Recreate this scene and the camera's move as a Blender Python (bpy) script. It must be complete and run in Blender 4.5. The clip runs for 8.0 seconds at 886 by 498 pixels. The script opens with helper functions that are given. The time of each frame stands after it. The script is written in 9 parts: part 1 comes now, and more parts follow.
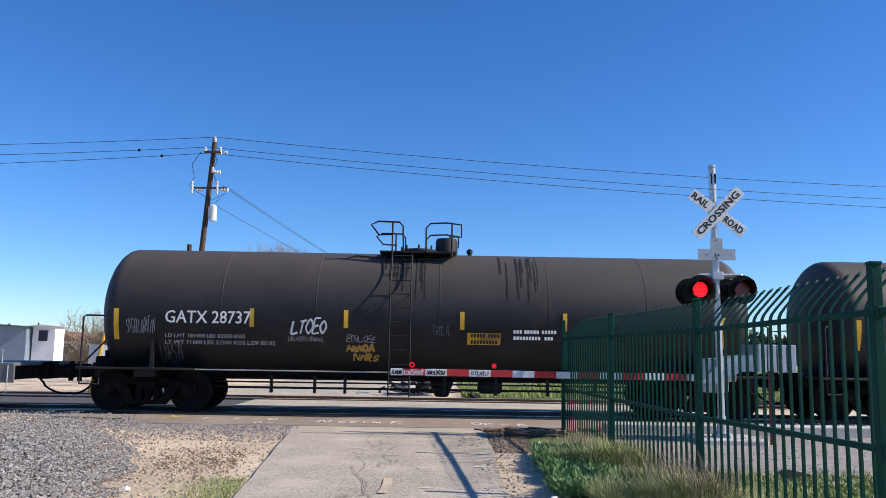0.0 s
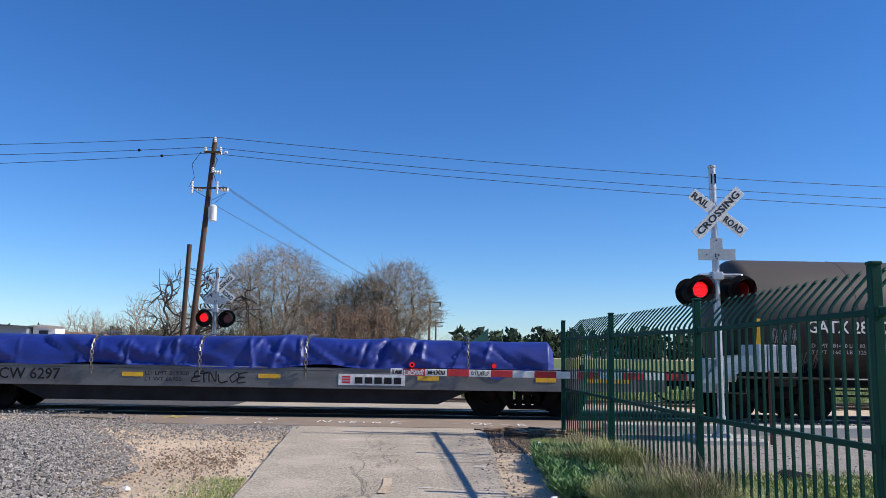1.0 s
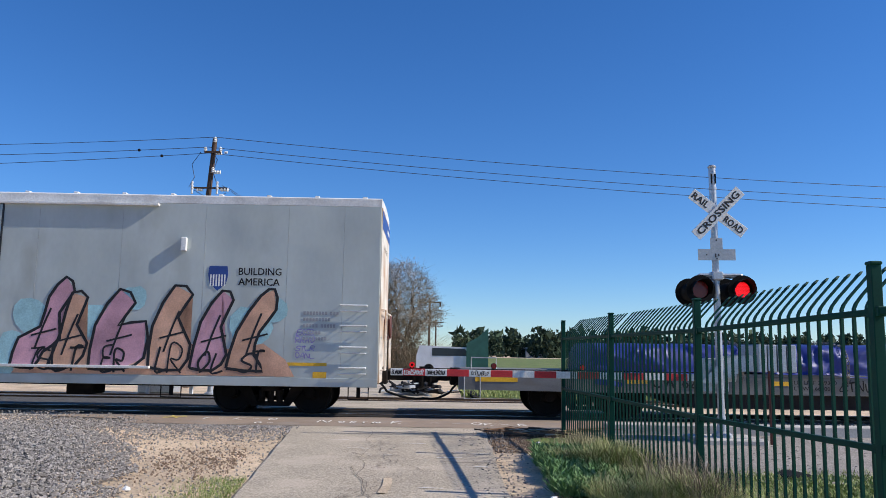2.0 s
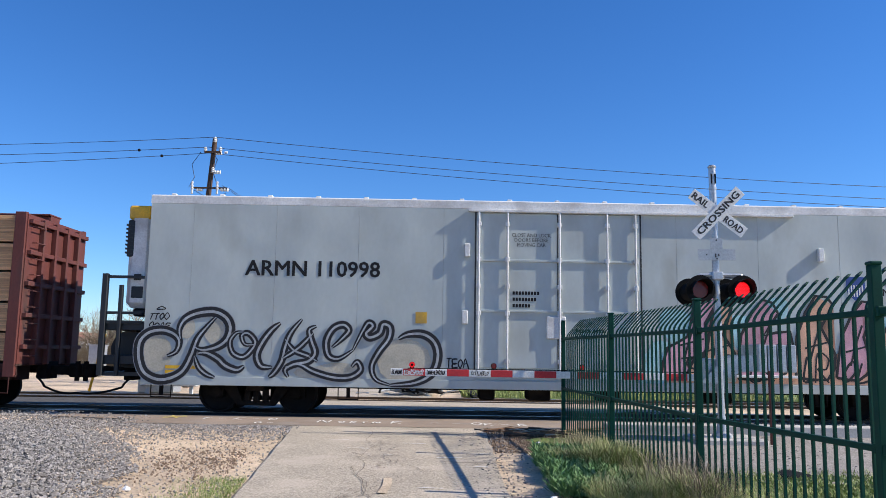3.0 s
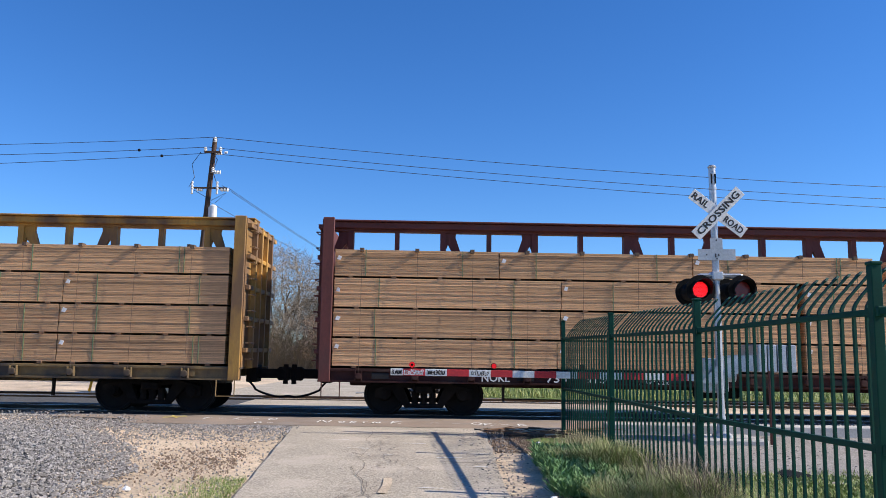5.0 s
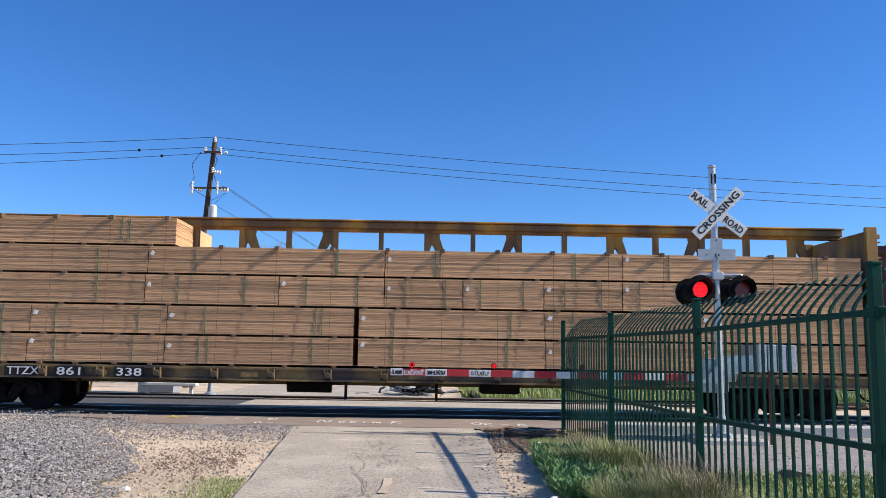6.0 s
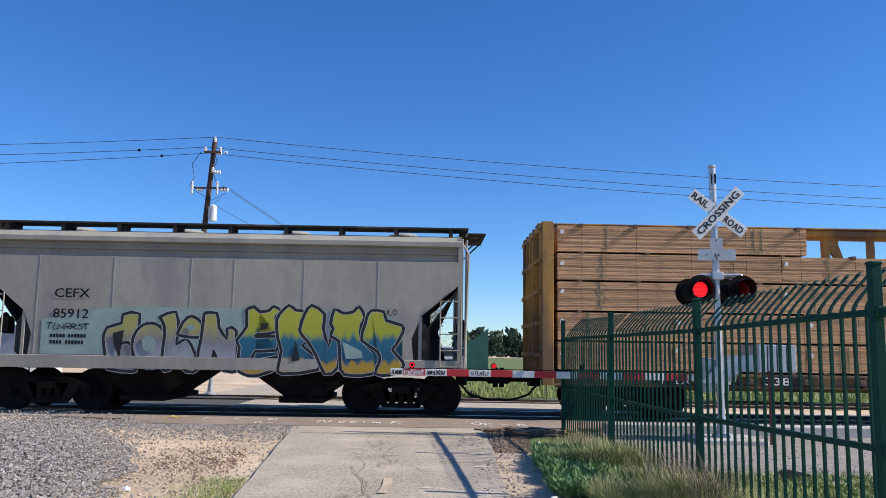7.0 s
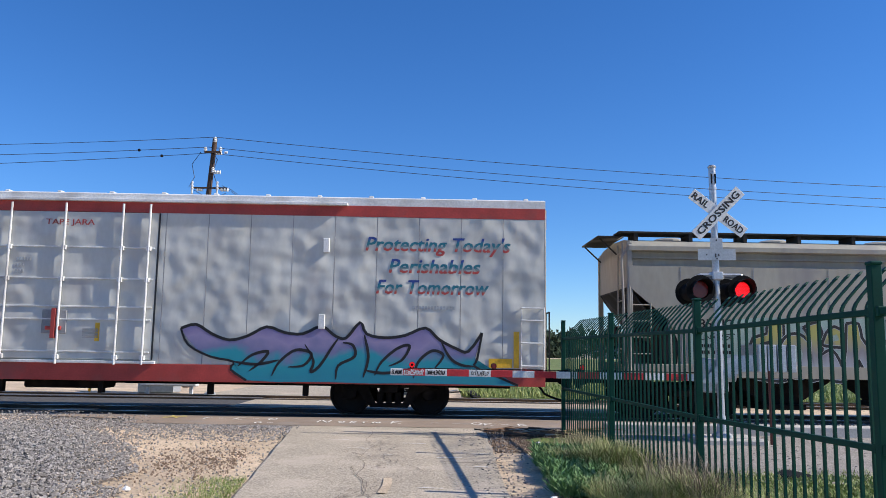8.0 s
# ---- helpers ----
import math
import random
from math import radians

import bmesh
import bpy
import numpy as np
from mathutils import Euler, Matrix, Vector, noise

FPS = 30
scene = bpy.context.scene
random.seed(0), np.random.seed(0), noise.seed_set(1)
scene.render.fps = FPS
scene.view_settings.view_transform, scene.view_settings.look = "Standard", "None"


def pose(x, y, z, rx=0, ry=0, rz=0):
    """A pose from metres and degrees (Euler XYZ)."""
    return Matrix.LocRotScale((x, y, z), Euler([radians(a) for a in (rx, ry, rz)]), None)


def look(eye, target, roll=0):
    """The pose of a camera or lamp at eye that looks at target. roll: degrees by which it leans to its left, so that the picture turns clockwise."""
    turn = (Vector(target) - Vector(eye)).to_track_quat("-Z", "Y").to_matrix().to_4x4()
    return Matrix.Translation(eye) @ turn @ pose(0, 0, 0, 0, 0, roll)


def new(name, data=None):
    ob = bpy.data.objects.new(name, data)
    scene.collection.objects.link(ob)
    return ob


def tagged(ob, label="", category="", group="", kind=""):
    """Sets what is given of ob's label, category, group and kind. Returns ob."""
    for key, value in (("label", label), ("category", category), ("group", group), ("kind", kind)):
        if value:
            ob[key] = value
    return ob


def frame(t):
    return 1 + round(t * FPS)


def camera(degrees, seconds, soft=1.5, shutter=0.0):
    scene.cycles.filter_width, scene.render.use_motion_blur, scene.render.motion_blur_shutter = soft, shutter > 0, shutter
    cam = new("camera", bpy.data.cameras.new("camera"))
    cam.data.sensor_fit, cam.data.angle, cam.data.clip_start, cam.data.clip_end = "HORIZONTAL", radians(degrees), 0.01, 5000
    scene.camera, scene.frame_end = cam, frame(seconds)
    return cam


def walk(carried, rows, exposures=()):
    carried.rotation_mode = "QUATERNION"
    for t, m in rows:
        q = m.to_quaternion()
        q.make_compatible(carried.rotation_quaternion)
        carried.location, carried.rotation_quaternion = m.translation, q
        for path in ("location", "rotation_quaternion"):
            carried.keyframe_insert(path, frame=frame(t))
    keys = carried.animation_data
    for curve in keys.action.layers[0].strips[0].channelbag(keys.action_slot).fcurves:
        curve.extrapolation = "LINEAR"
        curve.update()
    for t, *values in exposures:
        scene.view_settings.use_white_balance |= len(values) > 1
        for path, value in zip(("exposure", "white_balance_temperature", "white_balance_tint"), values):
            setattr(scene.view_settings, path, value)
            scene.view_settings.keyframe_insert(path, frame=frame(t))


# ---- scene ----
# ---------------- camera ----------------
TRACK_YAW = 0.9          # the track runs nearly across the view
TRACK_Y = 19.15          # track centre straight ahead of the camera
RAIL_Z = 0.05            # top of rail over the road
SPEED = 14.28            # metres a second
FAR_TRACK_Y = 24.3
cam = camera(58.5, 8.0, soft=0.4, shutter=0.0)
EYE = Vector((0, 0, 1.5))
AIM = EYE + Vector((0, math.cos(radians(7.35)), math.sin(radians(7.35))))
walk(cam, [(0.0, look(EYE, AIM, 0.9)), (8.0, look(EYE, AIM, 0.9))], exposures=[(0.0, 0.38), (0.5, 0.34), (1.0, 0.24), (1.6, 0.12), (2.8, 0.38), (3.5, 0.44), (6.0, 0.44), (7.5, 0.34), (8.0, 0.34)])

# ---------------- light ----------------
SUN_EL, SUN_AZ = 36.4, -7.0      # degrees; azimuth from +X towards +Y
sun_dir = Vector((math.cos(radians(SUN_EL)) * math.cos(radians(SUN_AZ)), math.cos(radians(SUN_EL)) * math.sin(radians(SUN_AZ)), math.sin(radians(SUN_EL))))
sun_data = bpy.data.lights.new("sun", "SUN")
sun_data.energy, sun_data.angle, sun_data.color = 5.0, radians(0.53), (1.0, 0.93, 0.83)
sun = new("sun", sun_data)
sun.matrix_basis = look(sun_dir * 60, (0, 0, 0))
world = bpy.data.worlds.new("sky")
scene.world = world
world.use_nodes = True
wn = world.node_tree.nodes
sky = wn.new("ShaderNodeTexSky")
sky.sky_type = "NISHITA"
sky.sun_disc = False
sky.sun_elevation = radians(SUN_EL)
sky.sun_rotation = radians(90 - SUN_AZ)
sky.air_density, sky.dust_density, sky.ozone_density = 1.0, 0.0, 4.0
sky.altitude = 800
wn["Background"].inputs["Strength"].default_value = 0.10
tint = wn.new("ShaderNodeHueSaturation")
tint.inputs["Saturation"].default_value = 1.21
blue = wn.new("ShaderNodeMix")
blue.data_type, blue.blend_type = "RGBA", "MULTIPLY"
blue.inputs["Factor"].default_value = 1.0
blue.inputs["B"].default_value = (0.80, 0.97, 1.24, 1)
world.node_tree.links.new(tint.outputs["Color"], blue.inputs["A"])
world.node_tree.links.new(sky.outputs["Color"], tint.inputs["Color"])
world.node_tree.links.new(blue.outputs["Result"], wn["Background"].inputs["Color"])

# ---------------- materials ----------------
def surf(name, base, rough=0.7, metal=0.0, var=0.18, scale=2.0, grain=30.0, gvar=0.12, bump=0.15, stain=None, stain_at=0.62, stain_scale=1.2,
         stretch=(1, 1, 1), rnd=0.0, emit=0.0, spec=0.5, bdist=0.01):
    """Surface with large blotches, fine grain, an optional stain colour and bump, in object space."""
    m = bpy.data.materials.new(name)
    m.use_nodes = True
    n, l = m.node_tree.nodes, m.node_tree.links
    p = n["Principled BSDF"]
    tc = n.new("ShaderNodeTexCoord")
    mp = n.new("ShaderNodeMapping")
    mp.inputs["Scale"].default_value = stretch
    l.new(tc.outputs["Object"], mp.inputs["Vector"])
    def noise_at(s, detail=4.0):
        t = n.new("ShaderNodeTexNoise")
        t.inputs["Scale"].default_value, t.inputs["Detail"].default_value = s, detail
        l.new(mp.outputs["Vector"], t.inputs["Vector"])
        return t
    big, fine = noise_at(scale), noise_at(grain, 6.0)
    col = None
    def mul(prev, fac_socket, lo, hi):
        r = n.new("ShaderNodeMapRange")
        r.inputs["From Min"].default_value, r.inputs["From Max"].default_value = 0.3, 0.7
        r.inputs["To Min"].default_value, r.inputs["To Max"].default_value = lo, hi
        l.new(fac_socket, r.inputs["Value"])
        x = n.new("ShaderNodeMix")
        x.data_type, x.blend_type = "RGBA", "MULTIPLY"
        x.inputs["Factor"].default_value = 1.0
        if prev is None:
            x.inputs["A"].default_value = (*base, 1)
        else:
            l.new(prev, x.inputs["A"])
        l.new(r.outputs["Result"], x.inputs["B"])
        return x.outputs["Result"]
    col = mul(col, big.outputs["Fac"], 1 - var, 1 + var)
    col = mul(col, fine.outputs["Fac"], 1 - gvar, 1 + gvar)
    if rnd:
        oi = n.new("ShaderNodeObjectInfo")
        col = mul(col, oi.outputs["Random"], 1 - rnd, 1 + rnd)
    if stain:
        st = noise_at(stain_scale, 8.0)
        r = n.new("ShaderNodeMapRange")
        r.inputs["From Min"].default_value, r.inputs["From Max"].default_value = stain_at - 0.08, stain_at + 0.1
        l.new(st.outputs["Fac"], r.inputs["Value"])
        x = n.new("ShaderNodeMix")
        x.data_type = "RGBA"
        l.new(r.outputs["Result"], x.inputs["Factor"])
        l.new(col, x.inputs["A"])
        x.inputs["B"].default_value = (*stain, 1)
        col = x.outputs["Result"]
    l.new(col, p.inputs["Base Color"])
    p.inputs["Roughness"].default_value, p.inputs["Metallic"].default_value = rough, metal
    p.inputs["Specular IOR Level"].default_value = spec
    if bump:
        b = n.new("ShaderNodeBump")
        b.inputs["Strength"].default_value, b.inputs["Distance"].default_value = bump, bdist
        l.new(fine.outputs["Fac"], b.inputs["Height"])
        l.new(b.outputs["Normal"], p.inputs["Normal"])
    if emit:
        p.inputs["Emission Color"].default_value, p.inputs["Emission Strength"].default_value = (*base, 1), emit
    return m

def dented(m, scale, strength, dist):
    """Adds broad dents under the fine bump of a material."""
    n, l = m.node_tree.nodes, m.node_tree.links
    b = [x for x in n if x.type == "BUMP"][0]
    tc = [x for x in n if x.type == "TEX_COORD"][0]
    mp = n.new("ShaderNodeMapping")
    mp.inputs["Scale"].default_value = (0.8, 1.0, 0.85)
    t = n.new("ShaderNodeTexNoise")
    t.inputs["Scale"].default_value, t.inputs["Detail"].default_value = scale, 1.0
    l.new(tc.outputs["Object"], mp.inputs["Vector"])
    l.new(mp.outputs["Vector"], t.inputs["Vector"])
    b2 = n.new("ShaderNodeBump")
    b2.inputs["Strength"].default_value, b2.inputs["Distance"].default_value = strength, dist
    l.new(t.outputs["Fac"], b2.inputs["Height"])
    l.new(b2.outputs["Normal"], b.inputs["Normal"])
    return m

M_ASPHALT = surf("weathered_asphalt", (0.405, 0.345, 0.265), 0.9, var=0.12, scale=0.9, grain=45, gvar=0.45, bump=0.9, stain=(0.50, 0.42, 0.335), stain_scale=0.9)
M_PANEL = surf("crossing_asphalt", (0.27, 0.205, 0.155), 0.9, var=0.2, scale=0.8, grain=50, gvar=0.2, bump=0.5, stain=(0.26, 0.22, 0.19))
M_CRACKSHADE = surf("crack_and_shadow_dark", (0.15, 0.12, 0.095), 0.95)
M_CHALK = surf("spray_chalk", (0.72, 0.70, 0.66), 0.9, grain=80, gvar=0.3)
M_PALEYEL = surf("worn_yellow", (0.47, 0.37, 0.26), 0.9, grain=60, gvar=0.3)
M_CHALKY = surf("yellow_spray", (0.60, 0.48, 0.12), 0.9, grain=80, gvar=0.3)
# Ballast and crossing panels: the train's shade is put into these dark base colours.
M_BALLAST = surf("ballast_stone", (0.075, 0.07, 0.066), 0.9, var=0.5, scale=9, grain=60, gvar=0.3, bump=0.4)
M_TRACKPANEL = surf("shaded_crossing_panel", (0.030, 0.027, 0.025), 0.95, var=0.25, scale=1.5, bump=0.4, spec=0.15)
M_RAIL = surf("rail_steel", (0.10, 0.075, 0.06), 0.55, 0.6)
M_RAILTOP = surf("polished_rail", (0.55, 0.54, 0.52), 0.25, 1.0)
M_TIE = surf("creosote_tie", (0.06, 0.045, 0.035), 0.95)
M_CONCRETE = surf("pad_concrete", (0.45, 0.43, 0.40), 0.9, bump=0.3, stain=(0.32, 0.30, 0.27))
M_GREEN = surf("green_powder_coat", (0.0016, 0.046, 0.031), 0.55, 0.0, spec=0.16, var=0.12, scale=6, grain=90, gvar=0.08, bump=0.05)
M_GALV = surf("galvanised_steel", (0.46, 0.48, 0.50), 0.42, 0.6, var=0.12, scale=10, grain=40, bump=0.05)
M_SIGNALBLACK = surf("signal_black", (0.008, 0.008, 0.008), 0.7, var=0.2, spec=0.12)
M_SIGNWHITE = surf("reflective_white", (0.74, 0.74, 0.72), 0.5, var=0.05, bump=0.02)
M_SIGNBACK = surf("sign_aluminium", (0.42, 0.44, 0.45), 0.45, 0.5, var=0.1)
M_SIGNBLACK = surf("sign_black", (0.015, 0.015, 0.016), 0.5)
M_REDTAPE = surf("reflective_red", (0.55, 0.03, 0.035), 0.5, var=0.12)
M_LEDON = surf("red_led_lit", (0.42, 0.0015, 0.004), 0.4, emit=0.8, bump=0.0)
M_LEDOFF = surf("red_lens_dark", (0.16, 0.008, 0.01), 0.25, var=0.1)
M_LEDCORE = surf("red_led_core", (1.0, 0.012, 0.02), 0.4, emit=1.3, bump=0.0)
M_WOODPOLE = surf("creosoted_pole", (0.072, 0.042, 0.028), 0.9, var=0.3, stretch=(6, 6, 0.5), grain=20, gvar=0.3, bump=0.5)
M_WIRE = surf("wire", (0.03, 0.035, 0.045), 0.6)
M_PORCELAIN = surf("porcelain", (0.62, 0.62, 0.60), 0.3)
M_BARK = surf("grey_bark", (0.12, 0.09, 0.065), 0.95, var=0.3, grain=12, gvar=0.3)
M_TWIG = surf("twig_bark", (0.17, 0.13, 0.08), 0.95, var=0.3)
M_SCRUB = surf("scrub_twigs", (0.165, 0.13, 0.08), 0.95, var=0.35, scale=0.5)
M_STEEL = surf("truck_cast_steel", (0.009, 0.008, 0.0075), 0.95, 0.0, spec=0.12, var=0.4, scale=5, bump=0.3, stain=(0.028, 0.022, 0.018))
M_WHEEL = surf("wheel_steel", (0.011, 0.0095, 0.009), 0.8, 0.0, var=0.3, spec=0.2)
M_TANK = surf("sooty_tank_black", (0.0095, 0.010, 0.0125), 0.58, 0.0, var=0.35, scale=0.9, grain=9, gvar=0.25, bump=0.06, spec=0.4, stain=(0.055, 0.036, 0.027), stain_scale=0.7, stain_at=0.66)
def dusted_and_lit(m, z0, z1, dust_and_light):
    """Paler upper shell: dust and top light painted in one colour, uneven along it."""
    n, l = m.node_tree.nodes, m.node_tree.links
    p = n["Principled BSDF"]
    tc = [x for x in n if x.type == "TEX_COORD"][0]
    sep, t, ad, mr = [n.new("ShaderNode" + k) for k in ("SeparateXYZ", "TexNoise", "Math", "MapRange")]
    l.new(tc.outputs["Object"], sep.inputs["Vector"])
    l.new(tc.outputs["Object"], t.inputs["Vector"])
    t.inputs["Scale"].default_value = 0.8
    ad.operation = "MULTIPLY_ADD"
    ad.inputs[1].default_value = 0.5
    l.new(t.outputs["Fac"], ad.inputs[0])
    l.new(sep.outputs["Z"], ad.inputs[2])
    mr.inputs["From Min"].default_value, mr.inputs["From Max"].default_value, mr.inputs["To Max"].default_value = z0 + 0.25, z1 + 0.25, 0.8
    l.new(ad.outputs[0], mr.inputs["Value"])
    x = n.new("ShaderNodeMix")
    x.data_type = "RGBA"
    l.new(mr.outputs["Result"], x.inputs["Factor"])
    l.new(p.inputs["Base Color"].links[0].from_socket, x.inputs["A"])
    x.inputs["B"].default_value = (*dust_and_light, 1)
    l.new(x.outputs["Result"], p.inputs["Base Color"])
dusted_and_lit(M_TANK, 2.2, 3.5, (0.084, 0.069, 0.057))
M_TANKFRAME = surf("frame_black", (0.011, 0.011, 0.012), 0.65, var=0.3, spec=0.35, stain=(0.03, 0.024, 0.02))
M_YELLOW = surf("reflector_yellow", (0.75, 0.42, 0.02), 0.5, var=0.15, stain=(0.40, 0.25, 0.05))
M_LETTER = surf("stencil_white", (0.70, 0.70, 0.68), 0.7, var=0.15, scale=8)
M_LETTERB = surf("stencil_black", (0.013, 0.013, 0.015), 0.8, spec=0.3)
M_FLATGREY = surf("weathered_grey_paint", (0.135, 0.14, 0.14), 0.65, var=0.2, scale=1.5, stain=(0.14, 0.125, 0.11), stretch=(1, 1, 3))
M_DARKSILL = surf("dark_sill", (0.022, 0.022, 0.024), 0.85, spec=0.2, var=0.3)
M_TARP = surf("blue_tarpaulin", (0.012, 0.028, 0.20), 0.50, var=0.2, scale=1.5, grain=25, gvar=0.08, bump=0.1, spec=0.5)
M_CHAIN = surf("chain_steel", (0.20, 0.19, 0.18), 0.5, 0.8)
M_REEFER = dented(surf("dirty_white_reefer", (0.44, 0.485, 0.468), 0.55, var=0.10, scale=0.8, grain=14, gvar=0.025, bump=0.02, stain=(0.36, 0.38, 0.35), stain_scale=0.9, stretch=(1, 1, 0.5)), 0.9, 0.5, 0.08)
# Car ends: the sun's warm brightness is put into this white, with brown grime.
M_REEFEREND = surf("sunlit_end_white", (0.66, 0.60, 0.52), 0.6, var=0.14, stain=(0.44, 0.27, 0.15), stain_at=0.54, stain_scale=0.9)
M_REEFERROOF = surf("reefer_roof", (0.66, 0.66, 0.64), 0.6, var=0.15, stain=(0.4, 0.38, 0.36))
M_REEFER2 = dented(surf("buckled_white_panel", (0.515, 0.515, 0.475), 0.42, var=0.08, scale=0.8, grain=14, gvar=0.04, bump=0.03, stain=(0.44, 0.43, 0.41), stretch=(1, 1, 0.5)), 1.9, 1.0, 0.14)
M_REEFERSEAM = surf("dirty_white_seam", (0.36, 0.38, 0.365), 0.7)
M_SEAM = surf("panel_seam_grey", (0.27, 0.27, 0.27), 0.7)
M_REDBAND = surf("faded_red", (0.38, 0.045, 0.035), 0.6, var=0.2, stain=(0.25, 0.06, 0.05))
M_ORANGE = surf("orange_band", (0.80, 0.32, 0.02), 0.55, var=0.08)
M_BLUEBAND = surf("blue_band", (0.02, 0.06, 0.25), 0.5)
M_UNIT = surf("unit_dark", (0.011, 0.013, 0.016), 0.5, var=0.2)
M_NOKL = surf("oxide_red", (0.105, 0.026, 0.021), 0.7, var=0.3, scale=1.2, stain=(0.05, 0.026, 0.022), stretch=(1, 1, 0.4))
M_NOKLSILL = surf("grimy_oxide_sill", (0.045, 0.017, 0.015), 0.8, var=0.35, scale=1.5, spec=0.2, stain=(0.07, 0.05, 0.04))
M_TTZX = surf("tarnished_yellow", (0.46, 0.25, 0.045), 0.7, var=0.3, scale=1.5, stain=(0.17, 0.095, 0.045), stain_at=0.47, stretch=(1, 1, 0.4))
M_TTZXSILL = surf("rusty_yellow_sill", (0.20, 0.13, 0.05), 0.75, var=0.35, scale=2.0, stain=(0.06, 0.045, 0.035), stain_at=0.5)
M_HOPPER = surf("dusty_hopper_grey", (0.325, 0.305, 0.250), 0.75, var=0.16, scale=0.7, grain=10, gvar=0.07, bump=0.06, stain=(0.25, 0.235, 0.22), stretch=(1, 1, 0.35))
# Grime plus the shade of the recessed hopper ends, in one dark colour.
M_HOPDARK = surf("hopper_grime_and_shade", (0.035, 0.034, 0.031), 0.9, spec=0.2, var=0.3, stain=(0.16, 0.15, 0.14))

# ---------------- mesh helpers ----------------
def box(bm, x0, x1, y0, y1, z0, z1, bevel=0.0):
    r = bmesh.ops.create_cube(bm, size=1.0, matrix=Matrix.LocRotScale(((x0 + x1) / 2, (y0 + y1) / 2, (z0 + z1) / 2), None, (abs(x1 - x0), abs(y1 - y0), abs(z1 - z0))))
    if bevel:
        es = list({e for v in r["verts"] for e in v.link_edges})
        bmesh.ops.bevel(bm, geom=es, offset=bevel, segments=1, affect="EDGES")

def prism(bm, pts, y0, y1):
    """Extrudes a polygon of (x, z) points between two y planes."""
    a = [bm.verts.new((x, y0, z)) for x, z in pts]
    b = [bm.verts.new((x, y1, z)) for x, z in pts]
    bm.faces.new(a)
    bm.faces.new(b[::-1])
    for i in range(len(pts)):
        j = (i + 1) % len(pts)
        bm.faces.new((a[j], a[i], b[i], b[j]))

def sweep(bm, ring, x0, x1):
    """Extrudes a polygon of (y, z) points along x."""
    a = [bm.verts.new((x0, y, z)) for y, z in ring]
    b = [bm.verts.new((x1, y, z)) for y, z in ring]
    bm.faces.new(a)
    bm.faces.new(b[::-1])
    for i in range(len(ring)):
        j = (i + 1) % len(ring)
        bm.faces.new((a[j], a[i], b[i], b[j]))

def tube(bm, pts, r, seg=8, r1=None, cap=True):
    """A round bar through points, tapering from r to r1."""
    pts = [Vector(p) for p in pts]
    rings = []
    ref = None
    for i, p in enumerate(pts):
        d = (pts[min(i + 1, len(pts) - 1)] - pts[max(i - 1, 0)]).normalized()
        if ref is None:
            ref = d.orthogonal().normalized()
        u = (ref - d * ref.dot(d))
        u = u.normalized() if u.length > 1e-5 else d.orthogonal().normalized()
        ref = u
        w = d.cross(u)
        rr = r if r1 is None else r + (r1 - r) * i / (len(pts) - 1)
        rings.append([bm.verts.new(p + (u * math.cos(2 * math.pi * k / seg) + w * math.sin(2 * math.pi * k / seg)) * rr) for k in range(seg)])
    for a, b in zip(rings, rings[1:]):
        for k in range(seg):
            bm.faces.new((a[k], a[(k + 1) % seg], b[(k + 1) % seg], b[k]))
    if cap:
        bm.faces.new(rings[0][::-1])
        bm.faces.new(rings[-1])

def lathe(bm, prof, centre, axis="Y", seg=24, ringed=False):
    """Turns a profile of (radius, along) round an axis through centre."""
    c = Vector(centre)
    rings = []
    for r, a in prof:
        ring = []
        for k in range(seg):
            t = 2 * math.pi * k / seg
            u, w = r * math.cos(t), r * math.sin(t)
            v = {"X": (a, u, w), "Y": (u, a, w), "Z": (u, w, a)}[axis]
            ring.append(bm.verts.new(c + Vector(v)))
        rings.append(ring)
    for a, b in zip(rings, rings[1:] + rings[:1] if ringed else rings[1:]):
        for k in range(seg):
            bm.faces.new((a[k], a[(k + 1) % seg], b[(k + 1) % seg], b[k]))
    if not ringed:
        bm.faces.new(rings[0][::-1])
        bm.faces.new(rings[-1])

def ribbon(bm, pts, w, y, thick=0.0, smooth=4, taper=False):
    """A flat stroke of (x, z) points on a side plane y."""
    P = [Vector((p[0], p[1])) for p in pts]
    Q = []
    for i in range(len(P) - 1):
        a, b, c, d = P[max(i - 1, 0)], P[i], P[i + 1], P[min(i + 2, len(P) - 1)]
        for k in range(smooth):
            t = k / smooth
            Q.append(0.5 * (2 * b + (c - a) * t + (2 * a - 5 * b + 4 * c - d) * t * t + (3 * b - a - 3 * c + d) * t ** 3))
    Q.append(P[-1])
    L, R = [], []
    for i, q in enumerate(Q):
        d = (Q[min(i + 1, len(Q) - 1)] - Q[max(i - 1, 0)])
        d = d.normalized() if d.length > 1e-6 else Vector((1, 0))
        nrm = Vector((-d.y, d.x)) * w / 2 * ((1 - 0.7 * abs(2 * i / (len(Q) - 1) - 1) ** 3) if taper else 1)
        yy = y(q.y) if callable(y) else y
        L.append(bm.verts.new((q.x + nrm.x, yy, q.y + nrm.y)))
        R.append(bm.verts.new((q.x - nrm.x, yy, q.y - nrm.y)))
    for i in range(len(Q) - 1):
        bm.faces.new((L[i], L[i + 1], R[i + 1], R[i]))

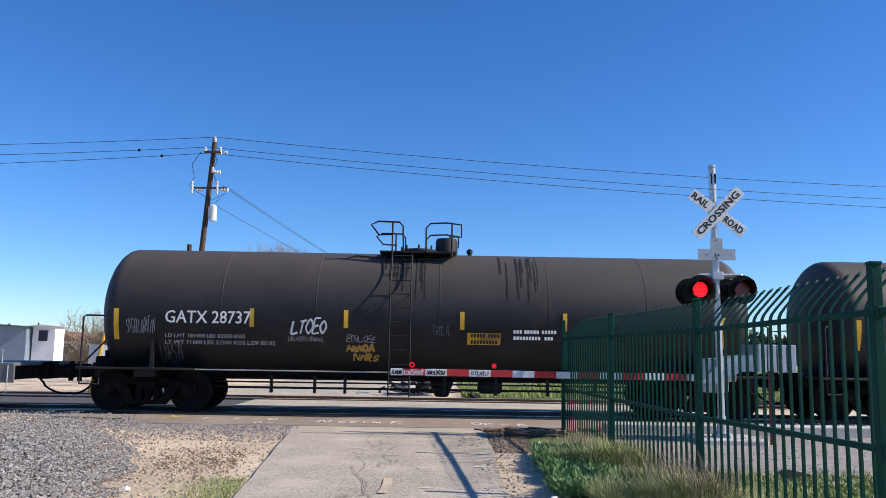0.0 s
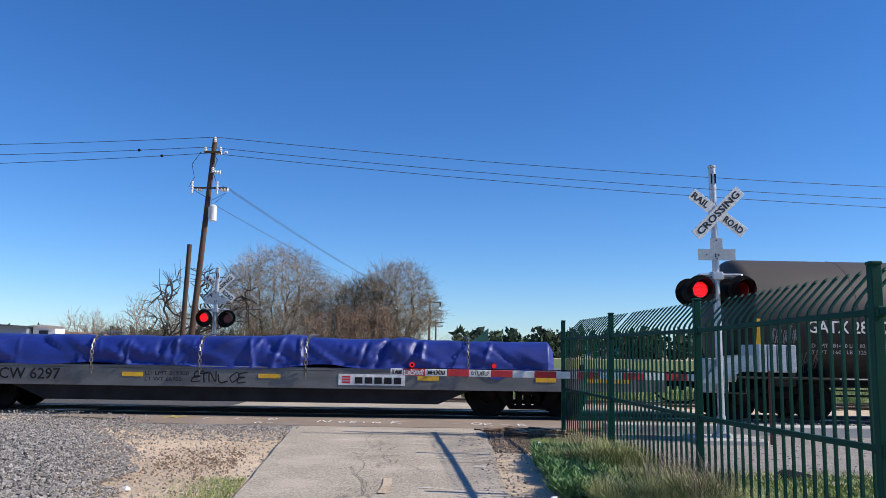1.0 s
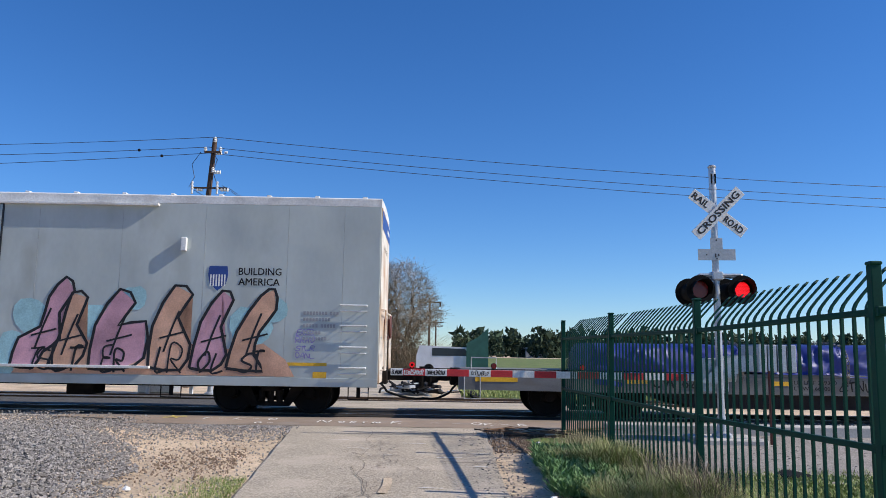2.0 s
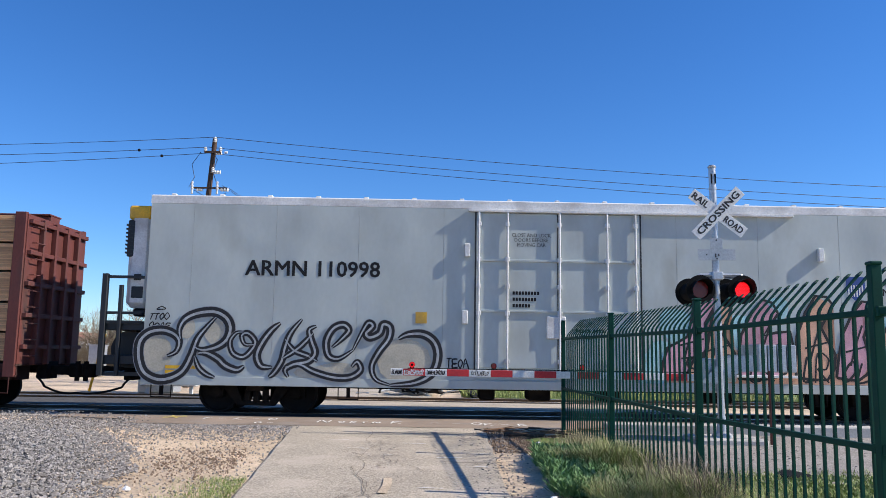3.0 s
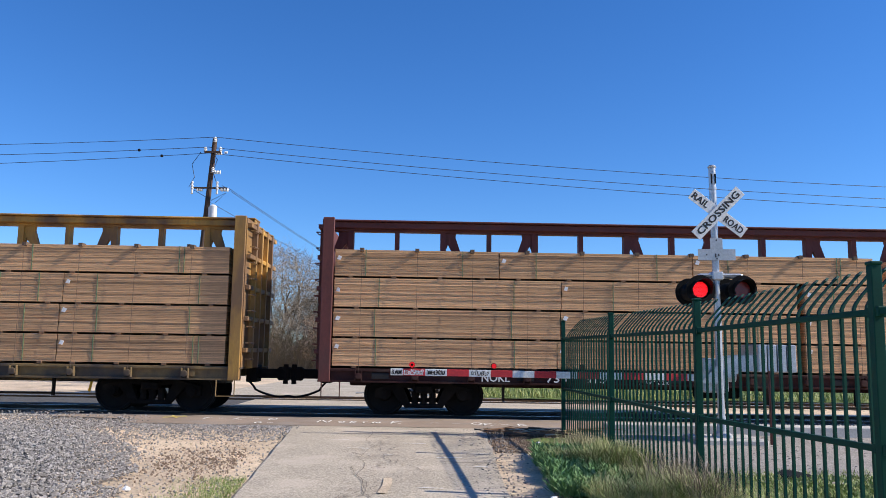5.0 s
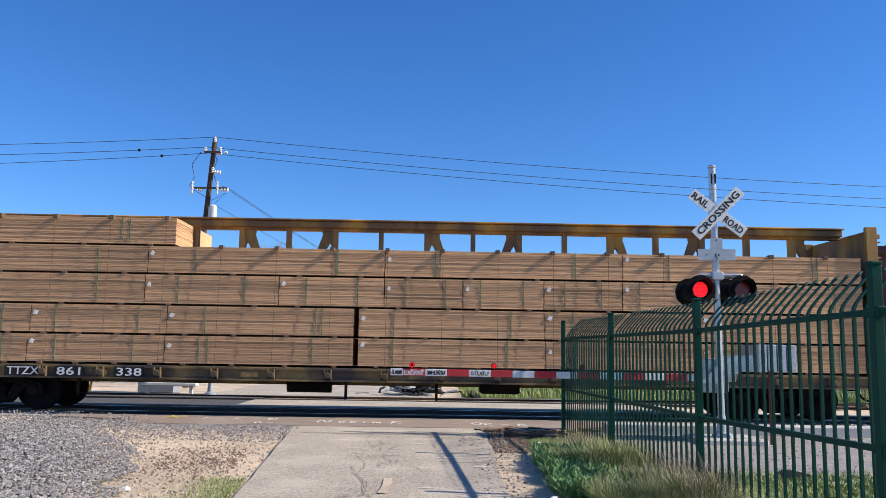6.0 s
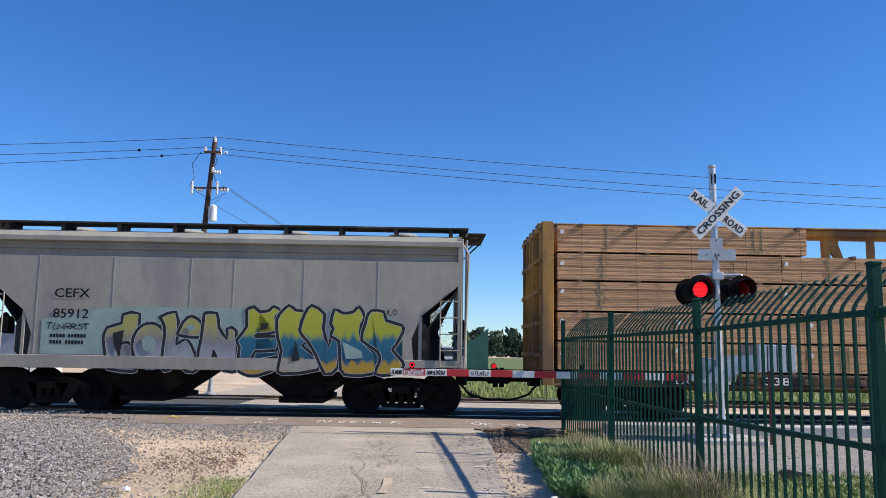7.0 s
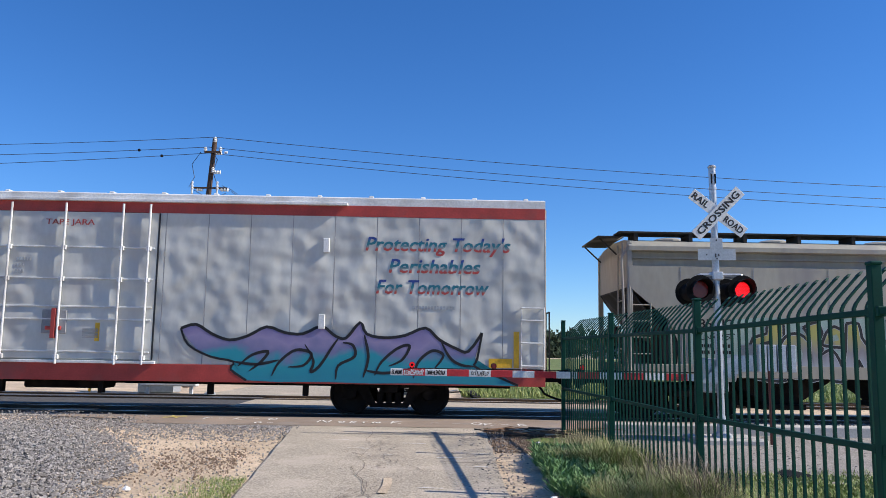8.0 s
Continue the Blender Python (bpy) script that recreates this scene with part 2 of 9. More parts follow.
def mesh_of(name, bm, material, smooth=False, normals=True):
    if normals:
        bmesh.ops.recalc_face_normals(bm, faces=bm.faces)
    me = bpy.data.meshes.new(name)
    bm.to_mesh(me)
    bm.free()
    me.materials.append(material)
    if smooth:
        me.polygons.foreach_set("use_smooth", [True] * len(me.polygons))
        me.set_sharp_from_angle(angle=radians(38))
    return me

def part(name, bm, material, parent, label="", smooth=False, kind="", normals=True):
    ob = new(name, mesh_of(name, bm, material, smooth, normals))
    ob.parent = parent
    return tagged(ob, label, kind=kind)

def solid(name, bm, material, label, category="", group="", kind="", smooth=False, m=None, normals=True):
    ob = new(name, mesh_of(name, bm, material, smooth, normals))
    if m is not None:
        ob.matrix_basis = m
    return tagged(ob, label, category, group, kind)

def thing(name, label, category, group="", m=None, kind=""):
    ob = new(name)
    if m is not None:
        ob.matrix_basis = m
    return tagged(ob, label, category, group, kind)

def lettering(name, words, height, material, parent, m, width=None, depth=0.002, label="", bold=0.0):
    """Words as a mesh with Blender's font; cap height in metres, stretched to a width where given. m: origin at the left end of the baseline."""
    cu = bpy.data.curves.new(name, "FONT")
    cu.body, cu.size, cu.extrude, cu.offset, cu.resolution_u = words, 1.0, 0.0, 0.0, 2
    tmp = bpy.data.objects.new(name, cu)
    scene.collection.objects.link(tmp)
    me = bpy.data.meshes.new_from_object(tmp.evaluated_get(bpy.context.evaluated_depsgraph_get()))
    bpy.data.objects.remove(tmp)
    co = np.zeros(len(me.vertices) * 3)
    me.vertices.foreach_get("co", co)
    co = co.reshape(-1, 3)
    if bold:
        # heavier strokes: the same outline laid thrice, slightly shifted
        faces = [tuple(f.vertices) for f in me.polygons]
        n0 = len(co)
        co = np.concatenate([co + (dx * bold, dy * bold, k * 0.0004) for k, (dx, dy) in enumerate(((0, 0), (1, 0.6), (-1, -0.6), (1, -0.6), (-1, 0.6)))])
        me = bpy.data.meshes.new(name)
        me.from_pydata(co.tolist(), [], [tuple(v + n0 * k for v in f) for k in range(5) for f in faces])
    sy = height / 0.70
    sx = sy if width is None else width / max(co[:, 0].max() - co[:, 0].min(), 1e-6)
    co[:, 0] = (co[:, 0] - co[:, 0].min()) * sx
    co[:, 1] *= sy
    me.vertices.foreach_set("co", co.ravel())
    me.update()
    me.materials.clear()
    me.materials.append(material)
    ob = new(name, me)
    ob.parent = parent
    ob.matrix_basis = m
    return tagged(ob, label, kind="stuff" if len(words) > 12 else "")

def on_side(x, y, z):
    """A pose for lettering that faces the camera on the near side of a car."""
    return pose(x, y, z, 90, 0, 0)

def track_pose(s, across=0.0, z=RAIL_Z, y0=TRACK_Y):
    a = radians(TRACK_YAW)
    return pose(s * math.cos(a) - across * math.sin(a), y0 + s * math.sin(a) + across * math.cos(a), z, 0, 0, TRACK_YAW)
# ---------------- ground ----------------
def ground_material():
    m = surf("dry_dirt", (0.585, 0.45, 0.31), 0.95, var=0.22, scale=0.5, grain=22, gvar=0.25, bump=0.6, stain=(0.40, 0.30, 0.20), stain_scale=0.7, bdist=0.03)
    return m
M_DIRT = ground_material()
M_GRASSGROUND = surf("green_ground", (0.11, 0.15, 0.03), 0.95, var=0.3, scale=0.6, grain=18, gvar=0.35, bump=0.5, stain=(0.24, 0.21, 0.09), stain_scale=0.5)

def rough_sheet(bm, xs, ys, f):
    vs = [[bm.verts.new((x, y, f(x, y))) for x in xs] for y in ys]
    for j in range(len(ys) - 1):
        for i in range(len(xs) - 1):
            bm.faces.new((vs[j][i], vs[j][i + 1], vs[j + 1][i + 1], vs[j + 1][i]))

bm = bmesh.new()
edges = [-2500, -800, -250, -90, -45, -25] + [-14 + 0.5 * i for i in range(57)] + [25, 45, 90, 250, 800, 2500]
deep = [-2500, -600, -100, -20, 0] + [5 + 0.5 * i for i in range(31)] + [24, 32, 50, 90, 250, 800, 3000]
rough_sheet(bm, edges, deep, lambda x, y: -0.03 + 0.035 * noise.noise((x * 0.6, y * 0.6, 0)) if -20 < x < 20 and 3 < y < 20 else -0.03)
solid("ground", bm, M_DIRT, "dry tan dirt ground with scattered pebbles", "ground", kind="structure")

# far side: grass field beyond the railway
bm = bmesh.new()
rough_sheet(bm, [0.8, 3, 6, 10, 18, 30, 60, 140], [26.6, 28, 31, 36, 44, 60, 110, 200], lambda x, y: 0.0 + 0.05 * noise.noise((x, y, 1)))
solid("grass_verge", bm, M_GRASSGROUND, "green and straw grass field beyond the railway", "grass", kind="structure")

# near road, the crossing apron and the road that goes on beyond the track
def road_mesh(pts, z, f=None):
    b = bmesh.new()
    rows = []
    for y, x0, x1 in pts:
        rows.append([b.verts.new((x0 + (x1 - x0) * k / 8 + (0.05 * noise.noise((y * 3, k, 2)) if k in (0, 8) else 0), y, z + 0.006 * noise.noise((x0 + k, y * 0.7, 0)))) for k in range(9)])
    for a, c in zip(rows, rows[1:]):
        for k in range(8):
            b.faces.new((a[k], a[k + 1], c[k + 1], c[k]))
    return b
pts = [(y, -1.20 - 0.105 * max(-2.0, y), 0.55 + 0.02 * y) for y in [-60.0, -30.0, -12.0, -5.0, 0.0, 2, 4, 5, 6, 7, 8, 8.5, 9, 9.5, 10, 10.5, 11, 11.5, 12, 12.5, 13, 13.5, 14, 14.5, 15, 15.4, 15.8]]
solid("road", road_mesh(pts, 0.012), M_ASPHALT, "pale weathered asphalt road with cracks and patches", "road", kind="structure")
pts = [(y, -8.3 + (y - 16.0) * 0.1 if y > 16.6 else -6.2, 6.5) for y in [15.75, 16.2, 16.6, 17.0, 17.4, 17.8, 18.2]]
solid("crossing_apron", road_mesh(pts, 0.018), M_PANEL, "brown-grey asphalt apron beside the track", "road", kind="structure")
pts = [(y, -5.4, 6.5) for y in [20.1, 20.8, 21.5, 22.2, 23.0, 23.5]]
solid("crossing_middle", road_mesh(pts, 0.02), M_ASPHALT, "pale asphalt between the two tracks", "road", kind="structure")
pts = [(y, -7.5 + 0.02 * (y - 25), -0.3 + 0.012 * (y - 25)) for y in [25.2, 27, 30, 35, 45, 60, 90]]
solid("road_beyond", road_mesh(pts, 0.02), M_ASPHALT, "pale asphalt road going on beyond the railway", "road", kind="structure")

bm = bmesh.new()
rough_sheet(bm, [-120, -60, -30, -20, -14, -10, -7, -5.45], [20.55, 21.5, 22.5, 23.0, 26.2], lambda x, y: 0.0 + 0.02 * noise.noise((x, y, 4)))
solid("yard_ballast", bm, M_BALLAST, "dark ballast between the tracks", "ballast", kind="structure")
# ---------------- tracks ----------------
def make_track(y0, name):
    bm = bmesh.new()
    prof = [(-2.0, -0.19), (-1.5, -0.09), (1.5, -0.09), (2.0, -0.19)]
    sweep(bm, [(a, b - 0.0) for a, b in prof] + [(2.0, -0.4), (-2.0, -0.4)], -300, 300)
    bed = solid(name + "_ballast", bm, M_BALLAST, "dark ballast bed under the rails", "ballast", kind="structure", m=track_pose(0, y0=y0))
    t = thing(name, "steel rails on dark wooden ties", "railway track", kind="structure", m=track_pose(0, y0=y0))
    for s in (-1, 1):
        bm = bmesh.new()
        sweep(bm, [(s * 0.7525 + a, b) for a, b in [(-0.07, -0.17), (0.07, -0.17), (0.07, -0.15), (0.01, -0.13), (0.01, -0.045), (0.036, -0.03), (0.036, -0.004), (0.03, 0.0), (-0.03, 0.0), (-0.036, -0.004), (-0.036, -0.03), (-0.01, -0.045), (-0.01, -0.13), (-0.07, -0.15)]], -300, 300)
        r = part("rail", bm, M_RAIL, t)
        bm = bmesh.new()
        box(bm, -300, 300, s * 0.7525 - 0.028, s * 0.7525 + 0.028, 0.0005, 0.002)
        part("running_surface", bm, M_RAILTOP, r, "polished running surface")
    bm = bmesh.new()
    for i in range(-60, 60):
        if not -13 < i < 11:
            box(bm, i * 0.55 - 0.11, i * 0.55 + 0.11, -1.3, 1.3, -0.2, -0.075)
    part("ties", bm, M_TIE, t, kind="stuff")
    return t
make_track(TRACK_Y, "track")
make_track(FAR_TRACK_Y, "far_track")
bm = bmesh.new()
for a, b in ((-0.66, 0.66), (-1.25, -0.84), (0.84, 1.25)):
    box(bm, -8.0, 6.5, a, b, -0.12, -0.012, 0.01)
solid("crossing_panels", bm, M_TRACKPANEL, "dark crossing panels between the rails", "crossing panel", kind="structure", m=track_pose(0))

# ---------------- stones ----------------
def stones(name, label, count, place, size, material, seed):
    rs = np.random.RandomState(seed)
    ico = np.array([(a, b, c) for a in (-1, 1) for b in (-1, 1) for c in (-1, 1)]) * 0.8
    fac = np.array([(0, 1, 3, 2), (4, 6, 7, 5), (0, 4, 5, 1), (2, 3, 7, 6), (0, 2, 6, 4), (1, 5, 7, 3)])
    V, Fc = [], []
    for i in range(count):
        x, y, z = place(rs)
        s = size * (0.45 + rs.rand() ** 2 * 1.1)
        v = ico * (s * (0.45 + 0.75 * rs.rand(8, 3))) * np.array([1.1, 0.8, 0.6])
        a, b = rs.rand() * 6.3, rs.rand() * 1.8 - 0.9
        ca, sa, cb, sb = math.cos(a), math.sin(a), math.cos(b), math.sin(b)
        v = v @ np.array([[ca, sa, 0], [-sa, ca, 0], [0, 0, 1]]) @ np.array([[1, 0, 0], [0, cb, sb], [0, -sb, cb]])
        V.append(v + (x, y, z))
        Fc.append(fac + 8 * i)
    me = bpy.data.meshes.new(name)
    me.from_pydata(np.concatenate(V).tolist(), [], np.concatenate(Fc).tolist())
    me.materials.append(material)
    return tagged(new(name, me), label, "gravel", kind="stuff")

def stone_material():
    m = surf("crushed_stone", (0.29, 0.265, 0.24), 0.9, var=0.15, spec=0.3, scale=6, grain=60, gvar=0.2, bump=0.3)
    n, l = m.node_tree.nodes, m.node_tree.links
    g = n.new("ShaderNodeNewGeometry")
    r = n.new("ShaderNodeMapRange")
    r.inputs["To Min"].default_value, r.inputs["To Max"].default_value = 0.5, 1.4
    l.new(g.outputs["Random Per Island"], r.inputs["Value"])
    p = n["Principled BSDF"]
    src = p.inputs["Base Color"].links[0].from_socket
    x = n.new("ShaderNodeMix")
    x.data_type, x.blend_type = "RGBA", "MULTIPLY"
    x.inputs["Factor"].default_value = 1.0
    l.new(src, x.inputs["A"])
    l.new(r.outputs["Result"], x.inputs["B"])
    l.new(x.outputs["Result"], p.inputs["Base Color"])
    return m
M_STONE = stone_material()

def heap_z(x, y):
    return 0.10 * max(0.0, min(1.0, (-3.2 - 0.30 * (y - 8) - x) / 1.2)) + 0.02 * noise.noise((x, y, 3))
def in_heap(rs):
    while True:
        y = 6.5 + rs.rand() ** 1.2 * 10.8
        x = -3.1 - 0.30 * (y - 8) - rs.rand() ** 0.9 * (3.0 + 0.25 * y)
        if y < 15.2 - 1.6 * rs.rand() ** 3 and noise.noise((x * 0.9, y * 0.9, 0)) * 0.5 + (-3.1 - 0.30 * (y - 8) - x) > 0.12 + 0.45 * max(0.0, y - 11.8) or rs.rand() < 0.08:
            return x, y, heap_z(x, y) + 0.0
bm = bmesh.new()
rough_sheet(bm, [-16 + 0.5 * i for i in range(28)], [5 + 0.5 * i for i in range(26)], lambda x, y: heap_z(x, y) - (0.04 if x < -3.7 - 0.3 * (y - 8) - max(0.0, y - 12) * 0.45 and y < 14.3 else 0.35))
solid("gravel_bank", bm, M_BALLAST, "low bank of grey crushed stone", "gravel", kind="structure")
stones("crushed_stone", "loose grey crushed stones heaped beside the track", 40000, in_heap, 0.0185, M_STONE, 1)
stones("edge_gravel", "dark gravel strewn along the apron edge", 9000, lambda rs: (-2.7 - rs.rand() ** 1.1 * 7.5, 15.75 - rs.rand() ** 3.2 * 2.6 - 0.03, 0.0), 0.018, M_STONE, 2)
stones("verge_gravel", "loose gravel between the apron and the track bed", 7000, lambda rs: (-6.0 - rs.rand() * 10.0, 15.3 + rs.rand() * 2.3, -0.02 + 0.03 * rs.rand()), 0.024, M_STONE, 7)
stones("pebbles", "pebbles scattered on the dirt", 3000, lambda rs: (-2.2 - rs.rand() * 4.0, 7.0 + rs.rand() * 8.5, 0.0), 0.012, M_STONE, 3)
M_DULLWOOD = surf("rotted_wood", (0.22, 0.155, 0.105), 0.95, var=0.3)
M_CLOD = surf("dirt_clod", (0.50, 0.39, 0.275), 0.95, var=0.3, scale=9)
stones("dirt_clods", "brown clods and crumbs on the bare dirt", 2600, lambda rs: (-1.9 - rs.rand() * 5.5, 7.0 + rs.rand() * 8.8, -0.005), 0.013, M_CLOD, 13)
stones("dark_mulch", "dark rotted mulch beside the road", 800, lambda rs: (lambda y: (-1.55 - 0.105 * y - abs(rs.normal()) * 0.7, y + rs.normal() * 0.5, 0.0))(9.6 + rs.rand() * 2.2), 0.014, M_DULLWOOD, 14)
stones("verge_mulch", "dark chips and twigs at the apron corner", 4200, lambda rs: (0.85 + abs(rs.normal()) * 0.75, 12.2 + rs.rand() * 3.4, 0.0), 0.014, M_DULLWOOD, 15)
stones("road_grit", "grit along the road edge", 900, lambda rs: ((lambda y: (0.55 + 0.02 * y + rs.normal() * 0.25, y, 0.012))(7 + rs.rand() * 8.5)), 0.012, M_STONE, 4)
M_LOT = surf("pinkish_gravel", (0.27, 0.242, 0.215), 0.95, var=0.15, scale=0.8, grain=35, gvar=0.45, bump=0.8, bdist=0.02)
bm = bmesh.new()
rough_sheet(bm, [3.0 + 1.0 * i for i in range(14)], [9.6 + 0.5 * i for i in range(12)], lambda x, y: 0.012 + 0.01 * noise.noise((x, y, 8)))
solid("gravel_lot", bm, M_LOT, "pinkish-grey gravel yard inside the fence", "gravel", kind="structure")
stones("field_gravel", "gravel inside the fence", 5000, lambda rs: (3.2 + rs.rand() * 9, 10.5 + rs.rand() * 5.0, 0.0), 0.022, M_STONE, 5)
stones("track_stone", "ballast stones along the near track", 5000, lambda rs: ((-8.2 - rs.rand() * 8) if rs.rand() < 0.6 else 6.6 + rs.rand() * 9, 17.2 + rs.rand() * 1.2, -0.05 + rs.rand() * 0.05), 0.035, M_STONE, 6)

# ---------------- fence ----------------
FENCE = [(2.232, 14.6, 0.0), (2.47, 11.6, 0.0), (2.69, 8.37, 0.0), (2.905, 5.3, 0.05), (3.11, 2.2, 0.08)]
def make_fence():
    # bent picket: out over the field side, with a spear tip
    bm = bmesh.new()
    prof = [(0.032, 0.08), (0.032, 1.74), (0.036, 1.80), (0.052, 1.835), (0.10, 1.895), (0.17, 1.97), (0.255, 2.06), (0.272, 2.078), (0.30, 2.105)]
    rings = []
    for k, (yc, z) in enumerate(prof):
        tx = (0.0125, 0.021, 0.003)[max(0, k - len(prof) + 3)]
        rings.append([bm.verts.new((sx * tx, yc + sy * 0.010, z)) for sx, sy in ((-1, -1), (1, -1), (1, 1), (-1, 1))])
    for a, b in zip(rings, rings[1:]):
        for k in range(4):
            bm.faces.new((a[k], a[(k + 1) % 4], b[(k + 1) % 4], b[k]))
    bm.faces.new(rings[0][::-1])
    bm.faces.new(rings[-1])
    me = mesh_of("picket", bm, M_GREEN)
    for i, (x, y, base) in enumerate(FENCE):
        f = thing("fence_panel", "green steel security fence panel with bent-over pickets", "fence", "green fence panels", m=pose(x, y, base))
        bm = bmesh.new()
        box(bm, -0.036, 0.036, -0.036, 0.036, -0.4, 2.07, 0.006)
        p = part("post", bm, M_GREEN, f)
        bm = bmesh.new()
        box(bm, -0.042, 0.042, -0.042, 0.042, 2.07, 2.095, 0.008)
        part("post_cap", bm, M_GREEN, p)
        if i + 1 == len(FENCE):
            break
        d = Vector(FENCE[i + 1]) - Vector((x, y, base))
        L = d.xy.length
        ang, rise = math.degrees(math.atan2(d.y, d.x)), math.degrees(math.atan2(d.z, L))
        for z in (0.855, 1.755):
            bm = bmesh.new()
            box(bm, 0.04, L - 0.04, -0.022, 0.022, -0.022, 0.022, 0.004)
            r = part("rail", bm, M_GREEN, f)
            r.matrix_basis = pose(0, 0, z, 0, -rise, ang)
            for u in (0.055, L - 0.055):
                bm = bmesh.new()
                box(bm, u - 0.018, u + 0.018, -0.030, 0.030, -0.034, 0.034, 0.004)
                part("bracket", bm, M_GREEN, r)
        n = int(round(L / 0.152)) - 1
        for k in range(n):
            o = new("picket", me)
            o.parent = f
            u = (k + 1) / (n + 1)
            o.matrix_basis = pose(0, 0, d.z * u, 0, 0, ang) @ pose(u * L, 0, 0)
make_fence()
# ---------------- rolling stock: common parts ----------------
WHEELSETS = []      # (object, x, height)
NEAR = -1.55        # y of a car's near side
WR = 0.457

def truck(car, x, wb=1.78):
    """A two-axle truck under a car at x along it."""
    bm = bmesh.new()
    for s in (-1, 1):
        y0, y1 = s * 0.98 - 0.07, s * 0.98 + 0.07
        h = wb / 2
        prism(bm, [(x - h - 0.20, 0.36), (x - h - 0.20, 0.58), (x - h + 0.10, 0.66), (x - 0.42, 0.76), (x + 0.42, 0.76), (x + h - 0.10, 0.66), (x + h + 0.20, 0.58), (x + h + 0.20, 0.36), (x + h - 0.14, 0.40), (x + h - 0.16, 0.55), (x + 0.46, 0.62), (x + 0.34, 0.60), (x - 0.34, 0.60), (x - 0.46, 0.62), (x - h + 0.16, 0.55), (x - h + 0.14, 0.40)], y0, y1)
        prism(bm, [(x - h + 0.16, 0.55), (x - 0.46, 0.62), (x - 0.30, 0.26), (x - 0.44, 0.20)], y0, y1)
        prism(bm, [(x + h - 0.16, 0.55), (x + 0.44, 0.20), (x + 0.30, 0.26), (x + 0.46, 0.62)], y0, y1)
        box(bm, x - 0.44, x + 0.44, y0, y1, 0.17, 0.27, 0.02)
        for k in (-0.2, 0.0, 0.2):
            tube(bm, [(x + k, s * 0.98, 0.27), (x + k, s * 0.98, 0.52)], 0.075, 10)
        for k in (-1, 1):
            tube(bm, [(x + k * h, s * 0.90, WR), (x + k * h, s * 1.10, WR)], 0.11, 12)
    box(bm, x - 0.2, x + 0.2, -1.2, 1.2, 0.5, 0.68, 0.03)
    box(bm, x - 0.25, x + 0.25, -0.3, 0.3, 0.6, 0.8)
    for k in (-0.5, 0.5):
        box(bm, x + k - 0.05, x + k + 0.05, -0.85, 0.85, 0.30, 0.40)
    t = part("truck", bm, M_STEEL, car, "grimy cast steel truck frame")
    for k in (-1, 1):
        bm = bmesh.new()
        tube(bm, [(0, -0.95, 0), (0, 0.95, 0)], 0.08, 10)
        for s in (-1, 1):
            lathe(bm, [(0.09, s * 0.66), (0.12, s * 0.68), (0.36, s * 0.70), (0.40, s * 0.68), (WR + 0.025, s * 0.68), (WR + 0.02, s * 0.71), (WR, s * 0.73), (WR, s * 0.82), (0.41, s * 0.82), (0.39, s * 0.79), (0.16, s * 0.77), (0.13, s * 0.82), (0.09, s * 0.83)], (0, 0, 0), "Y", 36)
        for a in range(6):
            c, d = math.cos(a * 1.047), math.sin(a * 1.047)
            for s in (-1, 1):
                tube(bm, [(c * 0.1, s * 0.85, d * 0.1), (c * 0.1, s * 0.88, d * 0.1)], 0.018, 6)
        w = part("wheelset", bm, M_WHEEL, t, "dark steel wheels on an axle", smooth=True)
        w.matrix_basis = pose(x + k * wb / 2, 0, WR)
        WHEELSETS.append((w, x + k * wb / 2))
    return t

def coupler(car, x0, x1, z=0.86):
    """Draft gear, knuckle coupler and air hose at a car's end; x1 is the far tip."""
    s = 1 if x1 > x0 else -1
    bm = bmesh.new()
    box(bm, x0, x0 + s * 0.25, -0.28, 0.28, z - 0.2, z + 0.2, 0.02)
    box(bm, x0 + s * 0.2, x1 - s * 0.18, -0.09, 0.09, z - 0.11, z + 0.11, 0.02)
    box(bm, x1 - s * 0.30, x1, -0.16, 0.13, z - 0.16, z + 0.16, 0.04)
    tube(bm, [(x1 - s * 0.1, -0.12, z - 0.24), (x1 - s * 0.1, -0.12, z + 0.22)], 0.06, 8)
    part("coupler", bm, M_STEEL, car, "rusty knuckle coupler")
    bm = bmesh.new()
    pts = [(x0 + s * 0.05, -0.35, z - 0.12), (x0 + s * 0.2, -0.35, z - 0.28)]
    L = abs(x1 - x0)
    for k in range(9):
        u = k / 8
        pts.append((x0 + s * (0.25 + (L - 0.25) * u), -0.35, z - 0.30 - 0.22 * math.sin(math.pi * (0.15 + 0.85 * u) * 0.62)))
    tube(bm, pts, 0.026, 8)
    part("air_hose", bm, M_SIGNALBLACK, car)

def ladder(car, x, y, z0, z1, w=0.4, n=None, material=None, rail=True, name="ladder", r=0.014):
    bm = bmesh.new()
    n = n or int((z1 - z0) / 0.36) + 1
    if rail:
        for k in (0, w):
            tube(bm, [(x + k, y, z0), (x + k, y, z1)], r * 1.3, 6)
    for i in range(n):
        z = z0 + (z1 - z0) * (i + 0.3) / n
        tube(bm, [(x, y + 0.06, z), (x, y, z), (x + w, y, z), (x + w, y + 0.06, z)] if not rail else [(x, y, z), (x + w, y, z)], r, 6)
    return part(name, bm, material, car)

def stripe(car, x0, x1, y, z0, z1, material=None, name="reflector_stripe"):
    bm = bmesh.new()
    box(bm, x0, x1, y - 0.004, y + 0.002, z0, z1)
    return part(name, bm, material or M_YELLOW, car)

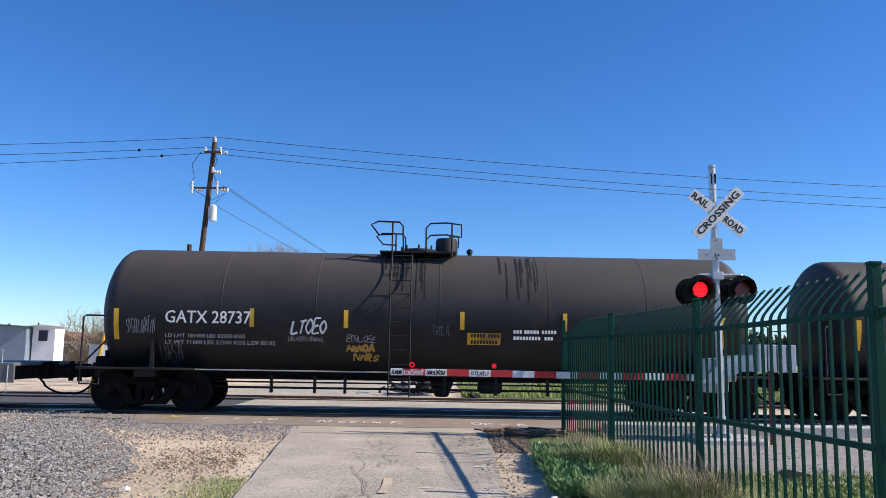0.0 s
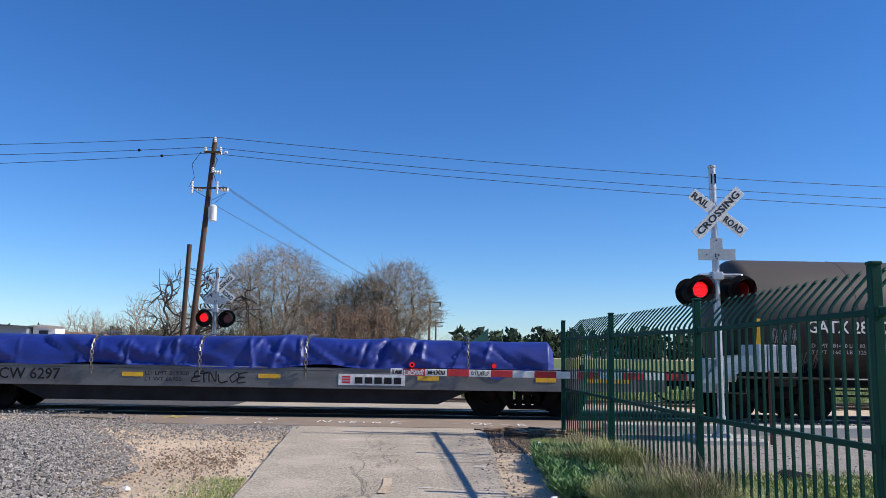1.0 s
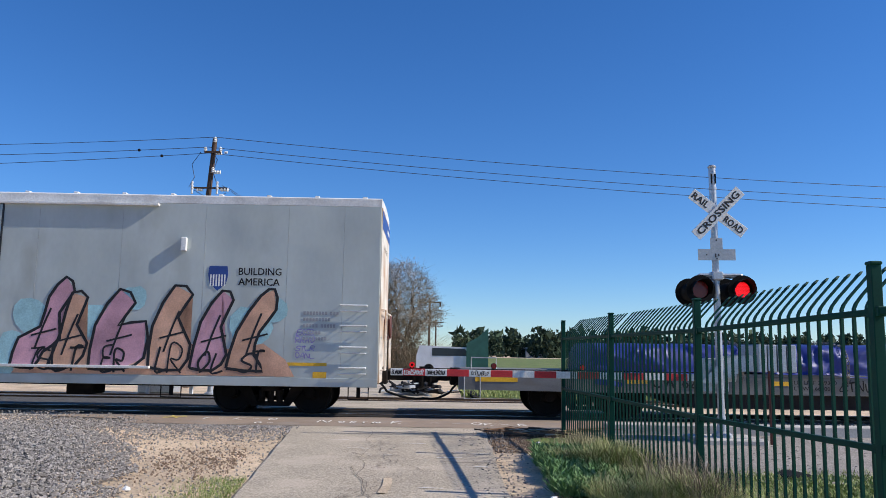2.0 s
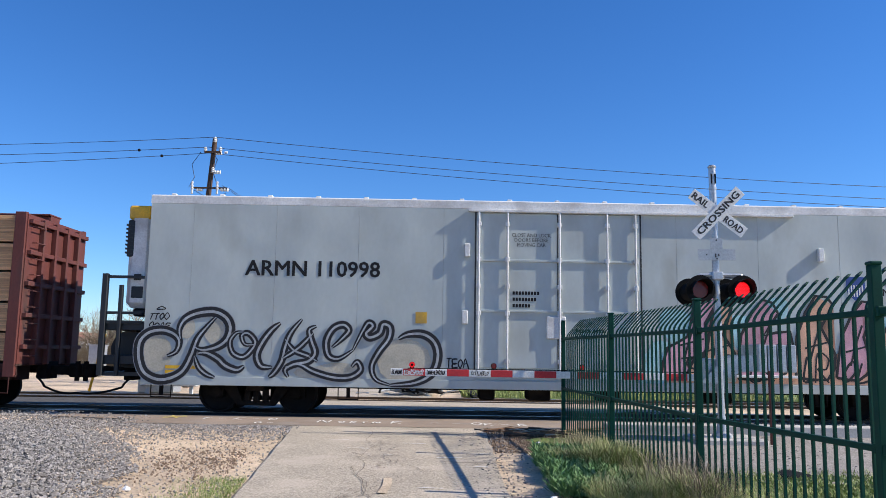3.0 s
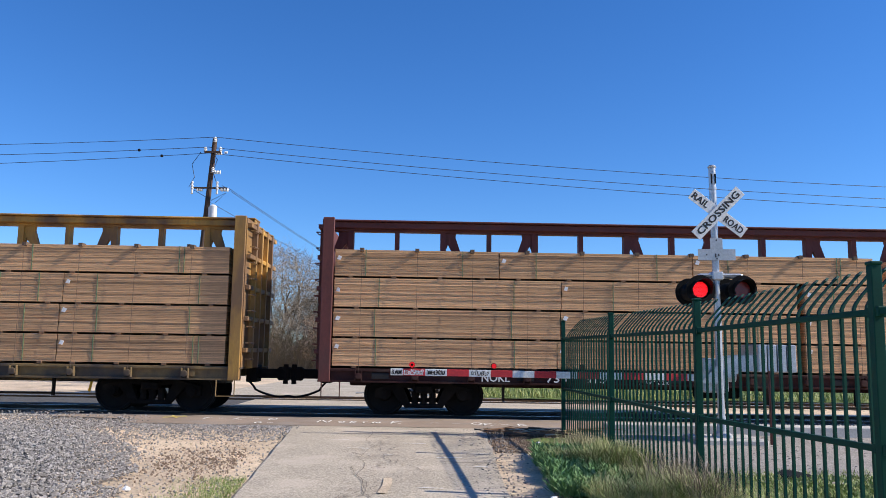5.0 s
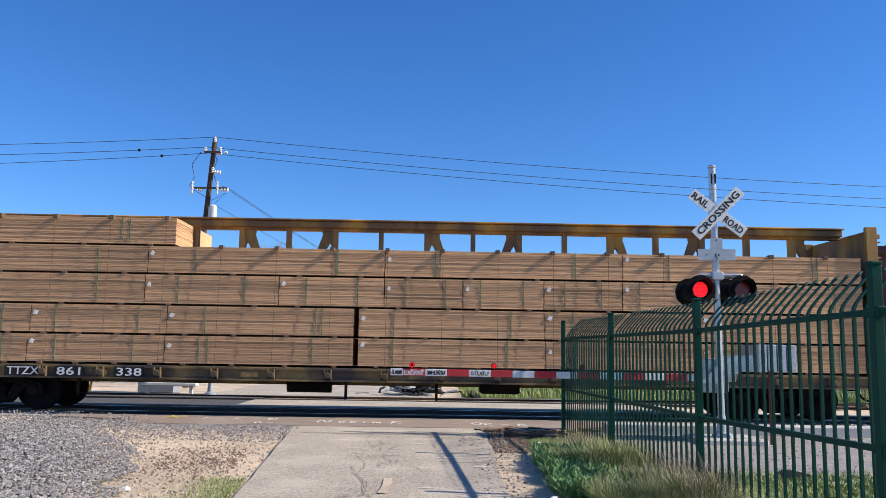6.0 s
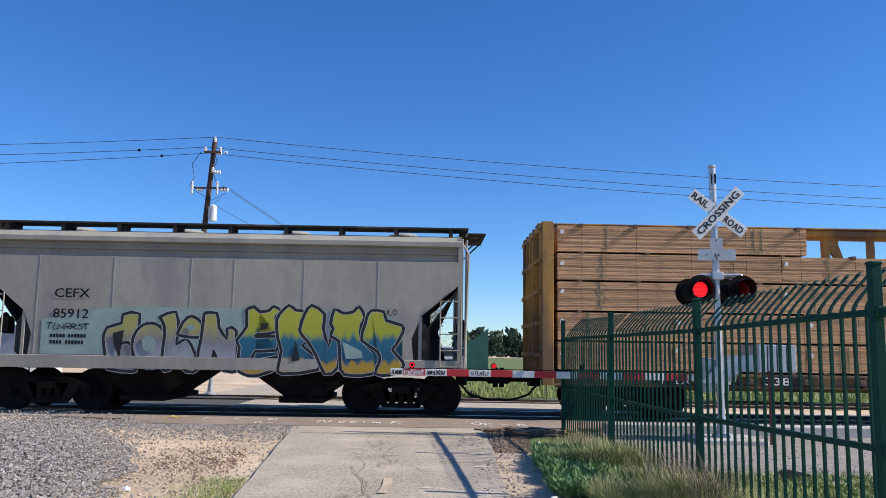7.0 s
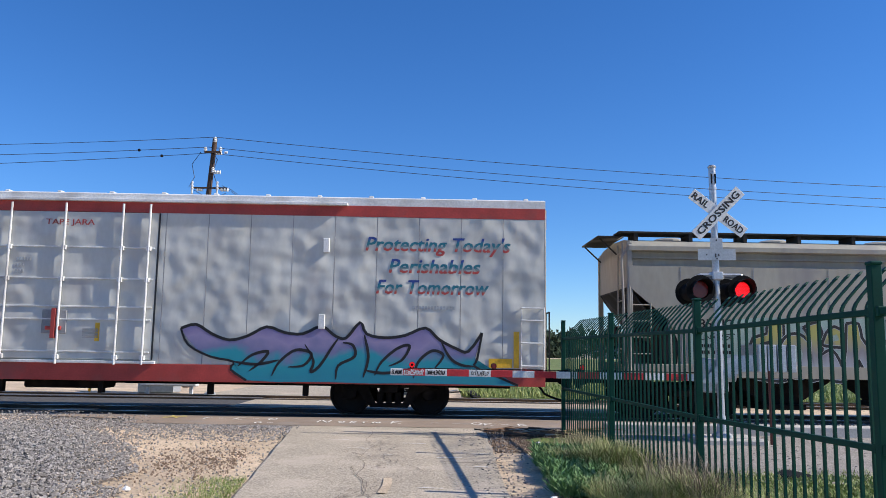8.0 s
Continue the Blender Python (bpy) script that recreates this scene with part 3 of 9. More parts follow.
def bars(car, x, y, z, rows, material, name="stencil"):
    """Small unreadable stencilling as short bars: rows of word lengths in metres."""
    bm = bmesh.new()
    for i, row in enumerate(rows):
        cx = x
        for L in row:
            k = cx
            while k < cx + L - 0.01:
                box(bm, k, k + 0.05, y - 0.003, y + 0.001, z - i * 0.14, z - i * 0.14 + 0.075)
                k += 0.068
            cx += L + 0.09
    return part(name, bm, material, car, kind="stuff")

GLYPHS = ([(0, 0), (0.1, 1), (0.6, 0.9), (0.5, 0.5), (0.1, 0.5), (0.65, 0)], [(0.6, 0.9), (0.2, 1), (0, 0.65), (0.55, 0.4), (0.4, 0), (0, 0.1)], [(0.3, 0), (0, 0.5), (0.3, 1), (0.6, 0.5), (0.3, 0)], [(0, 1), (0.1, 0), (0.65, 0.1)],
          [(0.6, 1), (0.05, 0.95), (0.1, 0.5), (0.5, 0.55), (0.1, 0.48), (0.05, 0), (0.65, 0.05)], [(0, 0), (0.3, 1), (0.6, 0), (0.5, 0.4), (0.1, 0.4)], [(0, 0), (0.05, 1), (0.55, 0.1), (0.6, 1)], [(0, 0.95), (0.65, 1), (0.32, 0.95), (0.3, 0)])
def scribble(bm, x, z, w, h, n, width, y, seed):
    """A row of loose hand-sprayed strokes, none of them a word."""
    rs = random.Random(seed)
    for k in range(n):
        g = rs.choice(GLYPHS)
        sx, sz, lean = w / n * rs.uniform(1.2, 1.6), h * rs.uniform(0.75, 1.1), rs.uniform(-0.1, 0.35)
        ribbon(bm, [(x + w * k / n + (a + lean * b) * sx, z + b * sz + rs.uniform(-0.05, 0.05) * h) for a, b in g], width * rs.uniform(0.8, 1.15), y, smooth=4)

# ---------------- tank car ----------------
TR, TZ, TH = 1.52, 2.24, 7.52

def tank_y(z):
    return -math.sqrt(max(0.0, (TR + 0.006) ** 2 - (z - TZ) ** 2))

def tank_car(numbered):
    car = thing("tank_car", "black sooty railway tank car with a white stencilled number" if numbered else "black sooty railway tank car ahead in the train", "tank car", "train cars")
    bm = bmesh.new()
    prof = [(0.02, -TH)] + [(TR * math.sin(a), -TH + 0.60 - 0.60 * math.cos(a)) for a in [radians(10 * k) for k in range(1, 9)]] + [(TR, -TH + 0.60), (TR, -TH + 0.65), (TR, -3.3), (TR, 0.0), (TR, 3.3), (TR, TH - 0.65), (TR, TH - 0.60)] + [(TR * math.sin(a), TH - 0.60 + 0.60 * math.cos(a)) for a in [radians(90 - 10 * k) for k in range(1, 9)]] + [(0.02, TH)]
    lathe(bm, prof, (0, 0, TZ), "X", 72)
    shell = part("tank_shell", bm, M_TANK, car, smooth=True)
    for x in (-4.6, -2.5, 0.25, 2.7, 4.9):
        bm = bmesh.new()
        lathe(bm, [(TR, x - 0.012), (TR + 0.005, x - 0.008), (TR + 0.005, x + 0.008), (TR, x + 0.012)], (0, 0, TZ), "X", 72)
        part("weld_seam", bm, M_TANK, car)
    # underframe: stub sills, side sill bar, bolsters
    for s in (-1, 1):
        bm = bmesh.new()
        box(bm, s * 4.9, s * 7.75, -0.35, 0.35, 0.72, 1.02, 0.02)
        box(bm, s * 6.0, s * 6.5, -1.35, 1.35, 0.78, 1.0, 0.03)
        prism(bm, [(s * 5.5, 1.0), (s * 6.9, 1.0), (s * 6.6, 1.5), (s * 5.8, 1.5)], -0.9, 0.9)
        part("stub_sill", bm, M_TANKFRAME, car)
        bm = bmesh.new()
        box(bm, s * 5.1, s * 7.72, -1.5, 1.5, 0.94, 0.99, 0.01)
        part("end_platform", bm, M_TANKFRAME, car)
        bm = bmesh.new()
        prism(bm, [(s * 6.05, 0.98), (s * 6.13, 0.98), (s * 6.13, 1.62), (s * 6.05, 1.62)], -1.42, 1.42)
        part("saddle_web", bm, M_TANKFRAME, car)
        bm = bmesh.new()
        tube(bm, [(s * 7.62, -1.45, 0.98), (s * 7.62, -1.45, 2.08), (s * 7.57, -1.42, 2.12), (s * 7.0, -1.2, 2.12)], 0.022, 8)
        part("end_handrail", bm, M_TANKFRAME, car)
        for nm, pts in (("sill_step", [(s * 7.62, -1.45, 0.98), (s * 7.62, -1.45, 0.62), (s * 7.2, -1.45, 0.62), (s * 7.2, -1.45, 0.98)]), ("end_handrail", [(s * 7.62, 1.45, 0.98), (s * 7.62, 1.45, 2.08), (s * 7.0, 1.2, 2.12)]), ("end_brace", [(s * 7.6, -1.4, 1.05), (s * 7.2, -0.9, 1.7)])):
            bm = bmesh.new()
            tube(bm, pts, 0.02, 8)
            part(nm, bm, M_TANKFRAME, car)
        bm = bmesh.new()
        tube(bm, [(s * 7.25, -0.75, 1.0), (s * 7.25, -0.75, 1.35)], 0.12, 10)
        box(bm, s * 7.05, s * 7.45, -1.1, -0.6, 1.0, 1.22, 0.03)
        part("brake_gear", bm, M_STEEL, car)
        truck(car, s * 6.27)
        coupler(car, s * 7.6, s * 8.29)
    bm = bmesh.new()
    tube(bm, [(-5.2, -1.47, 0.965), (5.2, -1.47, 0.965)], 0.016, 6)
    part("side_rail", bm, M_GALV, car)
    bm = bmesh.new()
    for z, y in ((0.56, -0.5), (0.68, -0.55), (0.50, 0.4)):
        tube(bm, [(-4.9, y, z), (4.9, y, z)], 0.02, 6)
    for x in (-3.6, -2.6, -1.9, 0.4, 1.6, 2.8, 3.9):
        box(bm, x - 0.03, x + 0.03, -0.58, -0.46, 0.44, 0.86)
    part("brake_piping", bm, M_TANKFRAME, car)
    bm = bmesh.new()
    lathe(bm, [(0.05, 0.36), (0.16, 0.38), (0.2, 0.5), (0.28, 0.7), (0.28, 0.8)], (0.35, 0, 0), "Z", 16)
    part("bottom_outlet", bm, M_TANKFRAME, car)
    bm = bmesh.new()
    box(bm, 1.2, 1.75, -0.5, 0.1, 0.48, 0.78, 0.05)
    part("brake_box", bm, M_TANKFRAME, car)
    # top fittings
    bm = bmesh.new()
    lathe(bm, [(0.46, TZ + TR - 0.12), (0.46, TZ + TR + 0.09), (0.40, TZ + TR + 0.12), (0.1, TZ + TR + 0.16)], (-0.25, 0, 0), "Z", 24)
    for k in range(8):
        a = k * math.pi / 4
        tube(bm, [(-0.25 + 0.42 * math.cos(a), 0.42 * math.sin(a), TZ + TR), (-0.25 + 0.42 * math.cos(a), 0.42 * math.sin(a), TZ + TR + 0.2)], 0.025, 6)
    part("manway", bm, M_TANKFRAME, car)
    bm = bmesh.new()
    lathe(bm, [(0.27, TZ + TR - 0.1), (0.27, TZ + TR + 0.36), (0.24, TZ + TR + 0.42), (0.05, TZ + TR + 0.43)], (0.42, 0.15, 0), "Z", 20)
    part("valve_dome", bm, M_TANKFRAME, car, smooth=True)
    bm = bmesh.new()
    lathe(bm, [(0.05, TZ + TR - 0.05), (0.05, TZ + TR + 0.05), (0.075, TZ + TR + 0.06), (0.075, TZ + TR + 0.13), (0.02, TZ + TR + 0.17)], (0.98, 0, 0), "Z", 12)
    part("relief_valve", bm, M_TANKFRAME, car)
    bm = bmesh.new()
    box(bm, -1.15, 0.62, -0.95, -0.35, TZ + TR - 0.06, TZ + TR - 0.02)
    box(bm, -1.15, 0.62, 0.35, 0.95, TZ + TR - 0.06, TZ + TR - 0.02)
    part("walkway", bm, M_TANKFRAME, car)
    zt = TZ + TR - 0.04
    for y in (-0.95, 0.95):
        bm = bmesh.new()
        tube(bm, [(-0.86, y, zt - 0.1), (-0.86, y, zt + 0.70), (-1.2, y, zt + 0.70), (-1.36, y, zt + 0.62), (-1.18, y * 0.9, zt + 0.40), (-0.86, y, zt + 0.40)], 0.021, 8)
        tube(bm, [(-1.2, y, zt + 0.70), (-0.70, y, zt + 0.69), (-0.62, y, zt + 0.6), (-0.60, y, zt)], 0.021, 8)
        part("handrail", bm, M_TANKFRAME, car)
        bm = bmesh.new()
        tube(bm, [(-0.08, y, zt), (-0.08, y, zt + 0.56), (0.02, y, zt + 0.67), (0.40, y, zt + 0.69), (0.74, y, zt + 0.65), (0.74, y, zt + 0.36), (0.52, y, zt + 0.37)], 0.02, 8)
        tube(bm, [(0.52, y, zt - 0.12), (0.52, y, zt + 0.68)], 0.021, 8)
        part("handrail", bm, M_TANKFRAME, car)
    # side ladder
    bm = bmesh.new()
    lx = (-0.85, -0.39)
    def ly(z):
        return -1.62 if z < 2.9 else -1.62 + (z - 2.9) * 0.9
    path = [0.45, 1.0, 2.0, 2.9, 3.2, 3.5, 3.7]
    for x in lx:
        tube(bm, [(x, ly(z), z) for z in path], 0.018, 6)
    for i in range(11):
        z = 0.52 + i * 0.31
        tube(bm, [(lx[0], ly(z), z), (lx[1], ly(z), z)], 0.014, 6)
    for z in (1.6, 2.7):
        for x in lx:
            tube(bm, [(x, -1.62, z), (x, -1.3, z)], 0.012, 6)
    part("ladder", bm, M_TANKFRAME, car)
    bm = bmesh.new()
    tube(bm, [(-1.9, -0.75, TZ + 1.33), (-1.7, -0.66, TZ + 1.40), (-0.9, -0.80, TZ + 1.32), (0.3, -0.80, TZ + 1.33), (0.5, -0.6, TZ + 1.42)], 0.018, 6)
    part("safety_bar", bm, M_TANKFRAME, car)
    # reflective stripes, curved on the shell
    for x, z0, z1, w in ((-6.88, 1.60, 2.28, 0.085), (-3.9, 1.92, 2.32, 0.075), (-1.82, 1.92, 2.32, 0.075), (0.76, 1.92, 2.32, 0.075), (3.05, 1.92, 2.32, 0.075), (6.6, 1.6, 2.28, 0.085)):
        bm = bmesh.new()
        ribbon(bm, [(x, z0), (x, (z0 * 2 + z1) / 3), (x, (z0 + 2 * z1) / 3), (x, z1)], w * 1.3, lambda z: tank_y(z) - 0.004 if abs(x) < 6.5 else tank_y(z) * 0.997 - 0.012, smooth=3)
        part("reflector_stripe", bm, M_YELLOW, car)
    if numbered:
        t = lettering("car_number", "GATX 28737", 0.27, M_LETTER, car, on_side(-5.80, -1.545, 1.985), width=1.88, label="white stencilled reporting mark", bold=0.012)
        lettering("load_stencil", "LD LMT 181400 LBS 82500 KGS", 0.085, M_TAGGREY, car, on_side(-5.78, -1.525, 1.66), width=1.75)
        lettering("weight_stencil", "LT WT 71600 LBS 32500 KGS LGV 05-92", 0.085, M_TAGGREY, car, on_side(-5.78, -1.50, 1.52), width=2.42)
        bm = bmesh.new()
        vs = [bm.verts.new(v) for v in ((0.88, tank_y(1.60) - 0.004, 1.60), (1.62, tank_y(1.60) - 0.004, 1.60), (1.62, tank_y(1.86) - 0.004, 1.86), (0.88, tank_y(1.86) - 0.004, 1.86))]
        bm.faces.new(vs)
        part("placard", bm, M_YELLOW, car, "yellow notice plate")
        bars(car, 0.95, -1.50, 1.76, [[0.3, 0.25], [0.58]], M_LETTERB, "notice_print")
        bars(car, 1.9, -1.525, 1.86, [[0.15, 0.3, 0.3], [0.6, 0.15]], M_LETTER, "stencil")
        def tag(cx, cz, w, h, mat, seed, width, n=9):
            bm = bmesh.new()
            scribble(bm, cx, cz, w, h, n, width, lambda z: tank_y(z) - 0.004, seed)
            part("graffiti_tag", bm, mat, car, kind="stuff")
        tag(-3.05, 1.78, 0.80, 0.34, M_LETTER, 3, 0.045, 5)
        tag(-3.1, 1.62, 0.8, 0.10, M_TAGGREY, 4, 0.012, 14)
        tag(-1.82, 1.62, 0.65, 0.15, M_TAGGREY, 5, 0.015, 7)
        tag(-6.65, 1.75, 0.62, 0.34, M_TAGGREY, 6, 0.010, 12)
        tag(-1.80, 1.40, 0.62, 0.17, M_TAGYEL, 7, 0.05, 5)
        tag(-1.65, 1.20, 0.55, 0.15, M_TAGYEL, 17, 0.05, 4)
        tag(-5.95, 1.1, 0.5, 0.5, M_TAGDIM, 8, 0.012, 6)
        tag(0.1, 1.8, 0.42, 0.22, M_TAGDIM, 9, 0.012, 6)
        # dark drip streaks below the fittings
        rs = random.Random(12)
        bm = bmesh.new()
        for k in range(26):
            x = rs.choice([1.6 + rs.random() * 0.9, -1.0 + rs.random() * 1.0, 1.0 + rs.random() * 1.6])
            a0 = rs.uniform(0.05, 0.35)
            a1 = a0 + rs.uniform(0.2, 0.9)
            w = rs.uniform(0.01, 0.03)
            pts = []
            for i in range(6):
                a = a0 + (a1 - a0) * i / 5
                pts.append((x + rs.uniform(-0.008, 0.008), -(TR + 0.008) * math.sin(a + 0.25), TZ + (TR + 0.008) * math.cos(a + 0.25)))
            for p, q in zip(pts, pts[1:]):
                vs = [bm.verts.new(v) for v in ((p[0] - w, p[1], p[2]), (p[0] + w, p[1], p[2]), (q[0] + w * 0.7, q[1], q[2]), (q[0] - w * 0.7, q[1], q[2]))]
                bm.faces.new(vs)
        part("oil_streak", bm, M_LETTERB, car, kind="stuff")
    return car
M_TAGGREY = surf("grey_marker", (0.30, 0.31, 0.33), 0.7)
M_TAGDIM = surf("faded_marker", (0.12, 0.12, 0.13), 0.7)
M_TAGYEL = surf("mustard_spray", (0.42, 0.26, 0.05), 0.8, grain=25, gvar=0.4)

# ---------------- flat car with a tarpaulin load ----------------
def flat_car():
    car = thing("flat_car", "grey bulkhead-less flat car with black number and yellow reflectors", "flat car", "train cars")
    H = 9.43
    bm = bmesh.new()
    box(bm, -H, H, NEAR, 1.55, 0.98, 1.05, 0.01)
    part("deck", bm, M_FLATGREY, car)
    for y0, y1 in ((NEAR, NEAR + 0.06), (1.49, 1.55)):
        bm = bmesh.new()
        prism(bm, [(-H, 0.98), (H, 0.98), (H, 0.62), (6.2, 0.60), (-6.2, 0.60), (-H, 0.62)], y0 + 0.004, y1)
        part("side_sill", bm, M_FLATGREY, car)
    bm = bmesh.new()
    prism(bm, [(-H + 0.3, 0.97), (H - 0.3, 0.97), (H - 0.3, 0.66), (5.2, 0.62), (4.4, 0.28), (-4.2, 0.28), (-5.0, 0.62), (-H + 0.3, 0.66)], -1.40, 1.40)
    part("fishbelly_sill", bm, M_DARKSILL, car)
    for s in (-1, 1):
        truck(car, s * 6.45)
        coupler(car, s * (H - 0.1), s * 10.15)
        bm = bmesh.new()
        for y in (NEAR + 0.03,):
            tube(bm, [(s * 9.3, y - 0.03, 1.0), (s * 9.3, y - 0.03, 0.42), (s * 8.95, y - 0.03, 0.42), (s * 8.95, y - 0.03, 1.0)], 0.014, 6)
            tube(bm, [(s * 9.15, y, 1.05), (s * 9.15, y, 1.32), (s * 8.6, y, 1.32), (s * 8.6, y, 1.05)], 0.014, 6)
        part("grab_iron", bm, M_GALV, car)
    ys = NEAR - 0.001
    lettering("car_number", "CW 6297", 0.235, M_LETTERB, car, on_side(-5.16, ys - 0.003, 0.72), width=1.32, bold=0.01, label="black stencilled number")
    lettering("load_stencil", "LD LMT 219300", 0.085, M_LETTERB, car, on_side(-2.0, ys - 0.003, 0.84), width=0.95)
    lettering("weight_stencil", "LT WT 66700", 0.085, M_LETTERB, car, on_side(-2.0, ys - 0.003, 0.71), width=0.80)
    bm = bmesh.new()
    box(bm, 2.22, 3.68, ys - 0.004, ys, 0.68, 0.92)
    part("name_plate", bm, M_LETTER, car, "white lettered plate")
    for k in range(5):
        stripe(car, 2.58 + k * 0.213, 2.58 + k * 0.213 + 0.165, ys - 0.008, 0.715, 0.855, M_LETTERB, "plate_bar")
    bm = bmesh.new()
    for k in range(3):
        box(bm, 2.30, 2.48, ys - 0.008, ys - 0.004, 0.72 + k * 0.06, 0.76 + k * 0.06)
    part("plate_emblem", bm, M_REDTAPE, car)
    for x0, x1 in ((-9.06, -8.13), (-5.72, -5.26), (-2.5, -2.04), (0.47, 0.95), (3.95, 4.42), (6.55, 7.0), (7.68, 8.63)):
        stripe(car, x0, x1, ys, 0.80, 0.895)
    rs = random.Random(5)
    bm = bmesh.new()
    scribble(bm, -1.0, 0.70, 1.2, 0.22, 6, 0.03, ys - 0.004, 5)
    part("graffiti_tag", bm, M_LETTERB, car)
    return car

def tarp_load():
    """Blue tarpaulin drawn over a low load: a draped, folded sheet with chains over it."""
    t = thing("tarpaulin_load", "glossy blue tarpaulin lashed over a low load", "tarpaulin load", "train cars")
    x0, x1 = -6.5, 6.98
    n, bm = 420, bmesh.new()
    rs = random.Random(61)
    creases = []
    for k in range(80):
        a = rs.choice([rs.uniform(0.15, 0.75), rs.uniform(2.4, 3.0), rs.uniform(2.5, 3.0), rs.uniform(1.0, 2.0)])
        creases.append((rs.uniform(x0, x1), rs.uniform(1.1, 1.6), math.cos(a), math.sin(a), rs.uniform(0.022, 0.07), rs.uniform(0.25, 1.0), rs.choice((1, 1, -1)) * rs.uniform(0.02, 0.07)))
    chains = (-3.16, -0.81, 1.50, 5.06)
    ring = [(-1.50, 1.02), (-1.51, 1.10), (-1.52, 1.18), (-1.515, 1.25), (-1.505, 1.32), (-1.49, 1.39), (-1.465, 1.46), (-1.43, 1.53), (-1.38, 1.59), (-1.30, 1.64), (-1.12, 1.675), (-0.9, 1.69), (-0.3, 1.70), (0.5, 1.70), (1.1, 1.68), (1.42, 1.56), (1.52, 1.2), (1.52, 1.02)]
    prev = None
    rows = []
    for i in range(n + 1):
        u = i / n
        x = x0 + (x1 - x0) * u
        edge = min(u * n, (1 - u) * n)
        pinch = min(abs(x - c) for c in chains)
        puff = 0.045 * min(1.0, pinch / 0.35) + 0.05 + 0.06 * noise.noise((x * 0.9, 0, 7))
        bulge = 0.12 * math.exp(-((x - 1.0) / 0.8) ** 2) + 0.10 * math.exp(-((x - 3.6) / 0.35) ** 2) + 0.06 * math.exp(-((x + 0.9) / 0.7) ** 2)
        row = []
        for k, (y, z) in enumerate(ring):
            fold = 0.07 * noise.noise((x * 0.8 + z * 1.5, z * 1.2, 3))
            for cx, cz, ca, sa, cw, cl, amp in creases:
                ex, ez = x - cx, z - cz
                if abs(ex) < 1.0:
                    fold += amp * math.exp(-((ex * sa - ez * ca) / cw) ** 2 - ((ex * ca + ez * sa) / cl) ** 2)
            yy = y + (-1 if y < 0 else 1) * (puff * 0.55 - 0.06 + fold) * (1.0 if k < 10 or k > 14 else 0.3)
            zz = z + (puff * 0.5 + bulge * (0.6 if z > 1.4 else 0.1) - 0.05 + fold * 0.3) * (1 if z > 1.3 else 0.2)
            if k == 0:
                zz = 1.06 + 0.10 * noise.noise((x * 0.8, 0, 4)) - (0.30 if i < 22 else 0.0) - 0.26 * math.exp(-((x - 5.7) / 0.35) ** 2) - 0.06 * math.exp(-((x + 0.2) / 0.8) ** 2)
                yy = min(yy, -1.565)
            if edge < 3:
                yy *= 0.96 - 0.02 * (3 - edge)
                zz -= (3 - edge) * 0.05 * (1 if z > 1.3 else 0)
            row.append(bm.verts.new((x, yy, zz)))
        rows.append(row)
    for a, b in zip(rows, rows[1:]):
        for k in range(len(ring) - 1):
            bm.faces.new((a[k], a[k + 1], b[k + 1], b[k]))
    bm.faces.new(rows[0][::-1])
    bm.faces.new(rows[-1])
    part("tarpaulin", bm, M_TARP, t, smooth=False)
    ob = t.children[0]
    ob.data.polygons.foreach_set("use_smooth", [True] * len(ob.data.polygons))
    for c in chains:
        bm = bmesh.new()
        zc = 1.0
        k = 0
        pts = [(-1.56, 0.86), (-1.62, 1.10), (-1.62, 1.35), (-1.50, 1.58), (-1.28, 1.70), (-0.8, 1.76), (0.0, 1.78)]
        P = [Vector((c, y, z)) for y, z in pts]
        for a, b in zip(P, P[1:]):
            m = max(1, int((b - a).length / 0.075))
            for j in range(m):
                p, q = a.lerp(b, j / m), a.lerp(b, (j + 1.15) / m)
                d = Vector((0.028, 0, 0)) if k % 2 else (q - p).normalized().cross(Vector((1, 0, 0))) * 0.028
                tube(bm, [p - d * 0, p + d, q + d, q, q - d, p - d, p], 0.011, 4, cap=False)
                k += 1
        part("chain", bm, M_CHAIN, t, "steel tie-down chain")
    return t
# ---------------- refrigerator cars ----------------
def reefer_body(car, H, mat, top, z0, roof_mat):
    """Panelled box body with posts, roof and ends; half length H."""
    bm = bmesh.new()
    box(bm, -H, H, NEAR + 0.03, 1.52, z0, top - 0.18)
    part("body", bm, mat, car)
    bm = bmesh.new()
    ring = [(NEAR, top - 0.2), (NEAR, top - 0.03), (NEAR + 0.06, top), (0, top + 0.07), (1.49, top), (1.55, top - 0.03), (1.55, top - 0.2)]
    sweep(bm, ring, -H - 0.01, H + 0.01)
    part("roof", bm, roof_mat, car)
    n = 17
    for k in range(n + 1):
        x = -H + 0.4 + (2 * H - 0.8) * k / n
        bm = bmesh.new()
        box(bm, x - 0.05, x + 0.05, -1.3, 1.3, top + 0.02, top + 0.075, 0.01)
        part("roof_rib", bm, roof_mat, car)

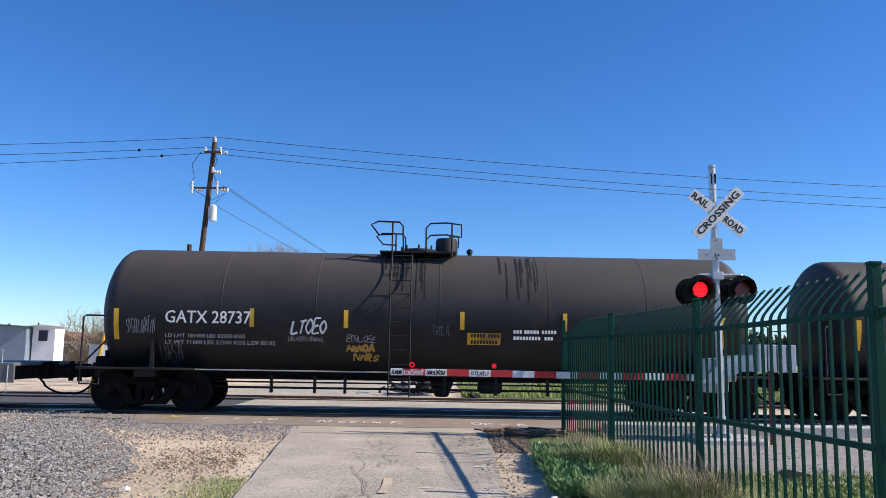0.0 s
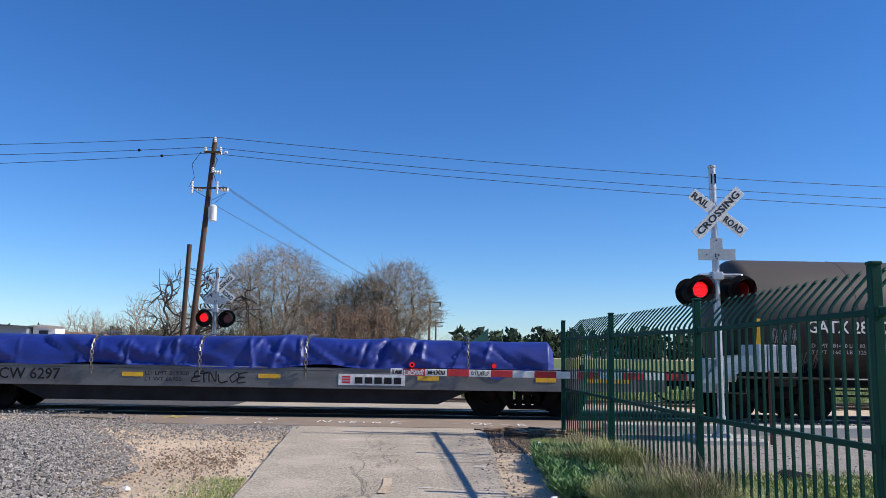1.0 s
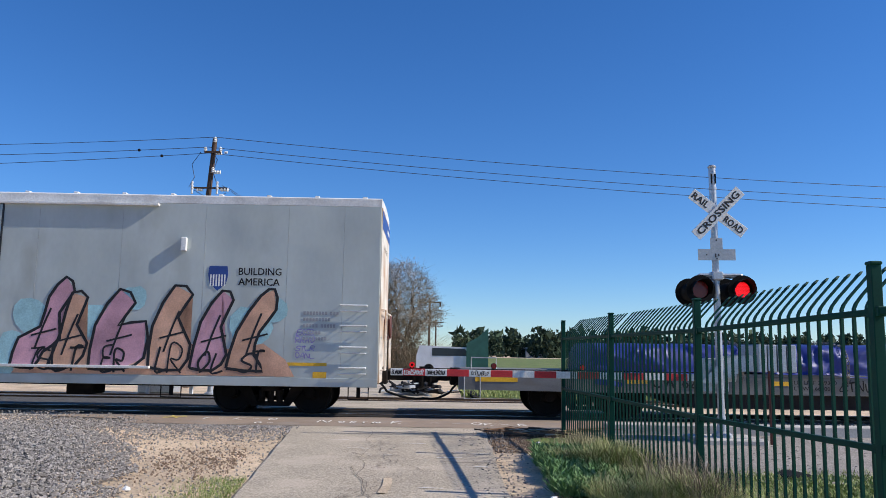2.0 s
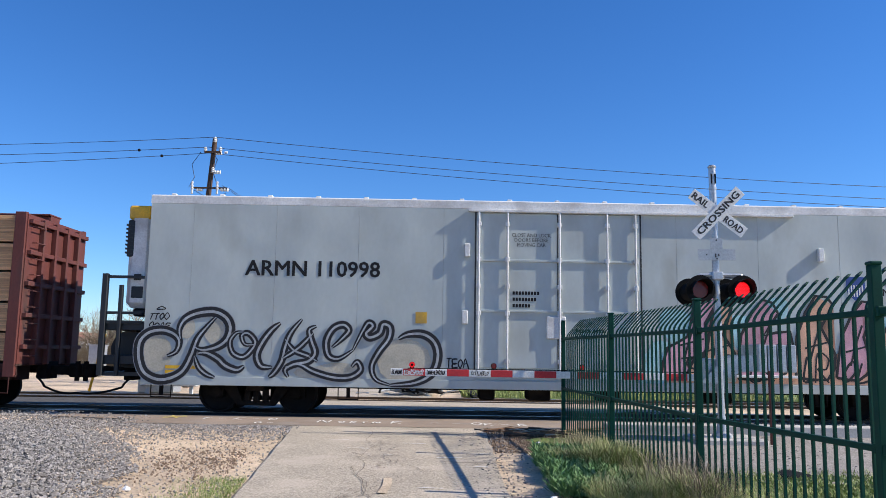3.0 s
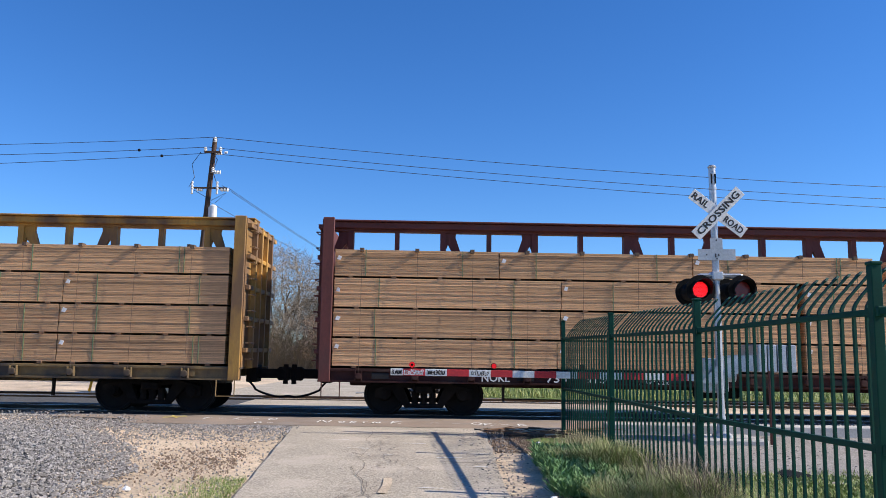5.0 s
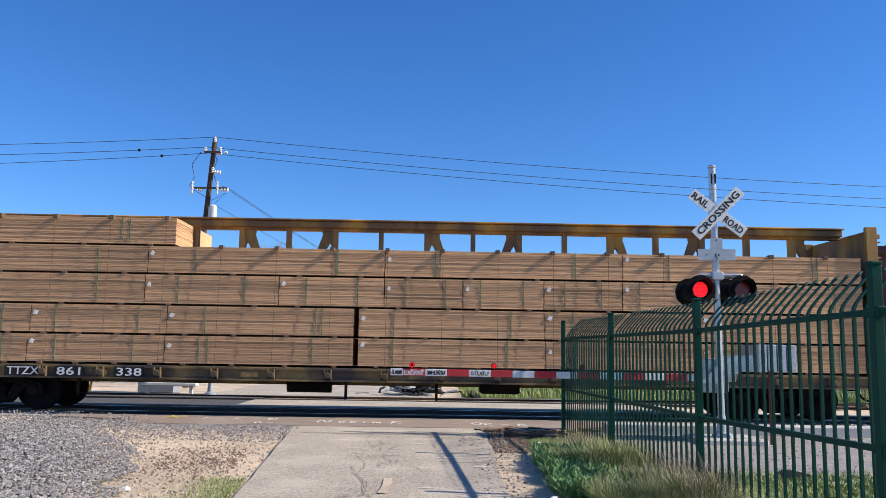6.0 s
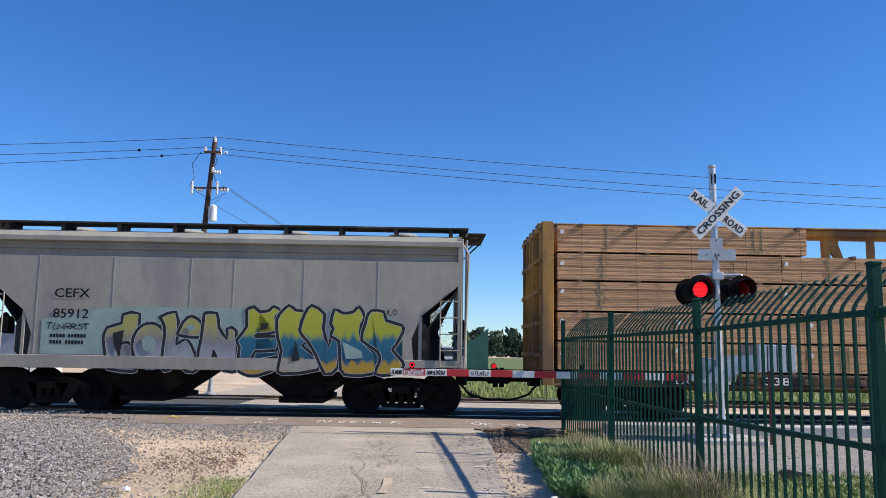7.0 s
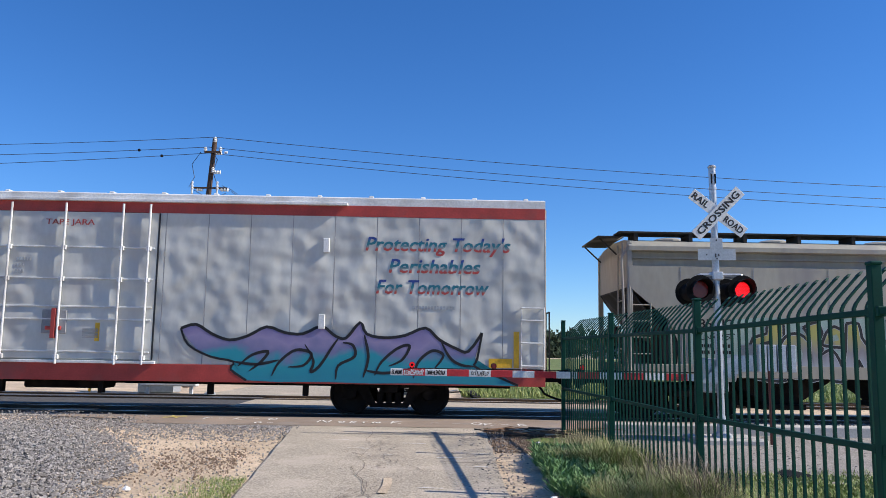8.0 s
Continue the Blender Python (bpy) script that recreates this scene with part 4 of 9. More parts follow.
def reefer_union():
    car = thing("refrigerator_car", "dirty white refrigerator car with plug door and spray-painted scrawls", "refrigerator car", "train cars")
    H, top, z0 = 9.72, 4.85, 0.72
    reefer_body(car, H, M_REEFER, top, z0, M_REEFERROOF)
    # side panels with thin joints
    xs = [-9.72, -8.75, -6.9, -5.05, -3.15, -2.42]
    xr = [1.27, 2.1, 3.95, 5.8, 7.65, 8.9, 9.72]
    for seq in (xs, xr):
        for a, b in zip(seq, seq[1:]):
            bm = bmesh.new()
            box(bm, a + 0.003, b - 0.003, NEAR, NEAR + 0.029, z0 + 0.10, top - 0.205, 0.003)
            part("side_panel", bm, M_REEFER, car)
            if b < 9:
                bm = bmesh.new()
                tube(bm, [(b, NEAR + 0.004, z0 + 0.12), (b, NEAR + 0.004, top - 0.21)], 0.006, 6)
                part("panel_seam", bm, M_REEFERSEAM, car)
    bm = bmesh.new()
    box(bm, -H, H, NEAR - 0.012, NEAR + 0.02, z0 - 0.09, z0 + 0.10, 0.006)
    part("side_sill", bm, M_REEFER, car)
    # plug door
    bm = bmesh.new()
    box(bm, -2.42, 1.27, NEAR - 0.025, NEAR + 0.028, 1.10, 4.55, 0.008)
    door = part("door", bm, M_REEFER, car, "white plug door with locking bars")
    # Dark strips painted in for the shaded gaps of the door.
    for a, b, c, e in ((-2.45, -2.42, 1.05, 4.57), (1.27, 1.30, 1.05, 4.57), (-0.60, -0.575, 1.1, 4.55)):
        bm = bmesh.new()
        box(bm, a, b, NEAR - 0.028, NEAR + 0.028, c, e)
        part("door_seal", bm, M_UNIT, door)
    for x in (-2.36, -1.72, -0.55, 0.52, 1.16):
        bm = bmesh.new()
        tube(bm, [(x, NEAR - 0.075, 1.05), (x, NEAR - 0.075, 4.58)], 0.024, 8)
        for z in (1.25, 2.3, 2.9, 3.5, 4.3):
            box(bm, x - 0.05, x + 0.05, NEAR - 0.09, NEAR - 0.02, z - 0.05, z + 0.05, 0.008)
        part("lock_bar", bm, M_REEFERROOF, door)
    for z in (2.35, 3.48):
        bm = bmesh.new()
        box(bm, -2.3, 1.1, NEAR - 0.06, NEAR - 0.02, z - 0.025, z + 0.025, 0.005)
        part("door_rib", bm, M_REEFER, door)
    bm = bmesh.new()
    box(bm, -0.85, -0.42, NEAR - 0.08, NEAR - 0.02, 1.75, 2.25, 0.02)
    part("latch_box", bm, M_REEFERROOF, door)
    for z in (4.60, 1.0):
        bm = bmesh.new()
        box(bm, -2.6, 4.75, NEAR - 0.10, NEAR + 0.01, z - 0.03, z + 0.03, 0.008)
        part("door_track", bm, M_REEFERROOF, car)
    for x, z in ((-2.62, 3.7), (-2.66, 2.2), (5.35, 3.72)):
        bm = bmesh.new()
        box(bm, x - 0.06, x + 0.06, NEAR - 0.10, NEAR, z - 0.15, z + 0.15, 0.01)
        part("hinge_bracket", bm, M_REEFERROOF, car)
    y = NEAR - 0.006
    lettering("car_number", "ARMN 110998", 0.34, M_LETTERB, car, on_side(-7.56, y, 3.06), width=3.0, bold=0.02, label="black reporting mark and number")
    for k, w in enumerate(("CLOSE AND LOCK", "DOORS BEFORE", "MOVING CAR")):
        lettering("door_notice", w, 0.085, M_LETTERB, door, on_side(-1.62 + 0.06 * k, NEAR - 0.03, 4.02 - k * 0.11), width=0.88 - 0.12 * k)
    lettering("slogan", "BUILDING", 0.16, M_LETTERB, car, on_side(6.58, y, 3.06), width=0.95, bold=0.012)
    lettering("slogan", "AMERICA", 0.16, M_LETTERB, car, on_side(6.58, y, 2.83), width=0.92, bold=0.012)
    bm = bmesh.new()
    prism(bm, [(5.93, 3.25), (6.33, 3.25), (6.35, 3.05), (6.31, 2.85), (6.13, 2.70), (5.95, 2.85), (5.91, 3.05)], y - 0.003, y)
    part("shield_emblem", bm, M_BLUEBAND, car, "blue shield emblem")
    bm = bmesh.new()
    for k in range(6):
        box(bm, 5.955 + k * 0.062, 5.985 + k * 0.062, y - 0.007, y - 0.003, 2.80, 3.06)
    part("shield_stripes", bm, M_LETTER, car)
    stripe(car, -9.2, -8.4, y, 0.98, 1.05)
    stripe(car, 7.4, 8.6, y, 1.08, 1.15)
    for x in (-9.2, 8.3):
        bm = bmesh.new()
        box(bm, x, x + 0.3, y - 0.003, y, 0.78, 0.95)
        part("notice_plate", bm, M_YELLOW, car)
    bm = bmesh.new()
    box(bm, -3.75, -3.5, y - 0.004, y, 2.05, 2.30)
    part("notice_plate", bm, M_YELLOW, car)
    bars(car, -1.6, NEAR - 0.03, 2.72, [[0.6], [0.55], [0.4]], M_LETTERB, "door_print")
    bars(car, 8.05, y, 2.2, [[0.5, 0.2], [0.6], [0.3, 0.3], [0.4], [0.5]], M_TAGGREY, "data_print")
    bars(car, -0.2, NEAR - 0.03, 1.9, [[0.3, 0.25], [0.3]], M_LETTERB, "door_print")
    graffiti_script(car, y)
    graffiti_angular(car, y)
    # ladder irons by the near end
    for x, zs in ((8.87, (1.05, 1.5, 1.97, 2.42)), (-9.6, ())):
        for z in zs:
            bm = bmesh.new()
            tube(bm, [(x, NEAR + 0.02, z), (x, NEAR - 0.09, z), (x + 0.58, NEAR - 0.09, z), (x + 0.58, NEAR + 0.02, z)], 0.018, 6)
            tube(bm, [(x, NEAR + 0.02, z - 0.13), (x, NEAR - 0.06, z - 0.13), (x + 0.58, NEAR - 0.06, z - 0.13), (x + 0.58, NEAR + 0.02, z - 0.13)], 0.014, 6)
            part("ladder_rung", bm, M_REEFERROOF, car)
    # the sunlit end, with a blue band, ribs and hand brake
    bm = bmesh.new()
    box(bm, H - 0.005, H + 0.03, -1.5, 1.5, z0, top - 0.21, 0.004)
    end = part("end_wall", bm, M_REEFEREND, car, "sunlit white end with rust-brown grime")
    bm = bmesh.new()
    box(bm, H + 0.03, H + 0.036, -1.49, 1.49, 4.18, 4.58)
    part("blue_band", bm, M_BLUEBAND, end)
    lettering("end_letters", "EXCESS HEIGHT CAR", 0.12, M_LETTERB, end, pose(H + 0.038, -0.85, 3.75, 90, 0, 90), width=1.6)
    bm = bmesh.new()
    for k in range(4):
        box(bm, H + 0.036, H + 0.042, 0.35 + k * 0.22, 0.53 + k * 0.22, 4.33, 4.42)
    part("band_letters", bm, M_LETTER, end)
    bm = bmesh.new()
    for yy in (-1.25, -0.75, 0.75, 1.3):
        tube(bm, [(H + 0.03, yy, 2.35), (H + 0.13, yy, 2.35), (H + 0.13, yy, 1.0), (H + 0.03, yy, 1.0)], 0.02, 6)
    tube(bm, [(H + 0.13, -1.25, 2.30), (H + 0.13, 1.3, 2.30)], 0.02, 6)
    for z in (1.0, 1.4, 1.8, 2.2):
        tube(bm, [(H + 0.13, -1.25, z), (H + 0.13, -0.75, z)], 0.016, 6)
    part("end_ladder", bm, M_REEFEREND, end)
    bm = bmesh.new()
    lathe(bm, [(0.26, H + 0.16), (0.28, H + 0.18), (0.26, H + 0.20), (0.03, H + 0.19)], (0, 0.1, 2.0), "X", 20)
    box(bm, H + 0.03, H + 0.16, -0.1, 0.3, 1.7, 2.2, 0.02)
    part("brake_wheel", bm, M_NOKL, end)
    # machine end with the cooling unit and its platform
    bm = bmesh.new()
    box(bm, -H - 0.55, -H - 0.01, -1.35, 1.35, 2.3, 4.6, 0.12)
    unit = part("cooling_unit", bm, M_REEFERROOF, car, "white and dark cooling unit with louvres")
    bm = bmesh.new()
    box(bm, -H - 0.56, -H - 0.06, -1.36, 1.36, 4.3, 4.62, 0.04)
    part("unit_band", bm, M_YELLOW, unit)
    bm = bmesh.new()
    box(bm, -H - 0.565, -H - 0.40, -1.358, 1.358, 3.45, 4.28, 0.02)
    part("louvre_panel", bm, M_UNIT, unit)
    for k in range(8):
        bm = bmesh.new()
        box(bm, -H - 0.60, -H - 0.41, -1.364, 1.364, 3.52 + k * 0.09, 3.56 + k * 0.09)
        part("louvre", bm, M_UNIT, unit)
    for x, z, w, h in ((-H - 0.36, 2.92, 0.16, 0.14), (-H - 0.40, 2.52, 0.26, 0.26)):
        bm = bmesh.new()
        box(bm, x, x + w, -1.362, -1.352, z, z + h, 0.004)
        part("control_panel", bm, M_UNIT, unit)
    bm = bmesh.new()
    box(bm, -H - 0.42, -H - 0.02, -1.2, 1.2, 2.12, 2.30, 0.05)
    part("unit_base", bm, M_UNIT, unit)
    for z in (1.9, 1.15):
        bm = bmesh.new()
        box(bm, -H - 0.95, -H - 0.01, -1.42, 1.42, z - 0.10, z + 0.10, 0.01)
        part("cross_frame", bm, M_UNIT, car)
    bm = bmesh.new()
    box(bm, -H - 0.9, -H - 0.01, -1.45, 1.45, 0.80, 0.88)
    part("platform", bm, M_UNIT, car)
    bm = bmesh.new()
    tube(bm, [(-H - 0.45, -1.1, 1.38), (-H - 0.45, 1.1, 1.38)], 0.42, 20)
    part("fuel_tank", bm, M_UNIT, car)
    for yy in (-1.45, 1.45):
        bm = bmesh.new()
        box(bm, -H - 1.0, -H - 0.88, yy - 0.06, yy + 0.06, 0.8, 3.05, 0.01)
        box(bm, -H - 0.62, -H - 0.54, yy - 0.05, yy + 0.05, 0.8, 2.8, 0.01)
        for z in (1.95, 2.15, 2.95):
            box(bm, -H - 1.0, -H - 0.1, yy - 0.04, yy + 0.04, z, z + 0.06)
        part("guard_frame", bm, M_UNIT, car)
    for s in (-1, 1):
        truck(car, s * 7.3)
        coupler(car, s * (H - 0.1) if s > 0 else -H - 0.6, s * 10.78 if s > 0 else -11.62)
    bm = bmesh.new()
    box(bm, -8.6, 8.6, -0.4, 0.4, 0.55, z0, 0.02)
    for x, a in ((-2.3, 0.35), (-1.2, 0.5), (0.4, 0.45), (2.8, 0.6)):
        box(bm, x, x + a, -1.2, -0.5, 0.38, z0, 0.03)
    for x in (-9.3, -5.2, 5.2, 9.3):
        box(bm, x - 0.04, x + 0.04, -1.45, -1.40, 0.40, 0.7)
        tube(bm, [(x - 0.22, -1.45, 0.68), (x - 0.22, -1.45, 0.36), (x + 0.22, -1.45, 0.36), (x + 0.22, -1.45, 0.68)], 0.016, 6)
    part("underframe", bm, M_STEEL, car)
    return car

M_GRBLACK = surf("black_spray", (0.011, 0.012, 0.015), 0.75, grain=30, gvar=0.3)
M_GRSILVER = surf("silver_spray", (0.36, 0.38, 0.39), 0.6, grain=20, gvar=0.2)
M_GRPEACH = surf("peach_spray", (0.62, 0.36, 0.24), 0.75, var=0.3, scale=1.5)
M_GRPINK = surf("pink_spray", (0.55, 0.30, 0.36), 0.75, var=0.3, scale=1.5)
M_GRCYAN = surf("cyan_spray", (0.33, 0.55, 0.58), 0.75, var=0.2)
M_GRPURPLE = surf("violet_spray", (0.23, 0.20, 0.42), 0.7, var=0.25, scale=1.5)
M_GRMINT = surf("mint_roller_paint", (0.27, 0.36, 0.32), 0.75, var=0.15)

def flat_poly(car, pts, y, material, name="paint_fill"):
    bm = bmesh.new()
    bm.faces.new([bm.verts.new((a, y, b)) for a, b in pts])
    bmesh.ops.triangulate(bm, faces=bm.faces)
    return part(name, bm, material, car)

M_GRCREAM = surf("cream_spray", (0.50, 0.46, 0.36), 0.75, var=0.15)
def script_stroke(car, pts, w, y):
    """One stroke of script: soft dark outline with a silver glint along it."""
    for nm, f, m, dy in (("paint_shade", 1.25, M_TAGGREY, 0.0), ("paint_outline", 1.1, M_GRBLACK, 0.0016), ("paint_core", 0.30, M_GRSILVER, 0.0032)):
        bm = bmesh.new()
        ribbon(bm, pts, w * f, y - dy, smooth=6, taper=True)
        part(nm, bm, m, car)

def graffiti_script(car, y):
    """Looping script strokes in black with a silver core."""
    for k, (cx, cz, rx, rz) in enumerate(((-9.43, 1.31, 0.36, 0.42), (-8.14, 1.82, 0.25, 0.32), (-8.79, 1.88, 0.2, 0.25), (-5.4, 1, 0.55, 0.16), (-3.98, 1.21, 0.6, 0.5), (-5.9, 0.93, 0.5, 0.14))):
        flat_poly(car, [(cx + rx * math.cos(0.524 * j), cz + rz * math.sin(0.524 * j)) for j in range(12)], y - 0.0003 * k, M_GRCREAM, "paint_cloud")
    script_stroke(car, [(-9.17, 1.25), (-8.98, 1.35), (-8.92, 1.56), (-9.03, 1.72), (-9.28, 1.81), (-9.58, 1.76), (-9.78, 1.55), (-9.78, 1.18), (-9.64, 0.88), (-9.34, 0.74), (-9.03, 0.79), (-8.8, 0.95), (-8.65, 1.26), (-8.53, 1.63), (-8.35, 1.88), (-8.15, 2.11)], 0.2, y - 0.0120)
    script_stroke(car, [(-8.9, 1.63), (-8.93, 1.85), (-8.82, 2.06), (-8.56, 2.19), (-8.19, 2.23), (-7.93, 2.11), (-7.82, 1.89), (-7.88, 1.64), (-8.08, 1.47), (-8.39, 1.39), (-8.58, 1.45)], 0.2, y - 0.0128)
    script_stroke(car, [(-8.51, 1.32), (-8.32, 1.33), (-8.07, 1.21), (-7.88, 1.05), (-7.63, 0.97), (-7.48, 1.06)], 0.17, y - 0.0136)
    script_stroke(car, [(-8.57, 1.26), (-8.47, 1.02), (-8.3, 0.87), (-8.11, 0.8)], 0.12, y - 0.0144)
    script_stroke(car, [(-7.52, 1.8), (-7.69, 1.77), (-7.81, 1.58), (-7.74, 1.34), (-7.52, 1.25), (-7.34, 1.4), (-7.26, 1.59), (-7.42, 1.77), (-7.56, 1.72), (-7.48, 1.53), (-7.26, 1.53)], 0.13, y - 0.0152)
    script_stroke(car, [(-6.72, 2.01), (-6.92, 1.84), (-7.13, 1.53), (-7.21, 1.28), (-7.11, 1.06), (-6.87, 1.04)], 0.17, y - 0.0160)
    script_stroke(car, [(-6.25, 2.1), (-6.49, 1.79), (-6.6, 1.48), (-6.67, 1.17), (-6.82, 0.92), (-6.94, 0.82)], 0.15, y - 0.0168)
    script_stroke(car, [(-6.61, 1.66), (-6.41, 1.42), (-6.1, 1.3), (-5.88, 1.18)], 0.13, y - 0.0176)
    script_stroke(car, [(-6.65, 1.23), (-6.29, 1.48), (-5.99, 1.8)], 0.13, y - 0.0184)
    script_stroke(car, [(-5.93, 1.95), (-6.08, 1.86), (-6.02, 1.61), (-5.94, 1.36), (-6.09, 1.18), (-6.4, 1.11), (-6.58, 0.99), (-6.51, 0.83)], 0.16, y - 0.0192)
    script_stroke(car, [(-6.58, 1.05), (-6.28, 1.11), (-5.96, 0.96), (-5.52, 0.84), (-5.15, 0.85), (-4.93, 1.01), (-5.01, 1.19), (-5.13, 1.07)], 0.15, y - 0.0200)
    script_stroke(car, [(-5.57, 1.49), (-5.36, 1.68), (-5.21, 1.87), (-5.34, 1.99), (-5.56, 1.9), (-5.7, 1.62), (-5.64, 1.31), (-5.41, 1.25), (-5.11, 1.44)], 0.16, y - 0.0208)
    script_stroke(car, [(-5.11, 1.44), (-4.93, 1.81), (-4.79, 2.04), (-4.69, 1.97), (-4.83, 1.81), (-4.74, 1.72), (-4.53, 1.82), (-4.46, 2.01), (-4.31, 1.95), (-4.33, 1.7), (-4.55, 1.39), (-4.69, 1.08), (-4.59, 0.81), (-4.28, 0.69)], 0.17, y - 0.0216)
    script_stroke(car, [(-4.28, 0.69), (-3.73, 0.75), (-3.36, 0.97), (-3.24, 1.34), (-3.33, 1.65), (-3.58, 1.81), (-3.91, 1.8), (-4.12, 1.7)], 0.19, y - 0.0224)
    bm = bmesh.new()
    scribble(bm, -9.63, 2.04, 0.46, 0.16, 4, 0.026, y - 0.002, 61)
    scribble(bm, -9.62, 1.86, 0.48, 0.13, 4, 0.026, y - 0.002, 62)
    ribbon(bm, [(-9.46, 2.27), (-9.36, 2.33), (-9.26, 2.28), (-9.46, 2.26)], 0.024, y - 0.002)
    scribble(bm, -3.05, 1.08, 0.5, 0.2, 4, 0.03, y - 0.002, 63)
    part("graffiti_tag", bm, M_GRBLACK, car)

def graffiti_angular(car, y):
    """Peach and pink angular letters beyond the door."""
    rs = random.Random(8)
    for k, (cx, cz, r) in enumerate(((2.05, 2.1, 0.42), (1.7, 1.4, 0.35), (3.4, 2.0, 0.4), (4.3, 2.5, 0.3), (5.2, 1.9, 0.35), (6.9, 1.9, 0.5), (1.5, 1.0, 0.3), (7.4, 2.3, 0.3))):
        pts = [(cx + r * (0.8 + 0.35 * rs.random()) * math.cos(a * 0.5236), cz + r * (0.8 + 0.35 * rs.random()) * math.sin(a * 0.5236)) for a in range(12)]
        flat_poly(car, pts, y - 0.0004 * k, M_GRCYAN, "paint_cloud")
    letters = [
        [(1.7, 1.0), (1.85, 1.6), (2.3, 1.85), (2.45, 2.5), (2.8, 2.95), (3.0, 2.65), (2.7, 2.15), (2.75, 1.6), (2.4, 1.3), (2.2, 0.95)],
        [(2.5, 0.95), (2.75, 1.7), (2.95, 2.6), (3.3, 2.5), (3.1, 1.9), (3.35, 1.5), (3.1, 1.0)],
        [(3.4, 0.95), (3.5, 1.9), (4.0, 2.7), (4.35, 2.4), (4.0, 1.9), (4.6, 2.0), (4.6, 1.2), (4.1, 0.95)],
        [(4.7, 1.0), (4.75, 1.9), (5.2, 2.8), (5.6, 2.6), (5.3, 2.1), (5.6, 1.5), (5.4, 0.95)],
        [(5.6, 1.0), (5.8, 2.0), (6.25, 2.7), (6.5, 2.5), (6.25, 1.9), (6.4, 1.3), (6.1, 0.95)],
        [(6.4, 1.0), (6.6, 1.8), (7.1, 2.6), (7.4, 2.75), (7.45, 2.3), (7.1, 1.8), (7.0, 1.3), (7.2, 0.95)],
    ]
    flat_poly(car, [(1.75, 0.84), (7.9, 0.84), (7.7, 1.2), (7.2, 1.55), (6.3, 1.4), (5.2, 1.6), (4.2, 1.45), (3.2, 1.6), (2.2, 1.4)], y - 0.0042, M_GRPEACH)
    for k, L in enumerate(letters):
        flat_poly(car, L, y - 0.005 - 0.0004 * k, M_GRPEACH if k % 2 else M_GRPINK)
        bm = bmesh.new()
        ribbon(bm, L + [L[0]], 0.065, y - 0.008 - 0.0004 * k, smooth=2)
        cx, cz = sum(p[0] for p in L) / len(L), sum(p[1] for p in L) / len(L)
        ribbon(bm, [(cx - 0.2, cz - 0.5), (cx - 0.05, cz), (cx + 0.1, cz + 0.4)], 0.045, y - 0.010, smooth=3)
        ribbon(bm, [(cx - 0.3, cz - 0.2), (cx + 0.25, cz - 0.05)], 0.04, y - 0.011, smooth=2)
        scribble(bm, cx - 0.4, 0.9, 0.6, 0.55, 2, 0.045, y - 0.012, 50 + k)
        part("paint_outline", bm, M_GRBLACK, car)
    bm = bmesh.new()
    rs = random.Random(4)
    for r in range(4):
        scribble(bm, 7.9, 1.75 - r * 0.17, 0.42, 0.13, 4, 0.020, y - 0.002, 30 + r)
    part("graffiti_tag", bm, M_GRPURPLE, car)

